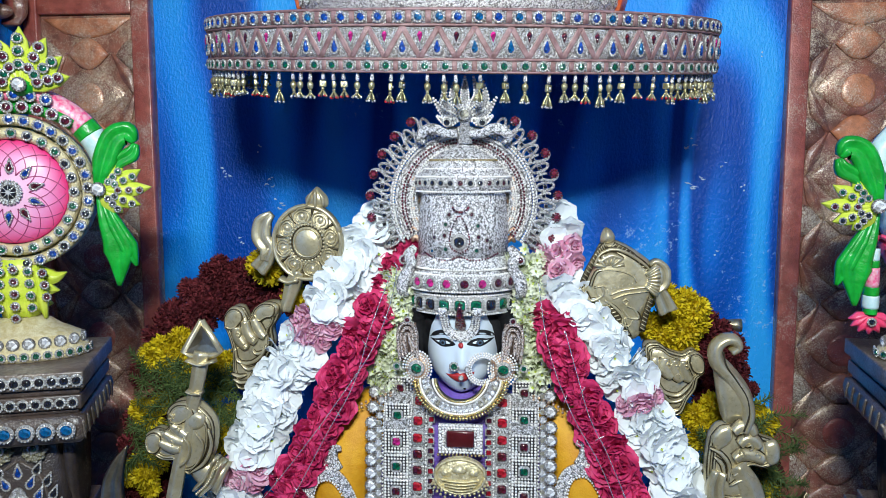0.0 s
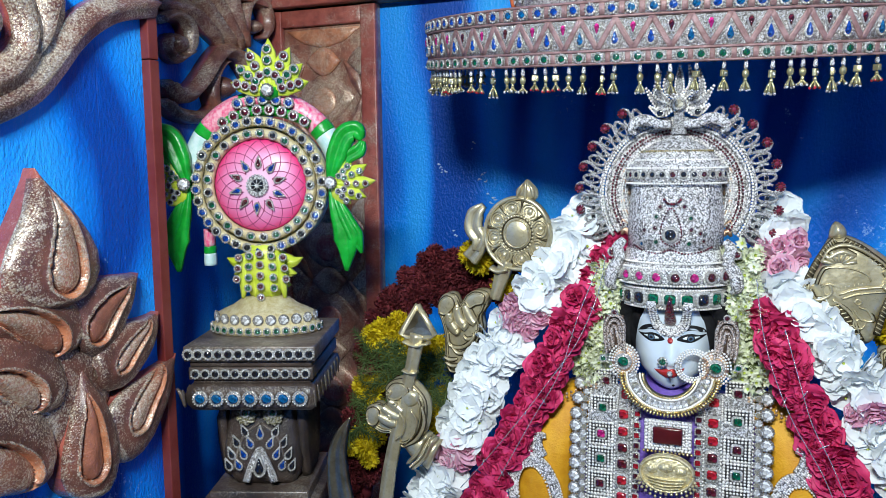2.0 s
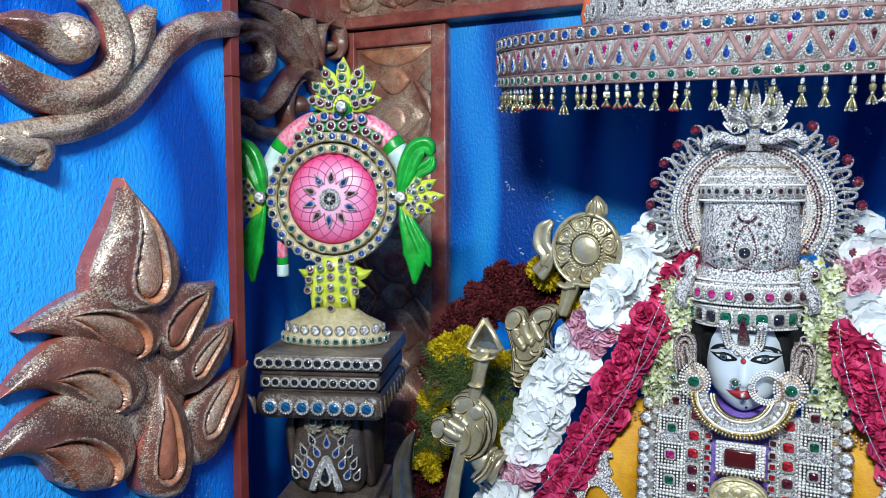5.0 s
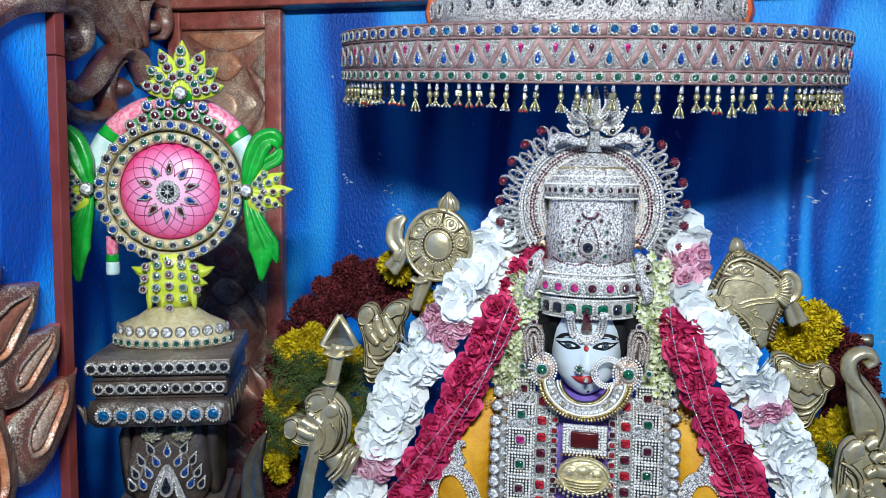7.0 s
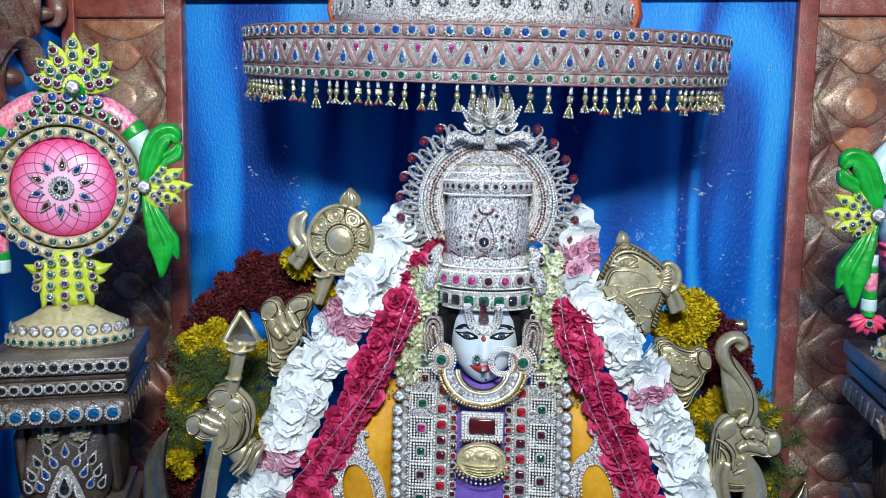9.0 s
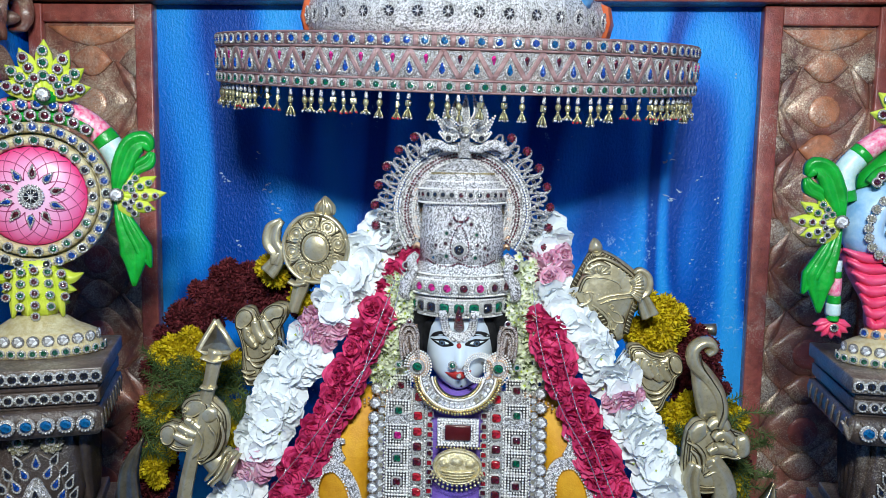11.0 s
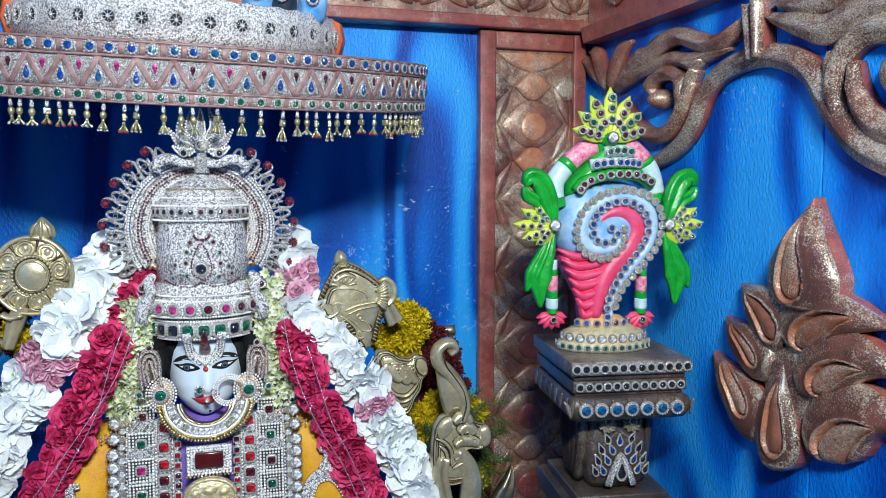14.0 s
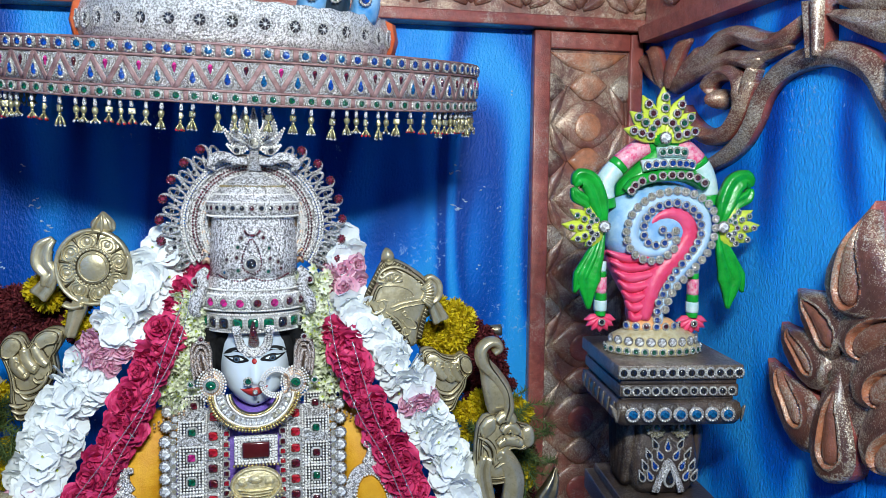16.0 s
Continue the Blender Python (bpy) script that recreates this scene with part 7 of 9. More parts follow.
def shoulder_trim(q):
    """Beaded edging of the sleeve and an arm clasp."""
    ob = thing("sleeve_trim", (SX, SY, SZ), "silver and gold beaded sleeve trim with a scrolled clasp", "trim", "sleeve trims")
    bm = bmesh.new()
    for o in (0.0, 0.006):
        beads_along(bm, [(q * 0.12, -0.045, -0.095 + o), (q * 0.16, -0.058, -0.108 + o), (q * 0.195, -0.05, -0.13 + o), (q * 0.222, -0.03, -0.155 + o)], 0.0026, 0.0054)
    part("bead_strip", bm, M_GOLDROSE, ob)
    # a stone-packed arch round the elbow with a curled finial over it
    e = 0.0 if q < 0 else 0.022
    F = lambda u, v, h: (q * u - (0.012 if q < 0 else 0.0), -0.070 - h, v)
    arch = [(0.168, -0.300 + e), (0.166, -0.262 + e), (0.178, -0.232 + e), (0.204, -0.224 + e), (0.224, -0.238 + e), (0.240, -0.270 + e), (0.250, -0.320 + e)]
    if q < 0:
        arch = [(0.412 - u, v) for u, v in arch]
    bm = bmesh.new()
    stroke(bm, F, arch, [0.008, 0.010, 0.011, 0.011, 0.010, 0.009, 0.007], 0.006, "flat", 6)
    part("clasp_plate", bm, M_SILVER, ob, "silver stone brocade arch")
    for k, o in ((0.0105, 0.0019), (-0.0105, 0.0019)):
        path = smooth_path(arch, 5)
        side = []
        for a, b in zip(path, path[1:]):
            d = (b - a) / np.linalg.norm(b - a)
            side.append(F(a[0] - d[1] * k, a[1] + d[0] * k, 0.007))
        bm = bmesh.new()
        beads_along(bm, side, o, 2.15 * o, 0, 2)
        part("clasp_beading", bm, M_BEAD, ob)
    bm = bmesh.new()
    stroke(bm, F, [(0.196, -0.218 + e), (0.206, -0.200 + e), (0.202, -0.182 + e), (0.188, -0.180 + e)], [0.012, 0.013, 0.010, 0.004], 0.007, "round", 6)
    part("finial", bm, M_SILVER, ob, "curled silver stone finial")
    bm = bmesh.new()
    beads_along(bm, [F(u, v, 0.007) for u, v in ((0.208, -0.218 + e), (0.219, -0.199 + e), (0.212, -0.176 + e), (0.188, -0.174 + e))], 0.0019, 0.0042)
    part("finial_beading", bm, M_BEAD, ob)


shoulder_trim(-1)
shoulder_trim(1)

# ---- flowers and garlands ----
def petal(bm, m, length, width, cup, curl, ruffle, seed, nu=5, nv=4, mi=0, tip=0.35):
    """One thin petal growing along +z of m, opening towards -y."""
    rows = []
    for i in range(nu + 1):
        s = i / nu
        w = width * (math.sin(math.pi * min(1, s * 0.82 + 0.10)) ** 0.7) * (1 if s < 0.8 else 1 - tip * (s - 0.8) / 0.2)
        row = []
        for j in range(nv + 1):
            t = 2 * j / nv - 1
            x = w * t
            z = length * s * (1 - 0.10 * t * t * s)
            y = -cup * length * (t * t) * 0.5 * math.sin(math.pi * s * 0.9) + curl * length * s * s
            y += ruffle * length * s * (abs(t) ** 1.5) * math.sin(5.0 * s + seed * 2.1 + 3.0 * t) + ruffle * 0.35 * length * s * math.sin(9 * t + seed)
            row.append(m @ Vector((x, y, z)))
        rows.append(row)
    grid_skin(bm, rows, False, False, mi)


def whorl(bm, n, tilt, length, width, cup, curl, ruffle, off=0.0, mi=0, base=(0, 0, 0), jit=0.15, nu=5, nv=4, tip=0.35):
    """n petals round the -y axis; tilt 0 lies flat, 90 stands up towards -y."""
    for i in range(n):
        a = 2 * math.pi * i / n + off + random.uniform(-jit, jit)
        t = radians(tilt + random.uniform(-9, 9))
        m = Matrix.Translation(base) @ Matrix.Rotation(a, 4, "Y") @ Matrix.Rotation(t, 4, "X")
        k = random.uniform(0.88, 1.1)
        petal(bm, m, length * k, width * k, cup, curl, ruffle, random.uniform(0, 6), nu, nv, mi, tip)


def flower_paint(name, col, light, trans=0.25, rough=0.55, vein=0.2):
    m, nt, b = principled(name)
    a = noise_tex(nt, coords(nt), 70, 3, 0.6)
    g = nt.nodes.new("ShaderNodeNewGeometry")
    oi = nt.nodes.new("ShaderNodeObjectInfo")
    f = calc(nt, "ADD", calc(nt, "MULTIPLY", a, 0.5), calc(nt, "MULTIPLY", g.outputs["Random Per Island"], 0.4))
    f = calc(nt, "ADD", f, calc(nt, "MULTIPLY", oi.outputs["Random"], 0.15))
    c = ramp(nt, f, [(0.28, col), (0.72, light)])
    nt.links.new(c, b.inputs["Base Color"])
    b.inputs["Roughness"].default_value = rough
    b.inputs["Specular IOR Level"].default_value = 0.3
    b.inputs["Subsurface Weight"].default_value = 0.0
    bump(nt, b, noise_tex(nt, coords(nt), 320, 2, 0.6), vein, 0.002)
    # thin petals let some light through
    tr = nt.nodes.new("ShaderNodeBsdfTranslucent")
    nt.links.new(c, tr.inputs["Color"])
    ms = nt.nodes.new("ShaderNodeMixShader")
    ms.inputs[0].default_value = trans
    nt.links.new(b.outputs[0], ms.inputs[1])
    nt.links.new(tr.outputs[0], ms.inputs[2])
    nt.links.new(ms.outputs[0], nt.nodes["Material Output"].inputs["Surface"])
    return m


M_WHITEF = flower_paint("white_petal", (0.82, 0.86, 0.865), (0.94, 0.965, 0.97), trans=0.30, vein=0.06)
M_PINKF = flower_paint("pale_pink_petal", (0.72, 0.28, 0.44), (0.90, 0.68, 0.76), trans=0.3)
M_ROSEF = flower_paint("magenta_rose_petal", (0.44, 0.012, 0.078), (0.76, 0.065, 0.20), trans=0.16)
M_MAROONF = flower_paint("maroon_cockscomb", (0.060, 0.008, 0.011), (0.20, 0.028, 0.034), rough=0.75)
M_YELLOWF = flower_paint("yellow_chrysanthemum", (0.50, 0.34, 0.004), (0.80, 0.64, 0.02))
M_PALEF = flower_paint("pale_green_white_petal", (0.62, 0.67, 0.40), (0.93, 0.94, 0.80))
M_LEAFC = flower_paint("dark_green_stem_core", (0.05, 0.07, 0.02), (0.12, 0.15, 0.05))
M_FERN = flower_paint("green_fern", (0.035, 0.075, 0.018), (0.15, 0.21, 0.065), rough=0.5)
M_HEART = paint("yellow_green_flower_heart", (0.42, 0.50, 0.06), 0.6)
M_THREAD = paint("silver_tinsel_thread", (0.6, 0.6, 0.62), 0.25, 0.2, 200, (0.9, 0.9, 0.92), 0.8, 0.4, 500)


def white_flower(k):
    """A ruffled double bloom: crumpled petals in three whorls round a small green heart."""
    bm = bmesh.new()
    whorl(bm, 6, 2, 0.037, 0.0215, 0.10, -0.02, 0.085, k, 0, (0, 0.006, 0), 0.22, 8, 8, 0.12)
    whorl(bm, 5, 18, 0.032, 0.0205, 0.14, -0.06, 0.09, k + 0.6, 0, (0, 0.002, 0), 0.25, 8, 8, 0.12)
    if k % 2:
        whorl(bm, 3, 36, 0.024, 0.0165, 0.22, -0.12, 0.10, k + 1.1, 0, (0, -0.001, 0), 0.3, 7, 7, 0.12)
    if k % 3 == 0:
        whorl(bm, 5, 55, 0.0055, 0.0024, 0.4, 0.1, 0.1, 0, 1, (0, -0.003, 0), 0.2, 2, 2)
    return bm


def rose_flower(k):
    """A full rose: broad outer petals that roll back, closing towards the heart."""
    bm = bmesh.new()
    whorl(bm, 6, 8, 0.034, 0.0230, 0.30, 0.10, 0.16, k, 0, (0, 0.010, 0), 0.2, 7, 6, 0.15)
    whorl(bm, 6, 30, 0.029, 0.0200, 0.50, 0.06, 0.16, k + 0.5, 0, (0, 0.006, 0), 0.2, 7, 6, 0.15)
    whorl(bm, 5, 50, 0.0245, 0.0170, 0.70, 0.02, 0.15, k + 0.9, 0, (0, 0.003, 0), 0.2, 6, 6, 0.15)
    whorl(bm, 4, 68, 0.0205, 0.0125, 1.0, -0.06, 0.08, k + 1.4, 0, (0, 0.001, 0), 0.2, 6, 5, 0.15)
    whorl(bm, 3, 80, 0.0185, 0.0085, 1.2, -0.10, 0.06, k + 1.9, 0, (0, 0.0, 0), 0.2, 5, 4, 0.15)
    return bm


def clump(n, r, length, width, ruffle, flat=1.0, nu=3, nv=2, cup=0.3, tip=0.6):
    """A rounded head of many small petals."""
    bm = bmesh.new()
    for i in range(n):
        z = 1 - (i + 0.5) / n * 1.45
        a = i * 2.39996
        q = math.sqrt(max(0, 1 - z * z))
        d = Vector((q * math.cos(a), -z * flat, q * math.sin(a)))
        m = Vector((0, 0, 1)).rotation_difference(d + Vector([random.uniform(-0.25, 0.25) for _ in range(3)])).to_matrix().to_4x4()
        m = Matrix.Translation(d * r * random.uniform(0.5, 0.85)) @ m @ Matrix.Rotation(random.uniform(0, 6.3), 4, "Z")
        petal(bm, m, length * random.uniform(0.75, 1.2), width, cup, random.uniform(-0.3, 0.3), ruffle, random.uniform(0, 6), nu, nv, 0, tip)
    ball(bm, (0, 0.2 * r, 0), r * 0.72, 10, 8)
    return bm


def small_florets(k):
    bm = bmesh.new()
    for i in range(9):
        p = Vector((random.uniform(-0.018, 0.018), random.uniform(-0.006, 0.006), random.uniform(-0.016, 0.016)))
        sub = bmesh.new()
        whorl(sub, 7, random.uniform(10, 45), 0.0125, 0.0030, 0.3, -0.05, 0.08, k, 0, (0, 0, 0), 0.2, 3, 2, 0.9)
        whorl(sub, 4, 60, 0.005, 0.002, 0.3, 0, 0.1, k, 1, (0, -0.001, 0), 0.2, 2, 2)
        rot = Euler((random.uniform(-0.7, 0.7), random.uniform(0, 6), random.uniform(-0.7, 0.7))).to_matrix().to_4x4()
        bmesh.ops.transform(sub, matrix=Matrix.Translation(p) @ rot, verts=sub.verts)
        tmp = bpy.data.meshes.new("tmp")
        sub.to_mesh(tmp)
        sub.free()
        bm.from_mesh(tmp)
        bpy.data.meshes.remove(tmp)
    return bm


def fern_frond(k):
    bm = bmesh.new()
    L = 0.062
    tube(bm, [(0, 0, 0), (0.002, -0.006, L * 0.5), (0.006, -0.012, L)], [0.0012, 0.001, 0.0005], 4, 4)
    for i in range(46):
        s = (i + 1) / 47
        a = i * 2.4
        o = Vector((0.004 * s, -0.012 * s, L * s))
        l = 0.020 * (1 - 0.55 * s)
        d = Vector((math.cos(a), math.sin(a), 0.55)) * l
        tube(bm, [o, o + d * 0.55 + Vector((0, 0, 0.002)), o + d], [0.0008, 0.0007, 0.0003], 3, 1)
    return bm


def no_merge(name, bm, mats):
    """Petals stay separate leaves, so their normals are kept as built."""
    for f in bm.faces:
        f.smooth = True
    me = bpy.data.meshes.new(name)
    bm.to_mesh(me)
    bm.free()
    for m in mats if isinstance(mats, (list, tuple)) else [mats]:
        me.materials.append(m)
    return me


WHITE = [no_merge("white_flower", white_flower(k), [M_WHITEF, M_HEART]) for k in range(5)]
PINKS = [no_merge("pink_flower", rose_flower(k), [M_PINKF]) for k in range(2)]
ROSES = [no_merge("rose", rose_flower(k), [M_ROSEF]) for k in range(5)]
FLORETS = [no_merge("floret_sprig", small_florets(k), [M_PALEF, M_HEART]) for k in range(4)]
MUMS = [no_merge("chrysanthemum", clump(300, 0.027, 0.0115, 0.0026, 0.22, 0.85, 2, 2), M_YELLOWF) for k in range(2)]
COMBS = [no_merge("cockscomb", clump(230, 0.027, 0.013, 0.0024, 0.30, 0.7, 2, 2), M_MAROONF) for k in range(3)]
FRONDS = [no_merge("fern_frond", fern_frond(k), M_FERN) for k in range(3)]


def place(parent, name, meshes, p, size=1.0, tilt=0.5, lean=(0, 0)):
    e = Euler((random.uniform(-tilt, tilt) + lean[0], random.uniform(0, 6.28), random.uniform(-tilt, tilt) + lean[1]), "YXZ")
    ob = part(name, random.choice(meshes), None, parent, at=Matrix.Translation(p) @ e.to_matrix().to_4x4() @ Matrix.Diagonal((size, size, size, 1)))
    return ob


def strand(name, label, path, y, depth, kinds, half, step, across, size, core, tilt=0.5):
    """A garland: flowers packed round a hidden core along a path of (x, z)."""
    ob = thing(name, (0, 0, 0), label, "garland", "flower garlands")
    pts = smooth_path(path, 12)
    bm = bmesh.new()
    tube(bm, [(p[0], y(k / (len(path) - 1)) + depth * 0.6, p[1]) for k, p in enumerate(path)], [half * (0.3 if core is M_LEAFC else 0.4 if core is M_WHITEF else 0.62)] * 2, 10, 4)
    part("core", bm, core, ob)
    acc, last, n = step, pts[0], len(pts)
    for i, p in enumerate(pts):
        acc += float(np.linalg.norm(p - last))
        last = p
        if acc < step:
            continue
        acc = 0.0
        d = pts[min(i + 1, n - 1)] - pts[max(i - 1, 0)]
        d = d / np.linalg.norm(d)
        nrm = np.array((-d[1], d[0]))
        yy = y(i / (n - 1))
        for k in range(across):
            o = (k - (across - 1) / 2) / max(1, (across - 1) / 2) if across > 1 else 0.0
            q = p + nrm * half * o * 0.72 + d * random.uniform(-0.3, 0.3) * step
            nm, meshes, sz = kinds(i / (n - 1), o)
            place(ob, nm, meshes, (q[0], yy + depth * (0.15 + 0.6 * o * o) + random.uniform(-0.006, 0.006), q[1]), sz * random.uniform(0.88, 1.12), tilt, (0, 0.5 * o * (1 if nrm[0] > 0 else -1)))
    return ob


def kinds_white(spots):
    def pick(t, o):
        for s in spots:
            if abs(t - s) < 0.038:
                return ("pink_flower", PINKS, 0.74)
        return ("white_flower", WHITE, 0.80)
    return pick


YF = lambda t: 1.10 - 0.02 * t + 0.085 * max(0.0, 1 - t / 0.28)
KR = lambda t, o: ("rose", ROSES, 0.92)
KP = lambda t, o: ("floret_sprig", FLORETS, 1.02)
strand("white_garland", "garland of ruffled white flowers with pale pink ones", [(-0.074, 1.563), (-0.109, 1.508), (-0.142, 1.448), (-0.186, 1.381), (-0.225, 1.324), (-0.256, 1.260), (-0.281, 1.201), (-0.308, 1.136), (-0.336, 1.075), (-0.366, 1.013)], YF, 0.03, kinds_white((0.33, 0.78)), 0.034, 0.025, 3, 1, M_WHITEF, 0.7)
strand("rose_garland", "garland of packed magenta roses", [(-0.040, 1.502), (-0.066, 1.444), (-0.092, 1.388), (-0.118, 1.331), (-0.143, 1.273), (-0.173, 1.215), (-0.203, 1.155), (-0.236, 1.090), (-0.267, 1.028)], YF, 0.03, KR, 0.032, 0.031, 2, 1, M_ROSEF)
strand("white_garland", "garland of ruffled white flowers with pale pink ones", [(0.206, 1.560), (0.224, 1.512), (0.226, 1.458), (0.258, 1.409), (0.302, 1.359), (0.343, 1.301), (0.367, 1.241), (0.395, 1.182), (0.428, 1.122), (0.456, 1.061)], lambda t: YF(t) + 0.026 * max(0.0, 1 - abs(t - 0.3) / 0.3), 0.03, kinds_white((0.135, 0.60)), 0.034, 0.025, 3, 1, M_WHITEF, 0.7)
strand("rose_garland", "garland of packed magenta roses", [(0.192, 1.471), (0.206, 1.417), (0.227, 1.358), (0.252, 1.298), (0.278, 1.243), (0.306, 1.183), (0.336, 1.123), (0.363, 1.062)], YF, 0.03, KR, 0.030, 0.031, 2, 1, M_ROSEF)
strand("pale_garland", "garland of small pale green and white florets", [(-0.035, 1.462), (-0.049, 1.414), (-0.065, 1.365), (-0.075, 1.317), (-0.058, 1.278)], lambda t: 1.135, 0.02, KP, 0.033, 0.016, 4, 1, M_LEAFC, 0.4)
strand("pale_garland", "garland of small pale green and white florets", [(0.163, 1.492), (0.176, 1.436), (0.183, 1.380), (0.186, 1.332), (0.193, 1.283)], lambda t: 1.135, 0.02, KP, 0.031, 0.016, 4, 1, M_LEAFC, 0.4)


def threads(paths, parent_name, label):
    ob = thing(parent_name, (0, 0, 0), label, "thread", "tinsel threads")
    for path in paths:
        bm = bmesh.new()
        tube(bm, [(p[0] + random.uniform(-0.002, 0.002), 1.052 - 0.015 * k / len(path), p[1]) for k, p in enumerate(path)], [0.0007, 0.0007], 5, 6)
        for k, p in enumerate(smooth_path(path, 7)):
            if k % 9 == 0:
                a = random.uniform(0, 3)
                c = Vector((p[0], 1.05 - 0.015 * k / (7 * len(path)), p[1]))
                d = Vector((math.cos(a), 0, math.sin(a))) * random.uniform(0.004, 0.009)
                tube(bm, [c - d, c, c + d], [0.0003, 0.0011, 0.0003], 4, 1)
        part("thread", bm, M_THREAD, ob)


threads([[(-0.032, 1.500), (-0.043, 1.438), (-0.071, 1.365), (-0.117, 1.300), (-0.164, 1.229), (-0.222, 1.156), (-0.271, 1.097)], [(-0.043, 1.483), (-0.075, 1.402), (-0.103, 1.310), (-0.146, 1.225), (-0.204, 1.119)]], "tinsel_thread", "silver tinsel threads laid over the rose garland")
threads([[(0.189, 1.468), (0.198, 1.398), (0.216, 1.336), (0.243, 1.265), (0.284, 1.194), (0.316, 1.121)], [(0.228, 1.399), (0.251, 1.328), (0.269, 1.266), (0.296, 1.212), (0.324, 1.140), (0.342, 1.095)]], "tinsel_thread", "silver tinsel threads laid over the rose garland")


def shoulder_garland(path, y, mums, ferns, label, q):
    ob = thing("shoulder_garland", (0, 0, 0), label, "garland", "shoulder garlands")
    bm = bmesh.new()
    tube(bm, [(p[0], y + 0.055, p[1]) for p in path], [0.022] * 2, 10, 5)
    part("core", bm, M_MAROONF, ob)
    pts = smooth_path(path, 12)
    acc, last = 1.0, pts[0]
    for i, p in enumerate(pts):
        acc += float(np.linalg.norm(p - last))
        last = p
        if acc > 0.027:
            acc = 0
            for k in range(7):
                place(ob, "cockscomb", COMBS, (p[0] + random.uniform(-0.040, 0.040), y + 0.022 + random.uniform(-0.004, 0.016), p[1] + random.uniform(-0.040, 0.040)), random.uniform(0.62, 0.85), 0.7)
    for cx, cz, n, r in mums:
        for k in range(n):
            a = 2.4 * k
            rr = r * math.sqrt(k / max(1, n - 1)) if n > 1 else 0
            place(ob, "chrysanthemum", MUMS, (cx + rr * math.cos(a), y - 0.02 + 0.4 * rr, cz + rr * math.sin(a)), random.uniform(0.8, 1.0), 0.6)
    for cx, cz in ferns:
        for k in range(8):
            e = Euler((random.uniform(-0.3, 0.9), random.uniform(0, 6.28), random.uniform(-0.5, 0.5)), "XYZ")
            part("fern_frond", random.choice(FRONDS), None, ob, at=Matrix.Translation((cx + random.uniform(-0.03, 0.03), y - 0.028, cz + random.uniform(-0.03, 0.03))) @ Matrix.Rotation(random.uniform(0, 6.28), 4, "Y") @ Matrix.Rotation(random.uniform(0.1, 0.5), 4, "X"))
    return ob


ML = [(-0.479, 1.310), (-0.452, 1.294), (-0.394, 1.274), (-0.378, 1.259), (-0.287, 1.465), (-0.522, 1.190), (-0.507, 1.163), (-0.381, 1.172), (-0.533, 1.079), (-0.365, 1.157), (-0.226, 1.409)]
MR = [(0.417, 1.419), (0.438, 1.375), (0.400, 1.364), (0.477, 1.207), (0.577, 1.213), (0.586, 1.106), (0.493, 1.164), (0.455, 1.410)]
shoulder_garland([(-0.274, 1.420), (-0.326, 1.441), (-0.386, 1.419), (-0.441, 1.381), (-0.481, 1.337), (-0.506, 1.277), (-0.526, 1.199), (-0.552, 1.110), (-0.574, 1.019), (-0.583, 0.938)], 1.225,
                 [(*ML[0], 5, 0.036), (*ML[1], 3, 0.03), (*ML[2], 5, 0.034), (*ML[4], 2, 0.02), (*ML[5], 4, 0.032), (*ML[7], 5, 0.036), (*ML[8], 5, 0.036), (*ML[10], 2, 0.02)],
                 [(-0.493, 1.261), (-0.479, 1.219), (-0.446, 1.247), (-0.371, 1.233), (-0.350, 1.249), (-0.388, 1.206), (-0.520, 1.137)], "maroon cockscomb garland with yellow chrysanthemums and green fern", -1)
shoulder_garland([(0.428, 1.345), (0.472, 1.352), (0.502, 1.322), (0.520, 1.271), (0.530, 1.210), (0.562, 1.149), (0.575, 1.065), (0.583, 0.992)], 1.225,
                 [(*MR[0], 3, 0.026), (*MR[1], 5, 0.045), (*MR[2], 3, 0.03), (*MR[3], 4, 0.034), (*MR[4], 2, 0.022), (*MR[5], 3, 0.03), (*MR[7], 3, 0.026)],
                 [(0.556, 1.215), (0.560, 1.175), (0.560, 1.135), (0.488, 1.161), (0.503, 1.142), (0.565, 1.105), (0.545, 1.190)], "maroon cockscomb garland with yellow chrysanthemums and green fern", 1)

# ---- brass attributes ----
# dark brown for strips that paint crevice shade beside the brass lines
M_CREVICE = paint("brown_crevice_shade", (0.055, 0.042, 0.022), 0.45, 0.4, 60, (0.12, 0.095, 0.05), 0.7, 0.3, 200)
M_BRASSD = paint("greyed_brass", (0.24, 0.19, 0.11), 0.32, 0.3, 30, (0.48, 0.42, 0.30), 0.9, 0.15, 110)
def brass_thing(name, label):
    return thing(name, (0, 0, 0), label, "brass ornament", "brass ornaments")


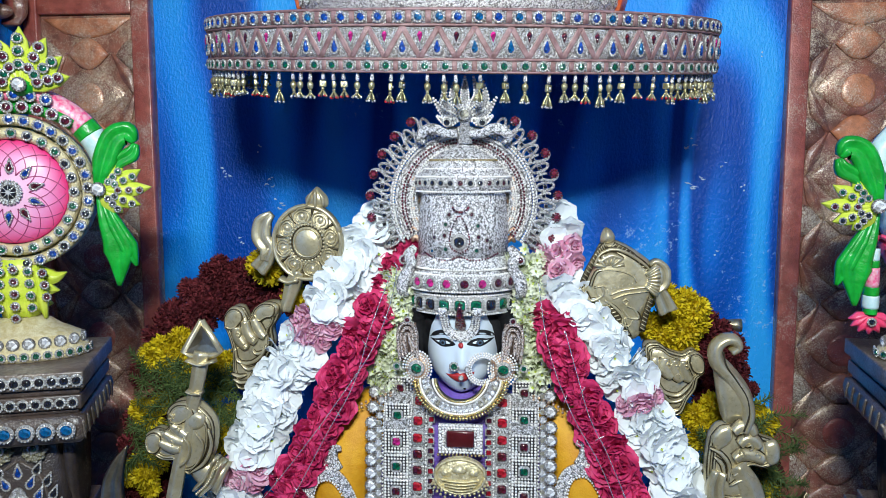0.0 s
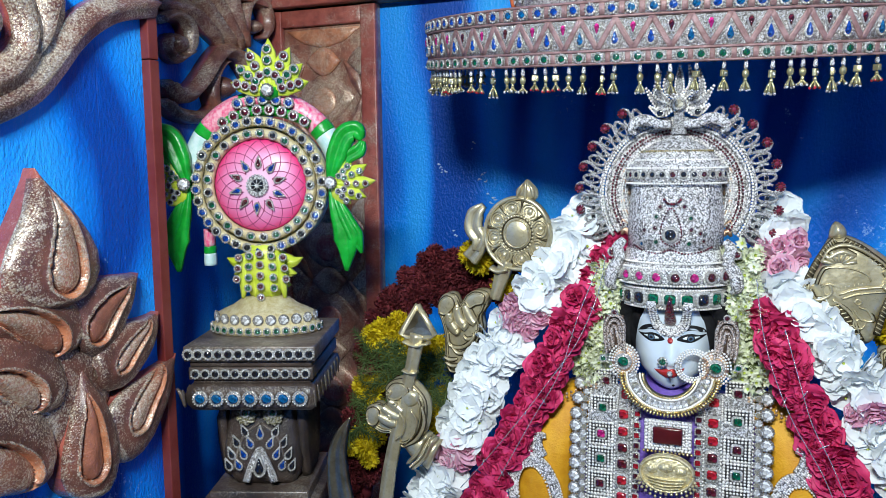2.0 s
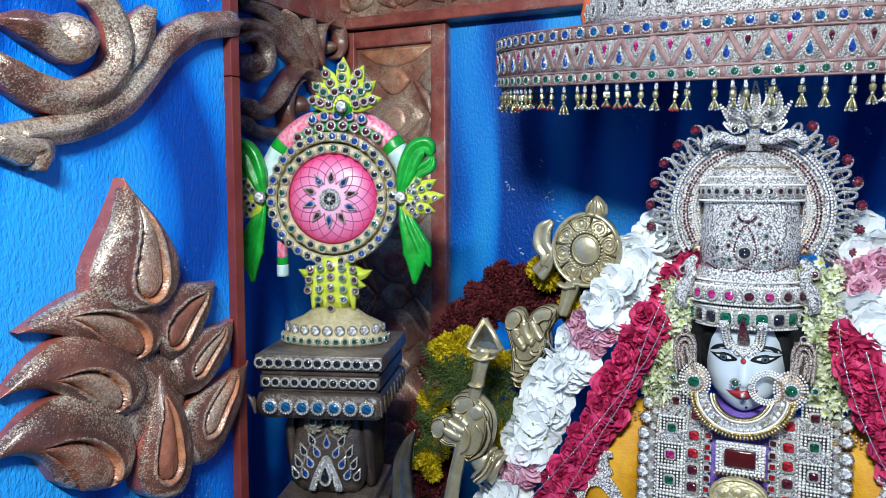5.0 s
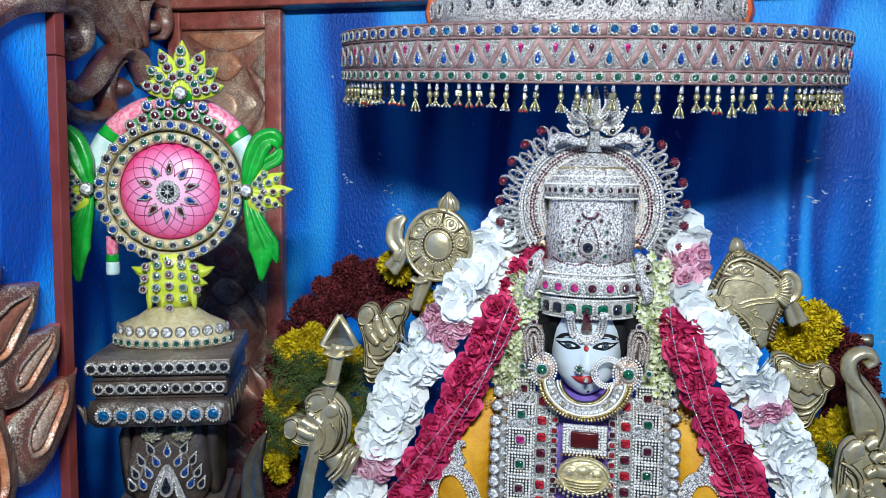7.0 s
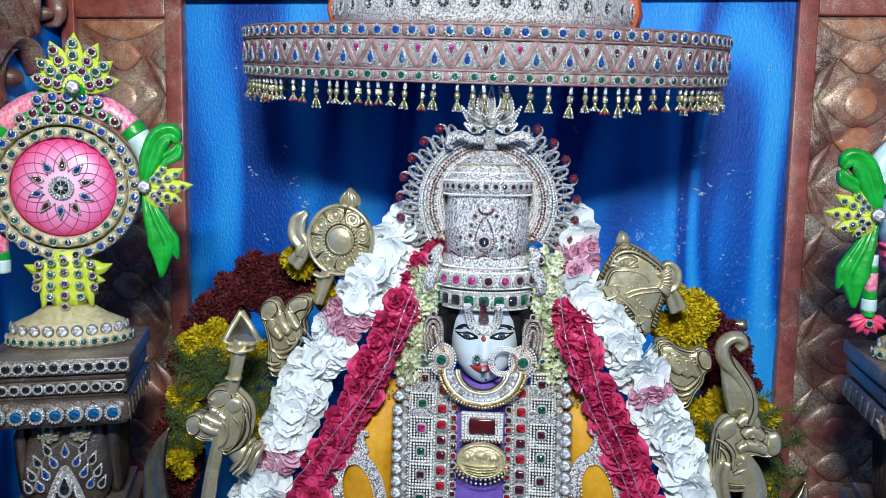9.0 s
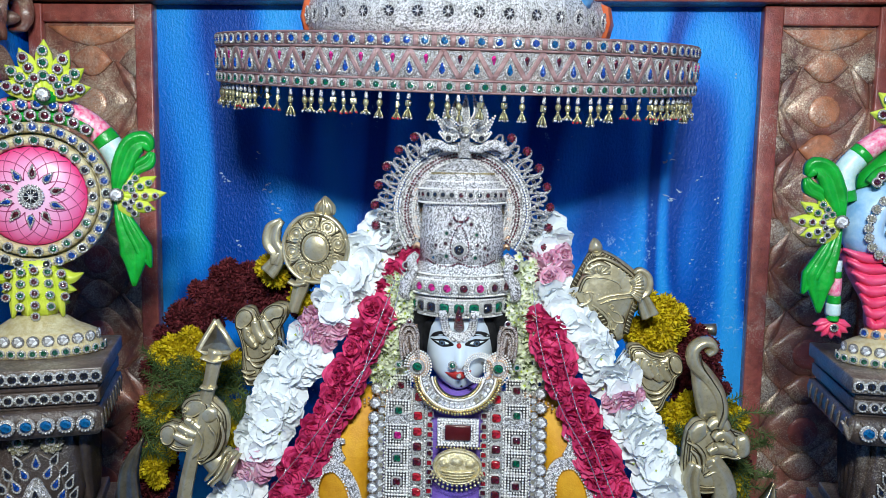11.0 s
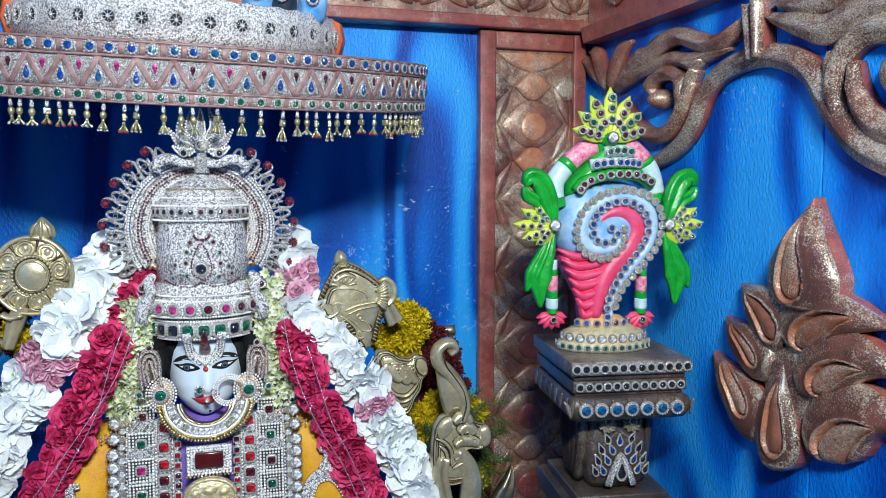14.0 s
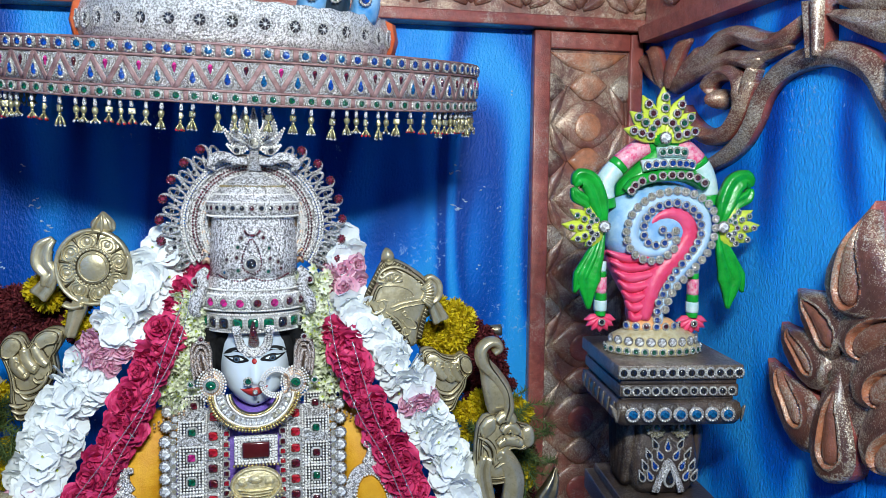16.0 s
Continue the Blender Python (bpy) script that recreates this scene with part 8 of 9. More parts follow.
def wheel_brass():
    ob = brass_thing("brass_discus", "embossed brass discus with a bud finial on a handle")
    y = 1.155
    c = np.array([(-0.201, 1.524)][0])
    F = front(y)
    E = lambda r, n=32: [(c[0] + 1.06 * r * math.cos(2 * math.pi * i / n + 0.3), c[1] + 1.14 * r * math.sin(2 * math.pi * i / n + 0.3)) for i in range(n)]
    bm = bmesh.new()
    puff(bm, F, E(0.058), 0.012, 3, 0, -0.010, 0, 0.75)
    stroke(bm, F, E(0.055) + E(0.055)[:1], [0.004] * 2, 0.008, "round", 1)
    for i in range(8):
        a = 2 * math.pi * i / 8 + 0.2
        d, t = np.array((1.06 * math.cos(a), 1.14 * math.sin(a))), np.array((-math.sin(a), math.cos(a)))
        for k, w in ((1.0, 0.0013), (0.66, 0.0010)):
            o = c + d * 0.040
            loop = [o + d * 0.0115 * k * p + t * 0.0150 * k * q for p, q in ((-0.9, 0.55), (-0.2, 0.98), (0.55, 0.8), (1.0, 0.0), (0.55, -0.8), (-0.2, -0.98), (-0.9, -0.55))]
            stroke(bm, F, loop, [w] * 2, 0.0045, "round", 4, 0, 0.0015)
        puff(bm, F, [o + d * 0.006 * math.cos(m) + t * 0.0055 * math.sin(m) for m in np.linspace(0, 2 * math.pi, 11)[:-1]], 0.0045, 3, 0, 0.0005)
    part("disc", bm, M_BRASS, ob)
    # shade of the embossed rings and petals, laid on as dark strips
    bm = bmesh.new()
    for r in (0.0255, 0.0535):
        stroke(bm, F, E(r) + E(r)[:1], [0.0016] * 2, 0.0030, "round", 1, 0, 0.001)
    for i in range(8):
        a = 2 * math.pi * (i + 0.5) / 8 + 0.2
        d = np.array((1.06 * math.cos(a), 1.14 * math.sin(a)))
        stroke(bm, F, [c + d * 0.033, c + d * 0.043, c + d * 0.052], [0.0006, 0.0020, 0.0030], 0.003, "round", 3, 0, 0.001)
    part("tarnished_groove", bm, M_CREVICE, ob)
    bm = bmesh.new()
    puff(bm, F, E(0.0205), 0.0035, 3, 0, 0.002, 0, 0.88)
    stroke(bm, F, E(0.0215) + E(0.0215)[:1], [0.0018] * 2, 0.0055, "round", 1)
    stroke(bm, F, E(0.0305) + E(0.0305)[:1], [0.0014] * 2, 0.0045, "round", 1)
    part("centre_boss", bm, M_BRASS, ob)
    bm = bmesh.new()
    for i in range(30):
        a = 2 * math.pi * i / 30
        ball(bm, F(c[0] + 1.06 * 0.0275 * math.cos(a), c[1] + 1.14 * 0.0275 * math.sin(a), 0.005), 0.0024, 6, 4)
    part("bead_ring", bm, M_BRASS, ob)
    bm = bmesh.new()
    puff(bm, F, [(-0.203, 1.585), (-0.204, 1.600), (-0.192, 1.612), (-0.184, 1.619), (-0.173, 1.610), (-0.165, 1.599), (-0.167, 1.585), (-0.185, 1.581)], 0.014, 4, 0, -0.006, 3)
    for pts in ([(-0.199, 1.588), (-0.196, 1.600), (-0.188, 1.612)], [(-0.185, 1.585), (-0.184, 1.600), (-0.184, 1.614)], [(-0.170, 1.588), (-0.172, 1.600), (-0.179, 1.612)]):
        stroke(bm, F, pts, [0.002, 0.004, 0.001], 0.006, "round", 4, 0, 0.006)
    part("bud", bm, M_BRASS, ob)
    bm = bmesh.new()
    stroke(bm, F, [(-0.263, 1.573), (-0.278, 1.557), (-0.282, 1.533), (-0.271, 1.513), (-0.276, 1.492)], [0.006, 0.016, 0.017, 0.015, 0.010], 0.014, "groove", 6, 0, -0.006)
    stroke(bm, F, [(-0.263, 1.513), (-0.275, 1.494), (-0.290, 1.476)], [0.008, 0.014, 0.016], 0.012, "groove", 5, 0, -0.006)
    part("flame_wing", bm, M_BRASS, ob)
    bm = bmesh.new()
    stroke(bm, F, [(-0.218, 1.475), (-0.229, 1.450), (-0.237, 1.425), (-0.243, 1.406)], [0.012, 0.014, 0.011, 0.010], 0.018, "ridge", 5, 0, -0.006)
    stroke(bm, F, [(-0.248, 1.463), (-0.234, 1.457), (-0.217, 1.461)], [0.005] * 2, 0.02, "round", 4, 0, -0.002)
    part("handle", bm, M_BRASS, ob)


def fist(name, label, y, outline, lobes, fingers, lines):
    """A gauntlet beaten from sheet: the back of the hand, lobes, finger covers and chased lines."""
    ob = brass_thing(name, label)
    F = front(y)
    def loop_line(pts, k, w, base):
        """A raised chased line, with crevice shade painted along it, inside a closed outline."""
        mid = np.mean(pts, 0)
        ring = [mid + (np.array(p) - mid) * k for p in pts]
        ring = smooth_path(ring + ring[:1], 3)
        for nm, ww, hh, mat in (("chased_line", w, 0.0042, M_BRASS), ("tarnished_groove", w + 0.0017, 0.0020, M_CREVICE)):
            bm = bmesh.new()
            stroke(bm, F, ring, [ww] * 2, hh, "round", 1, 0, base)
            part(nm, bm, mat, ob)

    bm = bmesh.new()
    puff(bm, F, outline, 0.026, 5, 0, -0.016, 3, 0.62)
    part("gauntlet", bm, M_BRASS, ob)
    loop_line(outline, 0.93, 0.0016, 0.0025)
    loop_line(outline, 0.80, 0.0013, 0.0070)
    for pts in [p for p in lobes if len(p) > 5]:
        bm = bmesh.new()
        puff(bm, F, pts, 0.009, 4, 0, 0.007, 3, 0.5)
        part("lobe", bm, M_BRASS, ob)
        if len(pts) > 6:
            loop_line(pts, 0.72, 0.0012, 0.0132)
    for pts, w in fingers:
        bm = bmesh.new()
        stroke(bm, F, pts, [w * 0.6, w * 0.82, w * 0.82, w * 0.6], 0.011, "round", 6, 0, 0.009)
        part("finger_cover", bm, M_BRASS, ob)
        # a wider dark strip paints the shade round each finger cover
        bm = bmesh.new()
        stroke(bm, F, pts, [w * 0.75, w, w, w * 0.75], 0.0035, "round", 6, 0, 0.009)
        part("tarnished_groove", bm, M_CREVICE, ob)
    for pts in lines:
        bm = bmesh.new()
        k = 0.6 if len(pts) > 3 and abs(pts[0][0] - pts[2][0]) < 0.012 else 1.0
        stroke(bm, F, pts, [0.0014 * k, 0.0030 * k, 0.0030 * k, 0.0014 * k], 0.0060, "round", 5, 0, 0.0095 if k == 1 else 0.016)
        part("chased_line", bm, M_BRASS, ob)
        if k == 1:
            bm = bmesh.new()
            stroke(bm, F, pts, [0.0026, 0.0050, 0.0050, 0.0026], 0.0026, "round", 5, 0, 0.0095)
            part("tarnished_groove", bm, M_CREVICE, ob)
    return ob


wheel_brass()
fist("brass_gauntlet", "embossed brass gauntlet clasping the discus handle", 1.15,
     [(-0.348, 1.377), (-0.346, 1.399), (-0.333, 1.414), (-0.315, 1.413), (-0.305, 1.395), (-0.291, 1.413), (-0.270, 1.424), (-0.250, 1.419), (-0.253, 1.396), (-0.264, 1.378), (-0.261, 1.350), (-0.273, 1.327), (-0.281, 1.304), (-0.300, 1.282), (-0.308, 1.266), (-0.328, 1.263), (-0.336, 1.291), (-0.335, 1.328), (-0.340, 1.355)],
     [[(-0.347, 1.375), (-0.346, 1.398), (-0.332, 1.414), (-0.315, 1.411), (-0.309, 1.395), (-0.321, 1.379), (-0.335, 1.370)],
      [(-0.298, 1.401), (-0.291, 1.413), (-0.273, 1.423), (-0.251, 1.418), (-0.255, 1.399), (-0.272, 1.395), (-0.287, 1.386)],
      [(-0.341, 1.391), (-0.335, 1.397), (-0.331, 1.393), (-0.331, 1.382), (-0.338, 1.380)]],
     [([(-0.324, 1.379), (-0.323, 1.364), (-0.314, 1.351), (-0.306, 1.343)], 0.0125),
      ([(-0.309, 1.390), (-0.306, 1.372), (-0.298, 1.360), (-0.290, 1.353)], 0.0125),
      ([(-0.293, 1.394), (-0.288, 1.381), (-0.282, 1.370), (-0.274, 1.363)], 0.0115)],
     [[(-0.328, 1.342), (-0.323, 1.319), (-0.300, 1.317), (-0.281, 1.331), (-0.272, 1.349)],
      [(-0.323, 1.323), (-0.309, 1.306), (-0.291, 1.310), (-0.278, 1.323)],
      [(-0.297, 1.340), (-0.291, 1.333), (-0.279, 1.336), (-0.278, 1.344)],
      [(-0.323, 1.368), (-0.319, 1.372), (-0.316, 1.368), (-0.318, 1.363), (-0.322, 1.366)],
      [(-0.310, 1.348), (-0.307, 1.352), (-0.303, 1.348), (-0.306, 1.343), (-0.310, 1.346)],
      [(-0.296, 1.361), (-0.293, 1.363), (-0.289, 1.360), (-0.292, 1.355), (-0.296, 1.357)],
      [(-0.335, 1.297), (-0.323, 1.292), (-0.309, 1.295)],
      [(-0.332, 1.287), (-0.320, 1.281), (-0.306, 1.284)]])


def arrow():
    ob = brass_thing("brass_arrow", "brass arrow with a faceted triangular head")
    y = 1.06
    F = front(y)
    bm = bmesh.new()
    A = [(-0.351, 1.407), (-0.320, 1.356), (-0.331, 1.350), (-0.371, 1.347), (-0.384, 1.354)]
    apex = [(-0.352, 1.370)][0]
    top = F(*apex, -0.001)
    v = [bm.verts.new(F(*p, 0.0)) for p in A]
    w = [bm.verts.new(F(*p, 0.004)) for p in A]
    t = bm.verts.new(top)
    bm.faces.new(v)
    for i in range(5):
        j = (i + 1) % 5
        bm.faces.new((v[i], v[j], w[j], w[i]))
        bm.faces.new((w[i], w[j], t))
    part("arrow_head", bm, M_BRASSD, ob, smooth=False)
    bm = bmesh.new()
    stroke(bm, F, [*A, A[0]], [0.0046] * 2, 0.009, "ridge", 1, 0, 0.001)
    part("arrow_rim", bm, M_BRASS, ob)
    bm = bmesh.new()
    stroke(bm, F, [(-0.352, 1.355), (-0.358, 1.324), (-0.365, 1.291), (-0.374, 1.257), (-0.386, 1.204), (-0.399, 1.155), (-0.412, 1.096), (-0.422, 1.026)], [0.013, 0.0115, 0.011, 0.0115, 0.012, 0.013], 0.016, "ridge", 5)
    part("shaft", bm, M_BRASS, ob)
    for p in ([(-0.375, 1.343), (-0.352, 1.336), (-0.329, 1.342)], [(-0.377, 1.292), (-0.365, 1.288), (-0.352, 1.289)]):
        bm = bmesh.new()
        stroke(bm, F, p, [0.003] * 2, 0.02, "round", 4)
        part("shaft_ring", bm, M_BRASS, ob)


arrow()
g2 = fist("brass_gauntlet", "embossed brass gauntlet clasping the arrow", 1.062,
     [(-0.453, 1.198), (-0.451, 1.215), (-0.435, 1.224), (-0.420, 1.221), (-0.411, 1.234), (-0.415, 1.255), (-0.402, 1.270), (-0.376, 1.275), (-0.353, 1.260), (-0.337, 1.239), (-0.336, 1.208), (-0.344, 1.177), (-0.361, 1.154), (-0.383, 1.145), (-0.400, 1.163), (-0.411, 1.170), (-0.429, 1.170), (-0.447, 1.181)],
     [[(-0.413, 1.235), (-0.410, 1.257), (-0.395, 1.270), (-0.372, 1.269), (-0.361, 1.255), (-0.376, 1.242), (-0.395, 1.232)],
      [(-0.384, 1.246), (-0.369, 1.256), (-0.351, 1.250), (-0.353, 1.232), (-0.368, 1.226), (-0.379, 1.234)],
      [(-0.453, 1.197), (-0.451, 1.215), (-0.435, 1.224), (-0.422, 1.217), (-0.423, 1.195), (-0.434, 1.181), (-0.448, 1.184)],
      [(-0.450, 1.202), (-0.446, 1.208), (-0.440, 1.208), (-0.441, 1.198), (-0.446, 1.196)]],
     [([(-0.404, 1.233), (-0.397, 1.228), (-0.388, 1.221), (-0.379, 1.216)], 0.012),
      ([(-0.417, 1.220), (-0.408, 1.213), (-0.397, 1.208), (-0.385, 1.206)], 0.012),
      ([(-0.425, 1.205), (-0.415, 1.199), (-0.403, 1.194), (-0.392, 1.194)], 0.012)],
     [[(-0.383, 1.217), (-0.374, 1.200), (-0.379, 1.178), (-0.392, 1.166)],
      [(-0.363, 1.225), (-0.351, 1.205), (-0.358, 1.179), (-0.374, 1.160)],
      [(-0.379, 1.152), (-0.353, 1.171), (-0.340, 1.201), (-0.344, 1.229)],
      [(-0.408, 1.249), (-0.404, 1.254), (-0.400, 1.250), (-0.403, 1.246), (-0.408, 1.247)],
      [(-0.397, 1.229), (-0.392, 1.232), (-0.388, 1.229), (-0.392, 1.224)],
      [(-0.408, 1.207), (-0.404, 1.210), (-0.401, 1.206), (-0.404, 1.202)],
      [(-0.376, 1.242), (-0.368, 1.249), (-0.361, 1.243), (-0.365, 1.235)]])
bm = bmesh.new()
F = front(1.072)
stroke(bm, F, [(-0.377, 1.166), (-0.358, 1.148), (-0.330, 1.134)], [0.02, 0.028, 0.032], 0.03, "round", 6, 0, -0.012)
for pts in ([(-0.372, 1.124), (-0.352, 1.145), (-0.335, 1.178)], [(-0.362, 1.115), (-0.340, 1.137), (-0.324, 1.171)]):
    stroke(bm, F, pts, [0.004] * 2, 0.028, "round", 5, 0, 0.0)
part("cuff", bm, M_BRASS, g2)
bm = bmesh.new()
for p in smooth_path([(-0.366, 1.119), (-0.345, 1.141), (-0.328, 1.175)], 8):
    ball(bm, F(p[0], p[1], 0.026), 0.0026, 6, 4)
part("bead_ring", bm, M_BRASS, g2)


def blade(y, pts, w, label, name):
    ob = brass_thing(name, label)
    bm = bmesh.new()
    stroke(bm, front(y), pts, w, 0.018, "groove", 7)
    part("blade", bm, M_BRASSD, ob)
    return ob


blade(1.035, [(-0.474, 1.202), (-0.487, 1.177), (-0.498, 1.146), (-0.501, 1.110), (-0.498, 1.069), (-0.490, 1.018)], [0.001, 0.009, 0.015, 0.019, 0.022, 0.024], "curved greyed brass blade with long grooves", "brass_sickle")
blade(1.12, [(0.620, 1.131), (0.617, 1.109), (0.608, 1.085), (0.594, 1.055), (0.583, 1.012)], [0.001, 0.010, 0.017, 0.022, 0.024], "pointed ribbed brass tip", "brass_tip")


def conch_brass():
    ob = brass_thing("brass_conch", "embossed brass conch with a ribboned side")
    y = 1.15
    F = front(y)
    bm = bmesh.new()
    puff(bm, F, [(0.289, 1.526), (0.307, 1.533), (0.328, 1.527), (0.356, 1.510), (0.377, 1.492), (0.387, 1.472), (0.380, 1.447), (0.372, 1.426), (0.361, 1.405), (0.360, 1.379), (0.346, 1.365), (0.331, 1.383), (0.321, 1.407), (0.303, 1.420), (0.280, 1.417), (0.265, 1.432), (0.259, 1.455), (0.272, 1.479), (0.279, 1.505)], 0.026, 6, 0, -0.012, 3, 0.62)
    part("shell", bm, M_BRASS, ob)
    bm = bmesh.new()
    puff(bm, F, [(0.289, 1.528), (0.291, 1.542), (0.298, 1.553), (0.309, 1.547), (0.314, 1.534), (0.304, 1.526)], 0.018, 4, 0, -0.006, 3)
    part("bud", bm, M_BRASS, ob)
    for pts, w in (([(0.279, 1.491), (0.289, 1.511), (0.310, 1.519), (0.333, 1.512), (0.359, 1.495), (0.370, 1.483)], 0.0035), ([(0.288, 1.498), (0.306, 1.508), (0.326, 1.503)], 0.006), ([(0.266, 1.448), (0.275, 1.434), (0.294, 1.444), (0.291, 1.458), (0.280, 1.455)], 0.004), ([(0.305, 1.444), (0.325, 1.452), (0.348, 1.456), (0.371, 1.459)], 0.0035), ([(0.309, 1.437), (0.329, 1.445), (0.351, 1.449), (0.369, 1.451)], 0.002), ([(0.326, 1.421), (0.337, 1.407), (0.352, 1.407), (0.344, 1.421), (0.333, 1.426)], 0.003), ([(0.297, 1.435), (0.312, 1.425), (0.325, 1.411), (0.334, 1.388)], 0.003)):
        bm = bmesh.new()
        stroke(bm, F, pts, [w * 0.5, w * 0.8, w * 0.8, w * 0.4], 0.0075, "round", 6, 0, 0.010)
        part("embossed_line", bm, M_BRASS, ob)
        # dark strip under the line, painted shade of its crease
        bm = bmesh.new()
        stroke(bm, F, pts, [w * 0.6 + 0.0016, w + 0.0014, w + 0.0014, w * 0.5 + 0.0016], 0.0042, "round", 6, 0, 0.010)
        part("tarnished_groove", bm, M_CREVICE, ob)
    # roped edges, the lotus cap, the framed field and the scrolls
    for pts in ([(0.258, 1.454), (0.270, 1.484), (0.285, 1.512), (0.297, 1.526)], [(0.309, 1.526), (0.336, 1.512), (0.361, 1.487), (0.376, 1.464)], [(0.300, 1.450), (0.326, 1.457), (0.351, 1.463)], [(0.303, 1.428), (0.322, 1.402), (0.338, 1.374)], [(0.372, 1.440), (0.364, 1.412), (0.358, 1.384)]):
        bm = bmesh.new()
        path = smooth_path(pts, 9)
        for a, b in zip(path[::2], path[1::2]):
            g = (b - a) / (np.linalg.norm(b - a) + 1e-9)
            m = (a + b) / 2
            o = np.array((-g[1], g[0])) * 0.0036
            stroke(bm, F, [m - o - g * 0.0012, m + o + g * 0.0012], [0.0011, 0.0011], 0.0048, "round", 3, 0, 0.0095)
        part("roped_edge", bm, M_BRASS, ob)
        # painted shade beneath the rope
        bm = bmesh.new()
        stroke(bm, F, pts, [0.0052] * 2, 0.0026, "round", 5, 0, 0.0095)
        part("tarnished_groove", bm, M_CREVICE, ob)
    bm = bmesh.new()
    for k in range(7):
        a = math.pi * (0.08 + 0.84 * k / 6)
        stroke(bm, F, [(0.303 + 0.006 * math.cos(a), 1.489 + 0.004 * math.sin(a)), (0.303 + 0.025 * math.cos(a), 1.489 + 0.022 * math.sin(a))], [0.0020, 0.0040], 0.006, "round", 3, 0, 0.011)
    part("lotus_cap", bm, M_BRASS, ob)
    for pts in ([(0.274, 1.458), (0.279, 1.474), (0.288, 1.484), (0.318, 1.484), (0.340, 1.476), (0.347, 1.466)], [(0.299, 1.456), (0.290, 1.459), (0.283, 1.452), (0.286, 1.443), (0.294, 1.443), (0.296, 1.449)], [(0.326, 1.433), (0.331, 1.437), (0.336, 1.433), (0.331, 1.429), (0.326, 1.433)], [(0.343, 1.404), (0.338, 1.394), (0.328, 1.395), (0.327, 1.404), (0.334, 1.407)]):
        for nm, w, h, mat in (("embossed_line", 0.0015, 0.0050, M_BRASS), ("tarnished_groove", 0.0032, 0.0024, M_CREVICE)):
            bm = bmesh.new()
            stroke(bm, F, pts, [w] * 2, h, "round", 5, 0, 0.0115)
            part(nm, bm, mat, ob)
    bm = bmesh.new()
    for k in range(9):
        a = -1.2 + 0.3 * k
        c = (0.379, 1.469)
        stroke(bm, F, [(c[0] - 0.020 + 0.006 * math.cos(a), c[1] + 0.010 * math.sin(a)), (c[0] - 0.002 + 0.018 * math.cos(a) * 0.4, c[1] + 0.026 * math.sin(a))], [0.002, 0.0045], 0.010, "round", 3, 0, 0.012)
    part("rosette", bm, M_BRASS, ob)
    bm = bmesh.new()
    stroke(bm, F, [(0.370, 1.490), (0.379, 1.494), (0.390, 1.483), (0.390, 1.464), (0.380, 1.453)], [0.006, 0.010, 0.012, 0.012, 0.008], 0.016, "groove", 6, 0, 0.0)
    stroke(bm, F, [(0.382, 1.459), (0.391, 1.438), (0.401, 1.416)], [0.008, 0.013, 0.016], 0.014, "groove", 6, 0, 0.0)
    part("ribbon", bm, M_BRASS, ob)
    bm = bmesh.new()
    stroke(bm, F, [(0.261, 1.458), (0.258, 1.443), (0.271, 1.417), (0.290, 1.410)], [0.006, 0.010, 0.010, 0.006], 0.018, "groove", 6, 0, -0.004)
    part("lip", bm, M_BRASS, ob)


conch_brass()
fist("brass_gauntlet", "embossed brass gauntlet clasping the conch", 1.155,
     [(0.364, 1.357), (0.370, 1.363), (0.387, 1.363), (0.403, 1.351), (0.428, 1.345), (0.445, 1.353), (0.460, 1.338), (0.464, 1.315), (0.454, 1.304), (0.450, 1.284), (0.437, 1.264), (0.427, 1.240), (0.409, 1.238), (0.390, 1.262), (0.382, 1.291), (0.369, 1.319)],
     [[(0.435, 1.336), (0.438, 1.348), (0.450, 1.350), (0.461, 1.337), (0.462, 1.315), (0.452, 1.311), (0.441, 1.319)],
      [(0.374, 1.339), (0.382, 1.344), (0.389, 1.339), (0.389, 1.324), (0.381, 1.318), (0.374, 1.325)],
      [(0.442, 1.332), (0.447, 1.336), (0.451, 1.333), (0.450, 1.326), (0.445, 1.325)]],
     [([(0.398, 1.339), (0.396, 1.328), (0.401, 1.316), (0.409, 1.308)], 0.0125),
      ([(0.413, 1.337), (0.412, 1.325), (0.418, 1.311), (0.425, 1.303)], 0.0125),
      ([(0.426, 1.335), (0.426, 1.323), (0.432, 1.310), (0.439, 1.304)], 0.0115)],
     [[(0.386, 1.301), (0.398, 1.282), (0.419, 1.277), (0.434, 1.289), (0.443, 1.304)],
      [(0.392, 1.286), (0.406, 1.267), (0.424, 1.269), (0.432, 1.278)],
      [(0.367, 1.333), (0.374, 1.315), (0.386, 1.305)],
      [(0.399, 1.328), (0.402, 1.332), (0.406, 1.328), (0.404, 1.323)],
      [(0.412, 1.328), (0.416, 1.330), (0.419, 1.327), (0.417, 1.322)],
      [(0.414, 1.312), (0.417, 1.315), (0.421, 1.312), (0.419, 1.307)],
      [(0.428, 1.328), (0.431, 1.330), (0.435, 1.327), (0.432, 1.322)],
      [(0.400, 1.258), (0.412, 1.250), (0.424, 1.254)]])


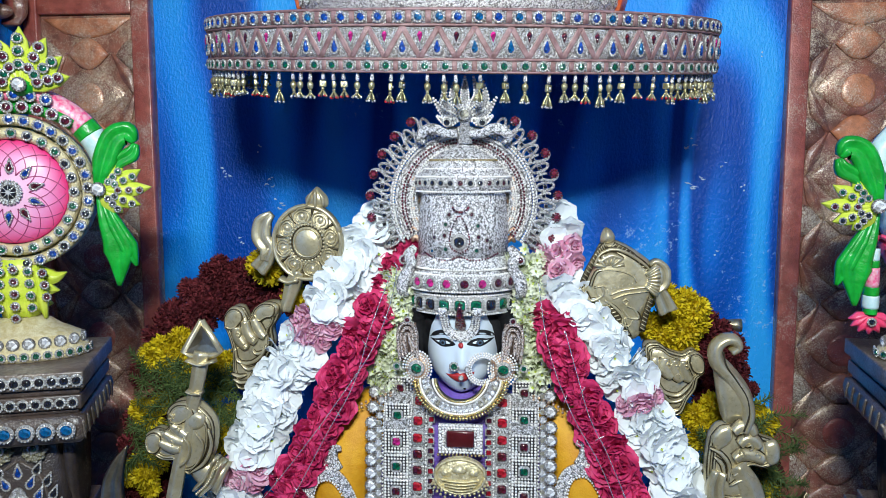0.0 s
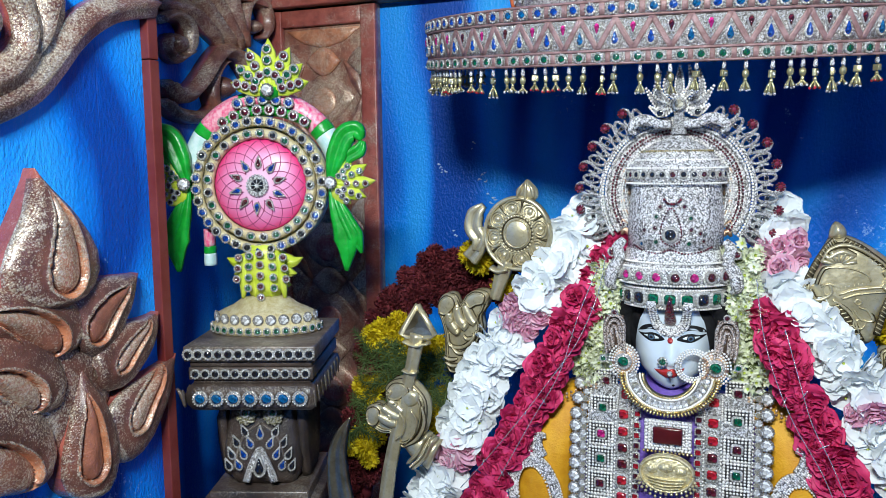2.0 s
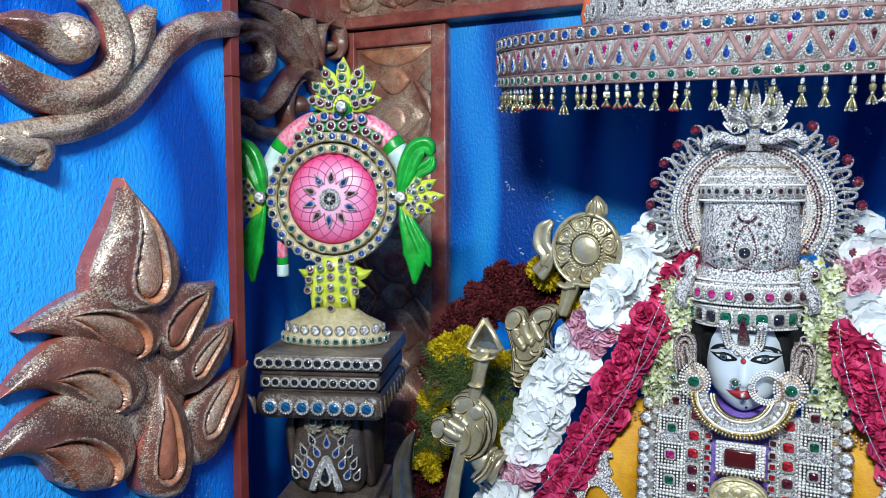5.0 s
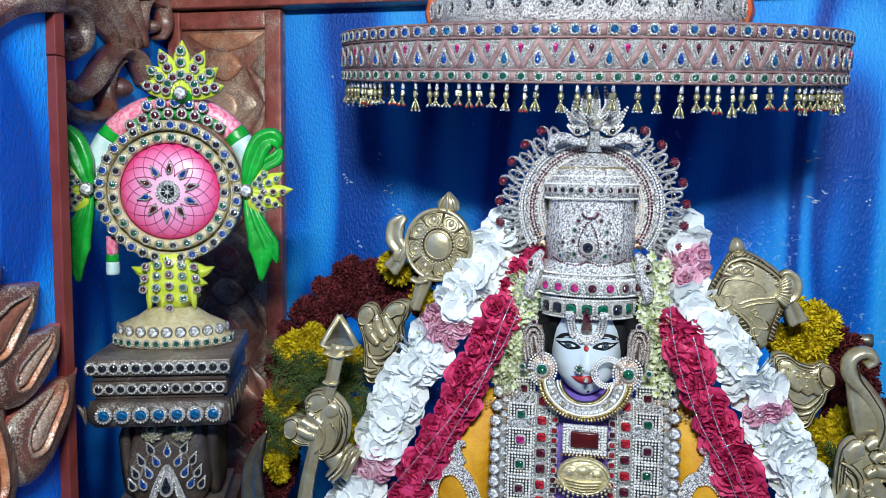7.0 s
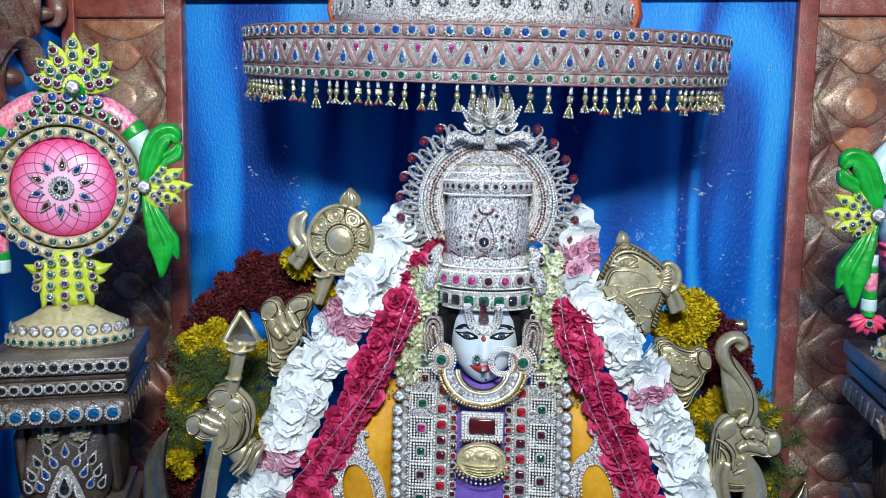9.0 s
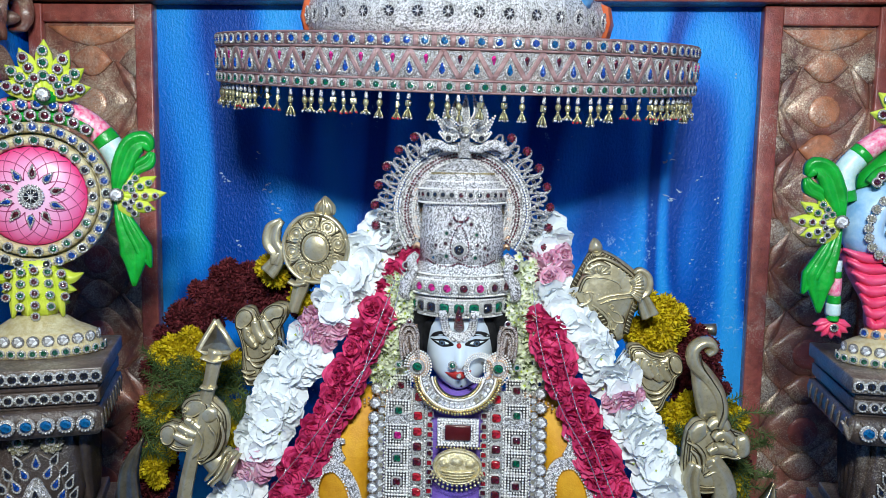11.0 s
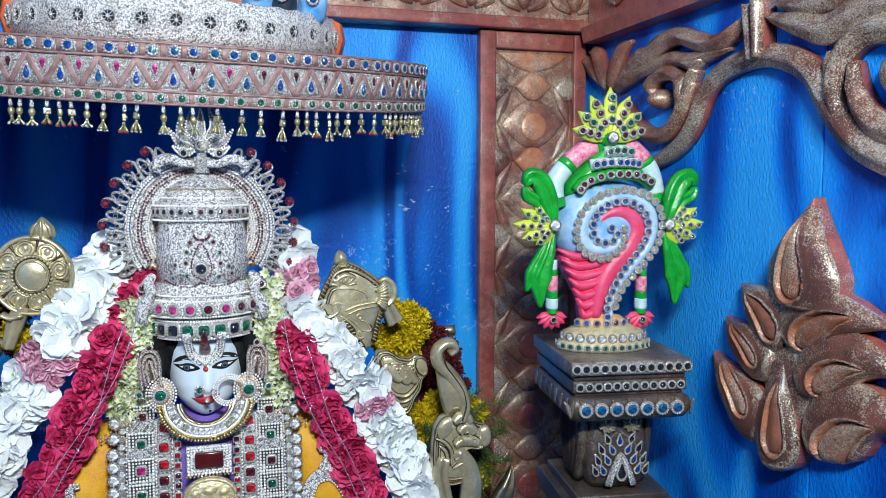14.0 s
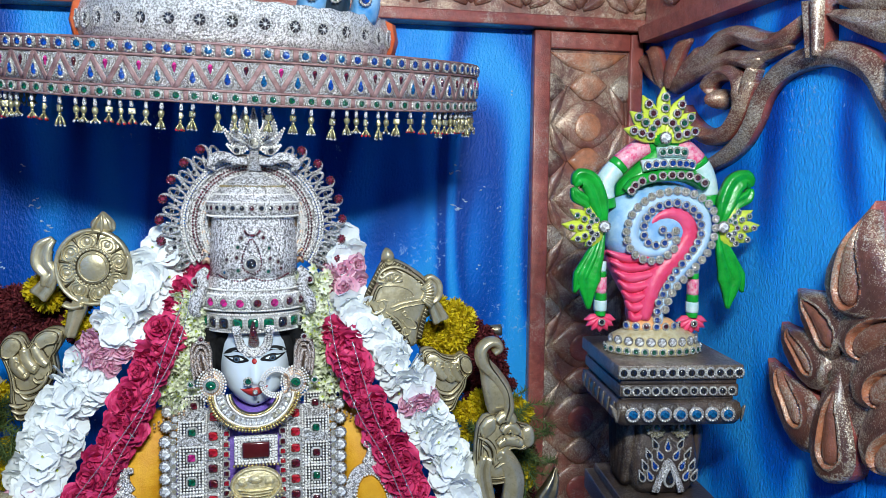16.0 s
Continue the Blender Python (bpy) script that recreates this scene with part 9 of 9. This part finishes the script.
def bow():
    ob = brass_thing("brass_bow", "embossed brass bow limb with a curled end")
    F = front(1.10)
    bm = bmesh.new()
    puff(bm, F, [(0.463, 1.354), (0.471, 1.361), (0.487, 1.347), (0.507, 1.325), (0.524, 1.298), (0.530, 1.268), (0.522, 1.249), (0.500, 1.247), (0.484, 1.248), (0.474, 1.278), (0.467, 1.315)], 0.022, 4, 0, -0.006, 3, 0.2)
    part("limb", bm, M_BRASS, ob)
    bm = bmesh.new()
    stroke(bm, F, [(0.487, 1.364), (0.497, 1.373), (0.491, 1.384), (0.476, 1.383), (0.464, 1.369), (0.468, 1.345), (0.488, 1.324), (0.508, 1.298), (0.518, 1.266), (0.511, 1.238)], [0.006, 0.008, 0.009, 0.010, 0.011, 0.011, 0.011, 0.011, 0.010, 0.009], 0.022, "round", 6, 0, 0.004)
    part("curled_edge", bm, M_BRASS, ob)
    bm = bmesh.new()
    # a dark line along the curl stands for the shade of its crease
    stroke(bm, F, [(0.472, 1.368), (0.478, 1.345), (0.494, 1.322), (0.510, 1.296), (0.515, 1.268), (0.508, 1.242)], [0.0014] * 2, 0.003, "round", 6, 0, 0.0235)
    part("tarnished_groove", bm, M_CREVICE, ob)
    bm = bmesh.new()
    stroke(bm, F, [(0.503, 1.182), (0.523, 1.150), (0.531, 1.117), (0.526, 1.069)], [0.014, 0.018, 0.02, 0.02], 0.024, "ridge", 6)
    stroke(bm, F, [(0.477, 1.171), (0.471, 1.143), (0.477, 1.105), (0.490, 1.058)], [0.012, 0.014, 0.014, 0.012], 0.022, "groove", 6)
    part("lower_limb", bm, M_BRASS, ob)


bow()
fist("brass_gauntlet", "embossed brass gauntlet clasping the bow", 1.098,
     [(0.462, 1.229), (0.475, 1.245), (0.495, 1.249), (0.512, 1.260), (0.525, 1.255), (0.530, 1.234), (0.547, 1.226), (0.565, 1.218), (0.567, 1.190), (0.550, 1.178), (0.533, 1.181), (0.518, 1.175), (0.535, 1.151), (0.533, 1.118), (0.477, 1.113), (0.458, 1.149), (0.458, 1.200)],
     [[(0.543, 1.220), (0.558, 1.226), (0.567, 1.214), (0.567, 1.191), (0.554, 1.183), (0.545, 1.197)],
      [(0.462, 1.228), (0.475, 1.244), (0.492, 1.246), (0.495, 1.225), (0.484, 1.212), (0.469, 1.206)],
      [(0.550, 1.211), (0.555, 1.214), (0.559, 1.209), (0.558, 1.199), (0.552, 1.201)]],
     [([(0.495, 1.237), (0.506, 1.245), (0.519, 1.244), (0.527, 1.235)], 0.013),
      ([(0.505, 1.217), (0.514, 1.225), (0.526, 1.224), (0.536, 1.215)], 0.013),
      ([(0.497, 1.193), (0.511, 1.201), (0.527, 1.200), (0.542, 1.193)], 0.013)],
     [[(0.460, 1.210), (0.477, 1.201), (0.490, 1.183), (0.490, 1.156)],
      [(0.467, 1.196), (0.480, 1.183), (0.485, 1.161)],
      [(0.504, 1.237), (0.509, 1.240), (0.514, 1.238), (0.510, 1.232)],
      [(0.503, 1.204), (0.507, 1.208), (0.511, 1.204), (0.508, 1.198)],
      [(0.514, 1.216), (0.519, 1.219), (0.523, 1.215), (0.519, 1.210)],
      [(0.527, 1.203), (0.531, 1.206), (0.536, 1.202), (0.533, 1.197)],
      [(0.497, 1.165), (0.512, 1.174), (0.530, 1.163)],
      [(0.492, 1.149), (0.513, 1.159), (0.535, 1.148)]])
ob = thing("wooden_rod", (0, 0, 0), "olive brown rod end sticking out of the garland", "rod")
bm = bmesh.new()
a, b = [(0.485, 1.365), (0.556, 1.368)]
tube(bm, [(a[0], 1.29, a[1]), ((a[0] + b[0]) / 2, 1.283, (a[1] + b[1]) / 2), (b[0], 1.28, b[1])], [0.011, 0.011, 0.012], 12, 4)
part("rod", bm, M_BRASSD, ob)
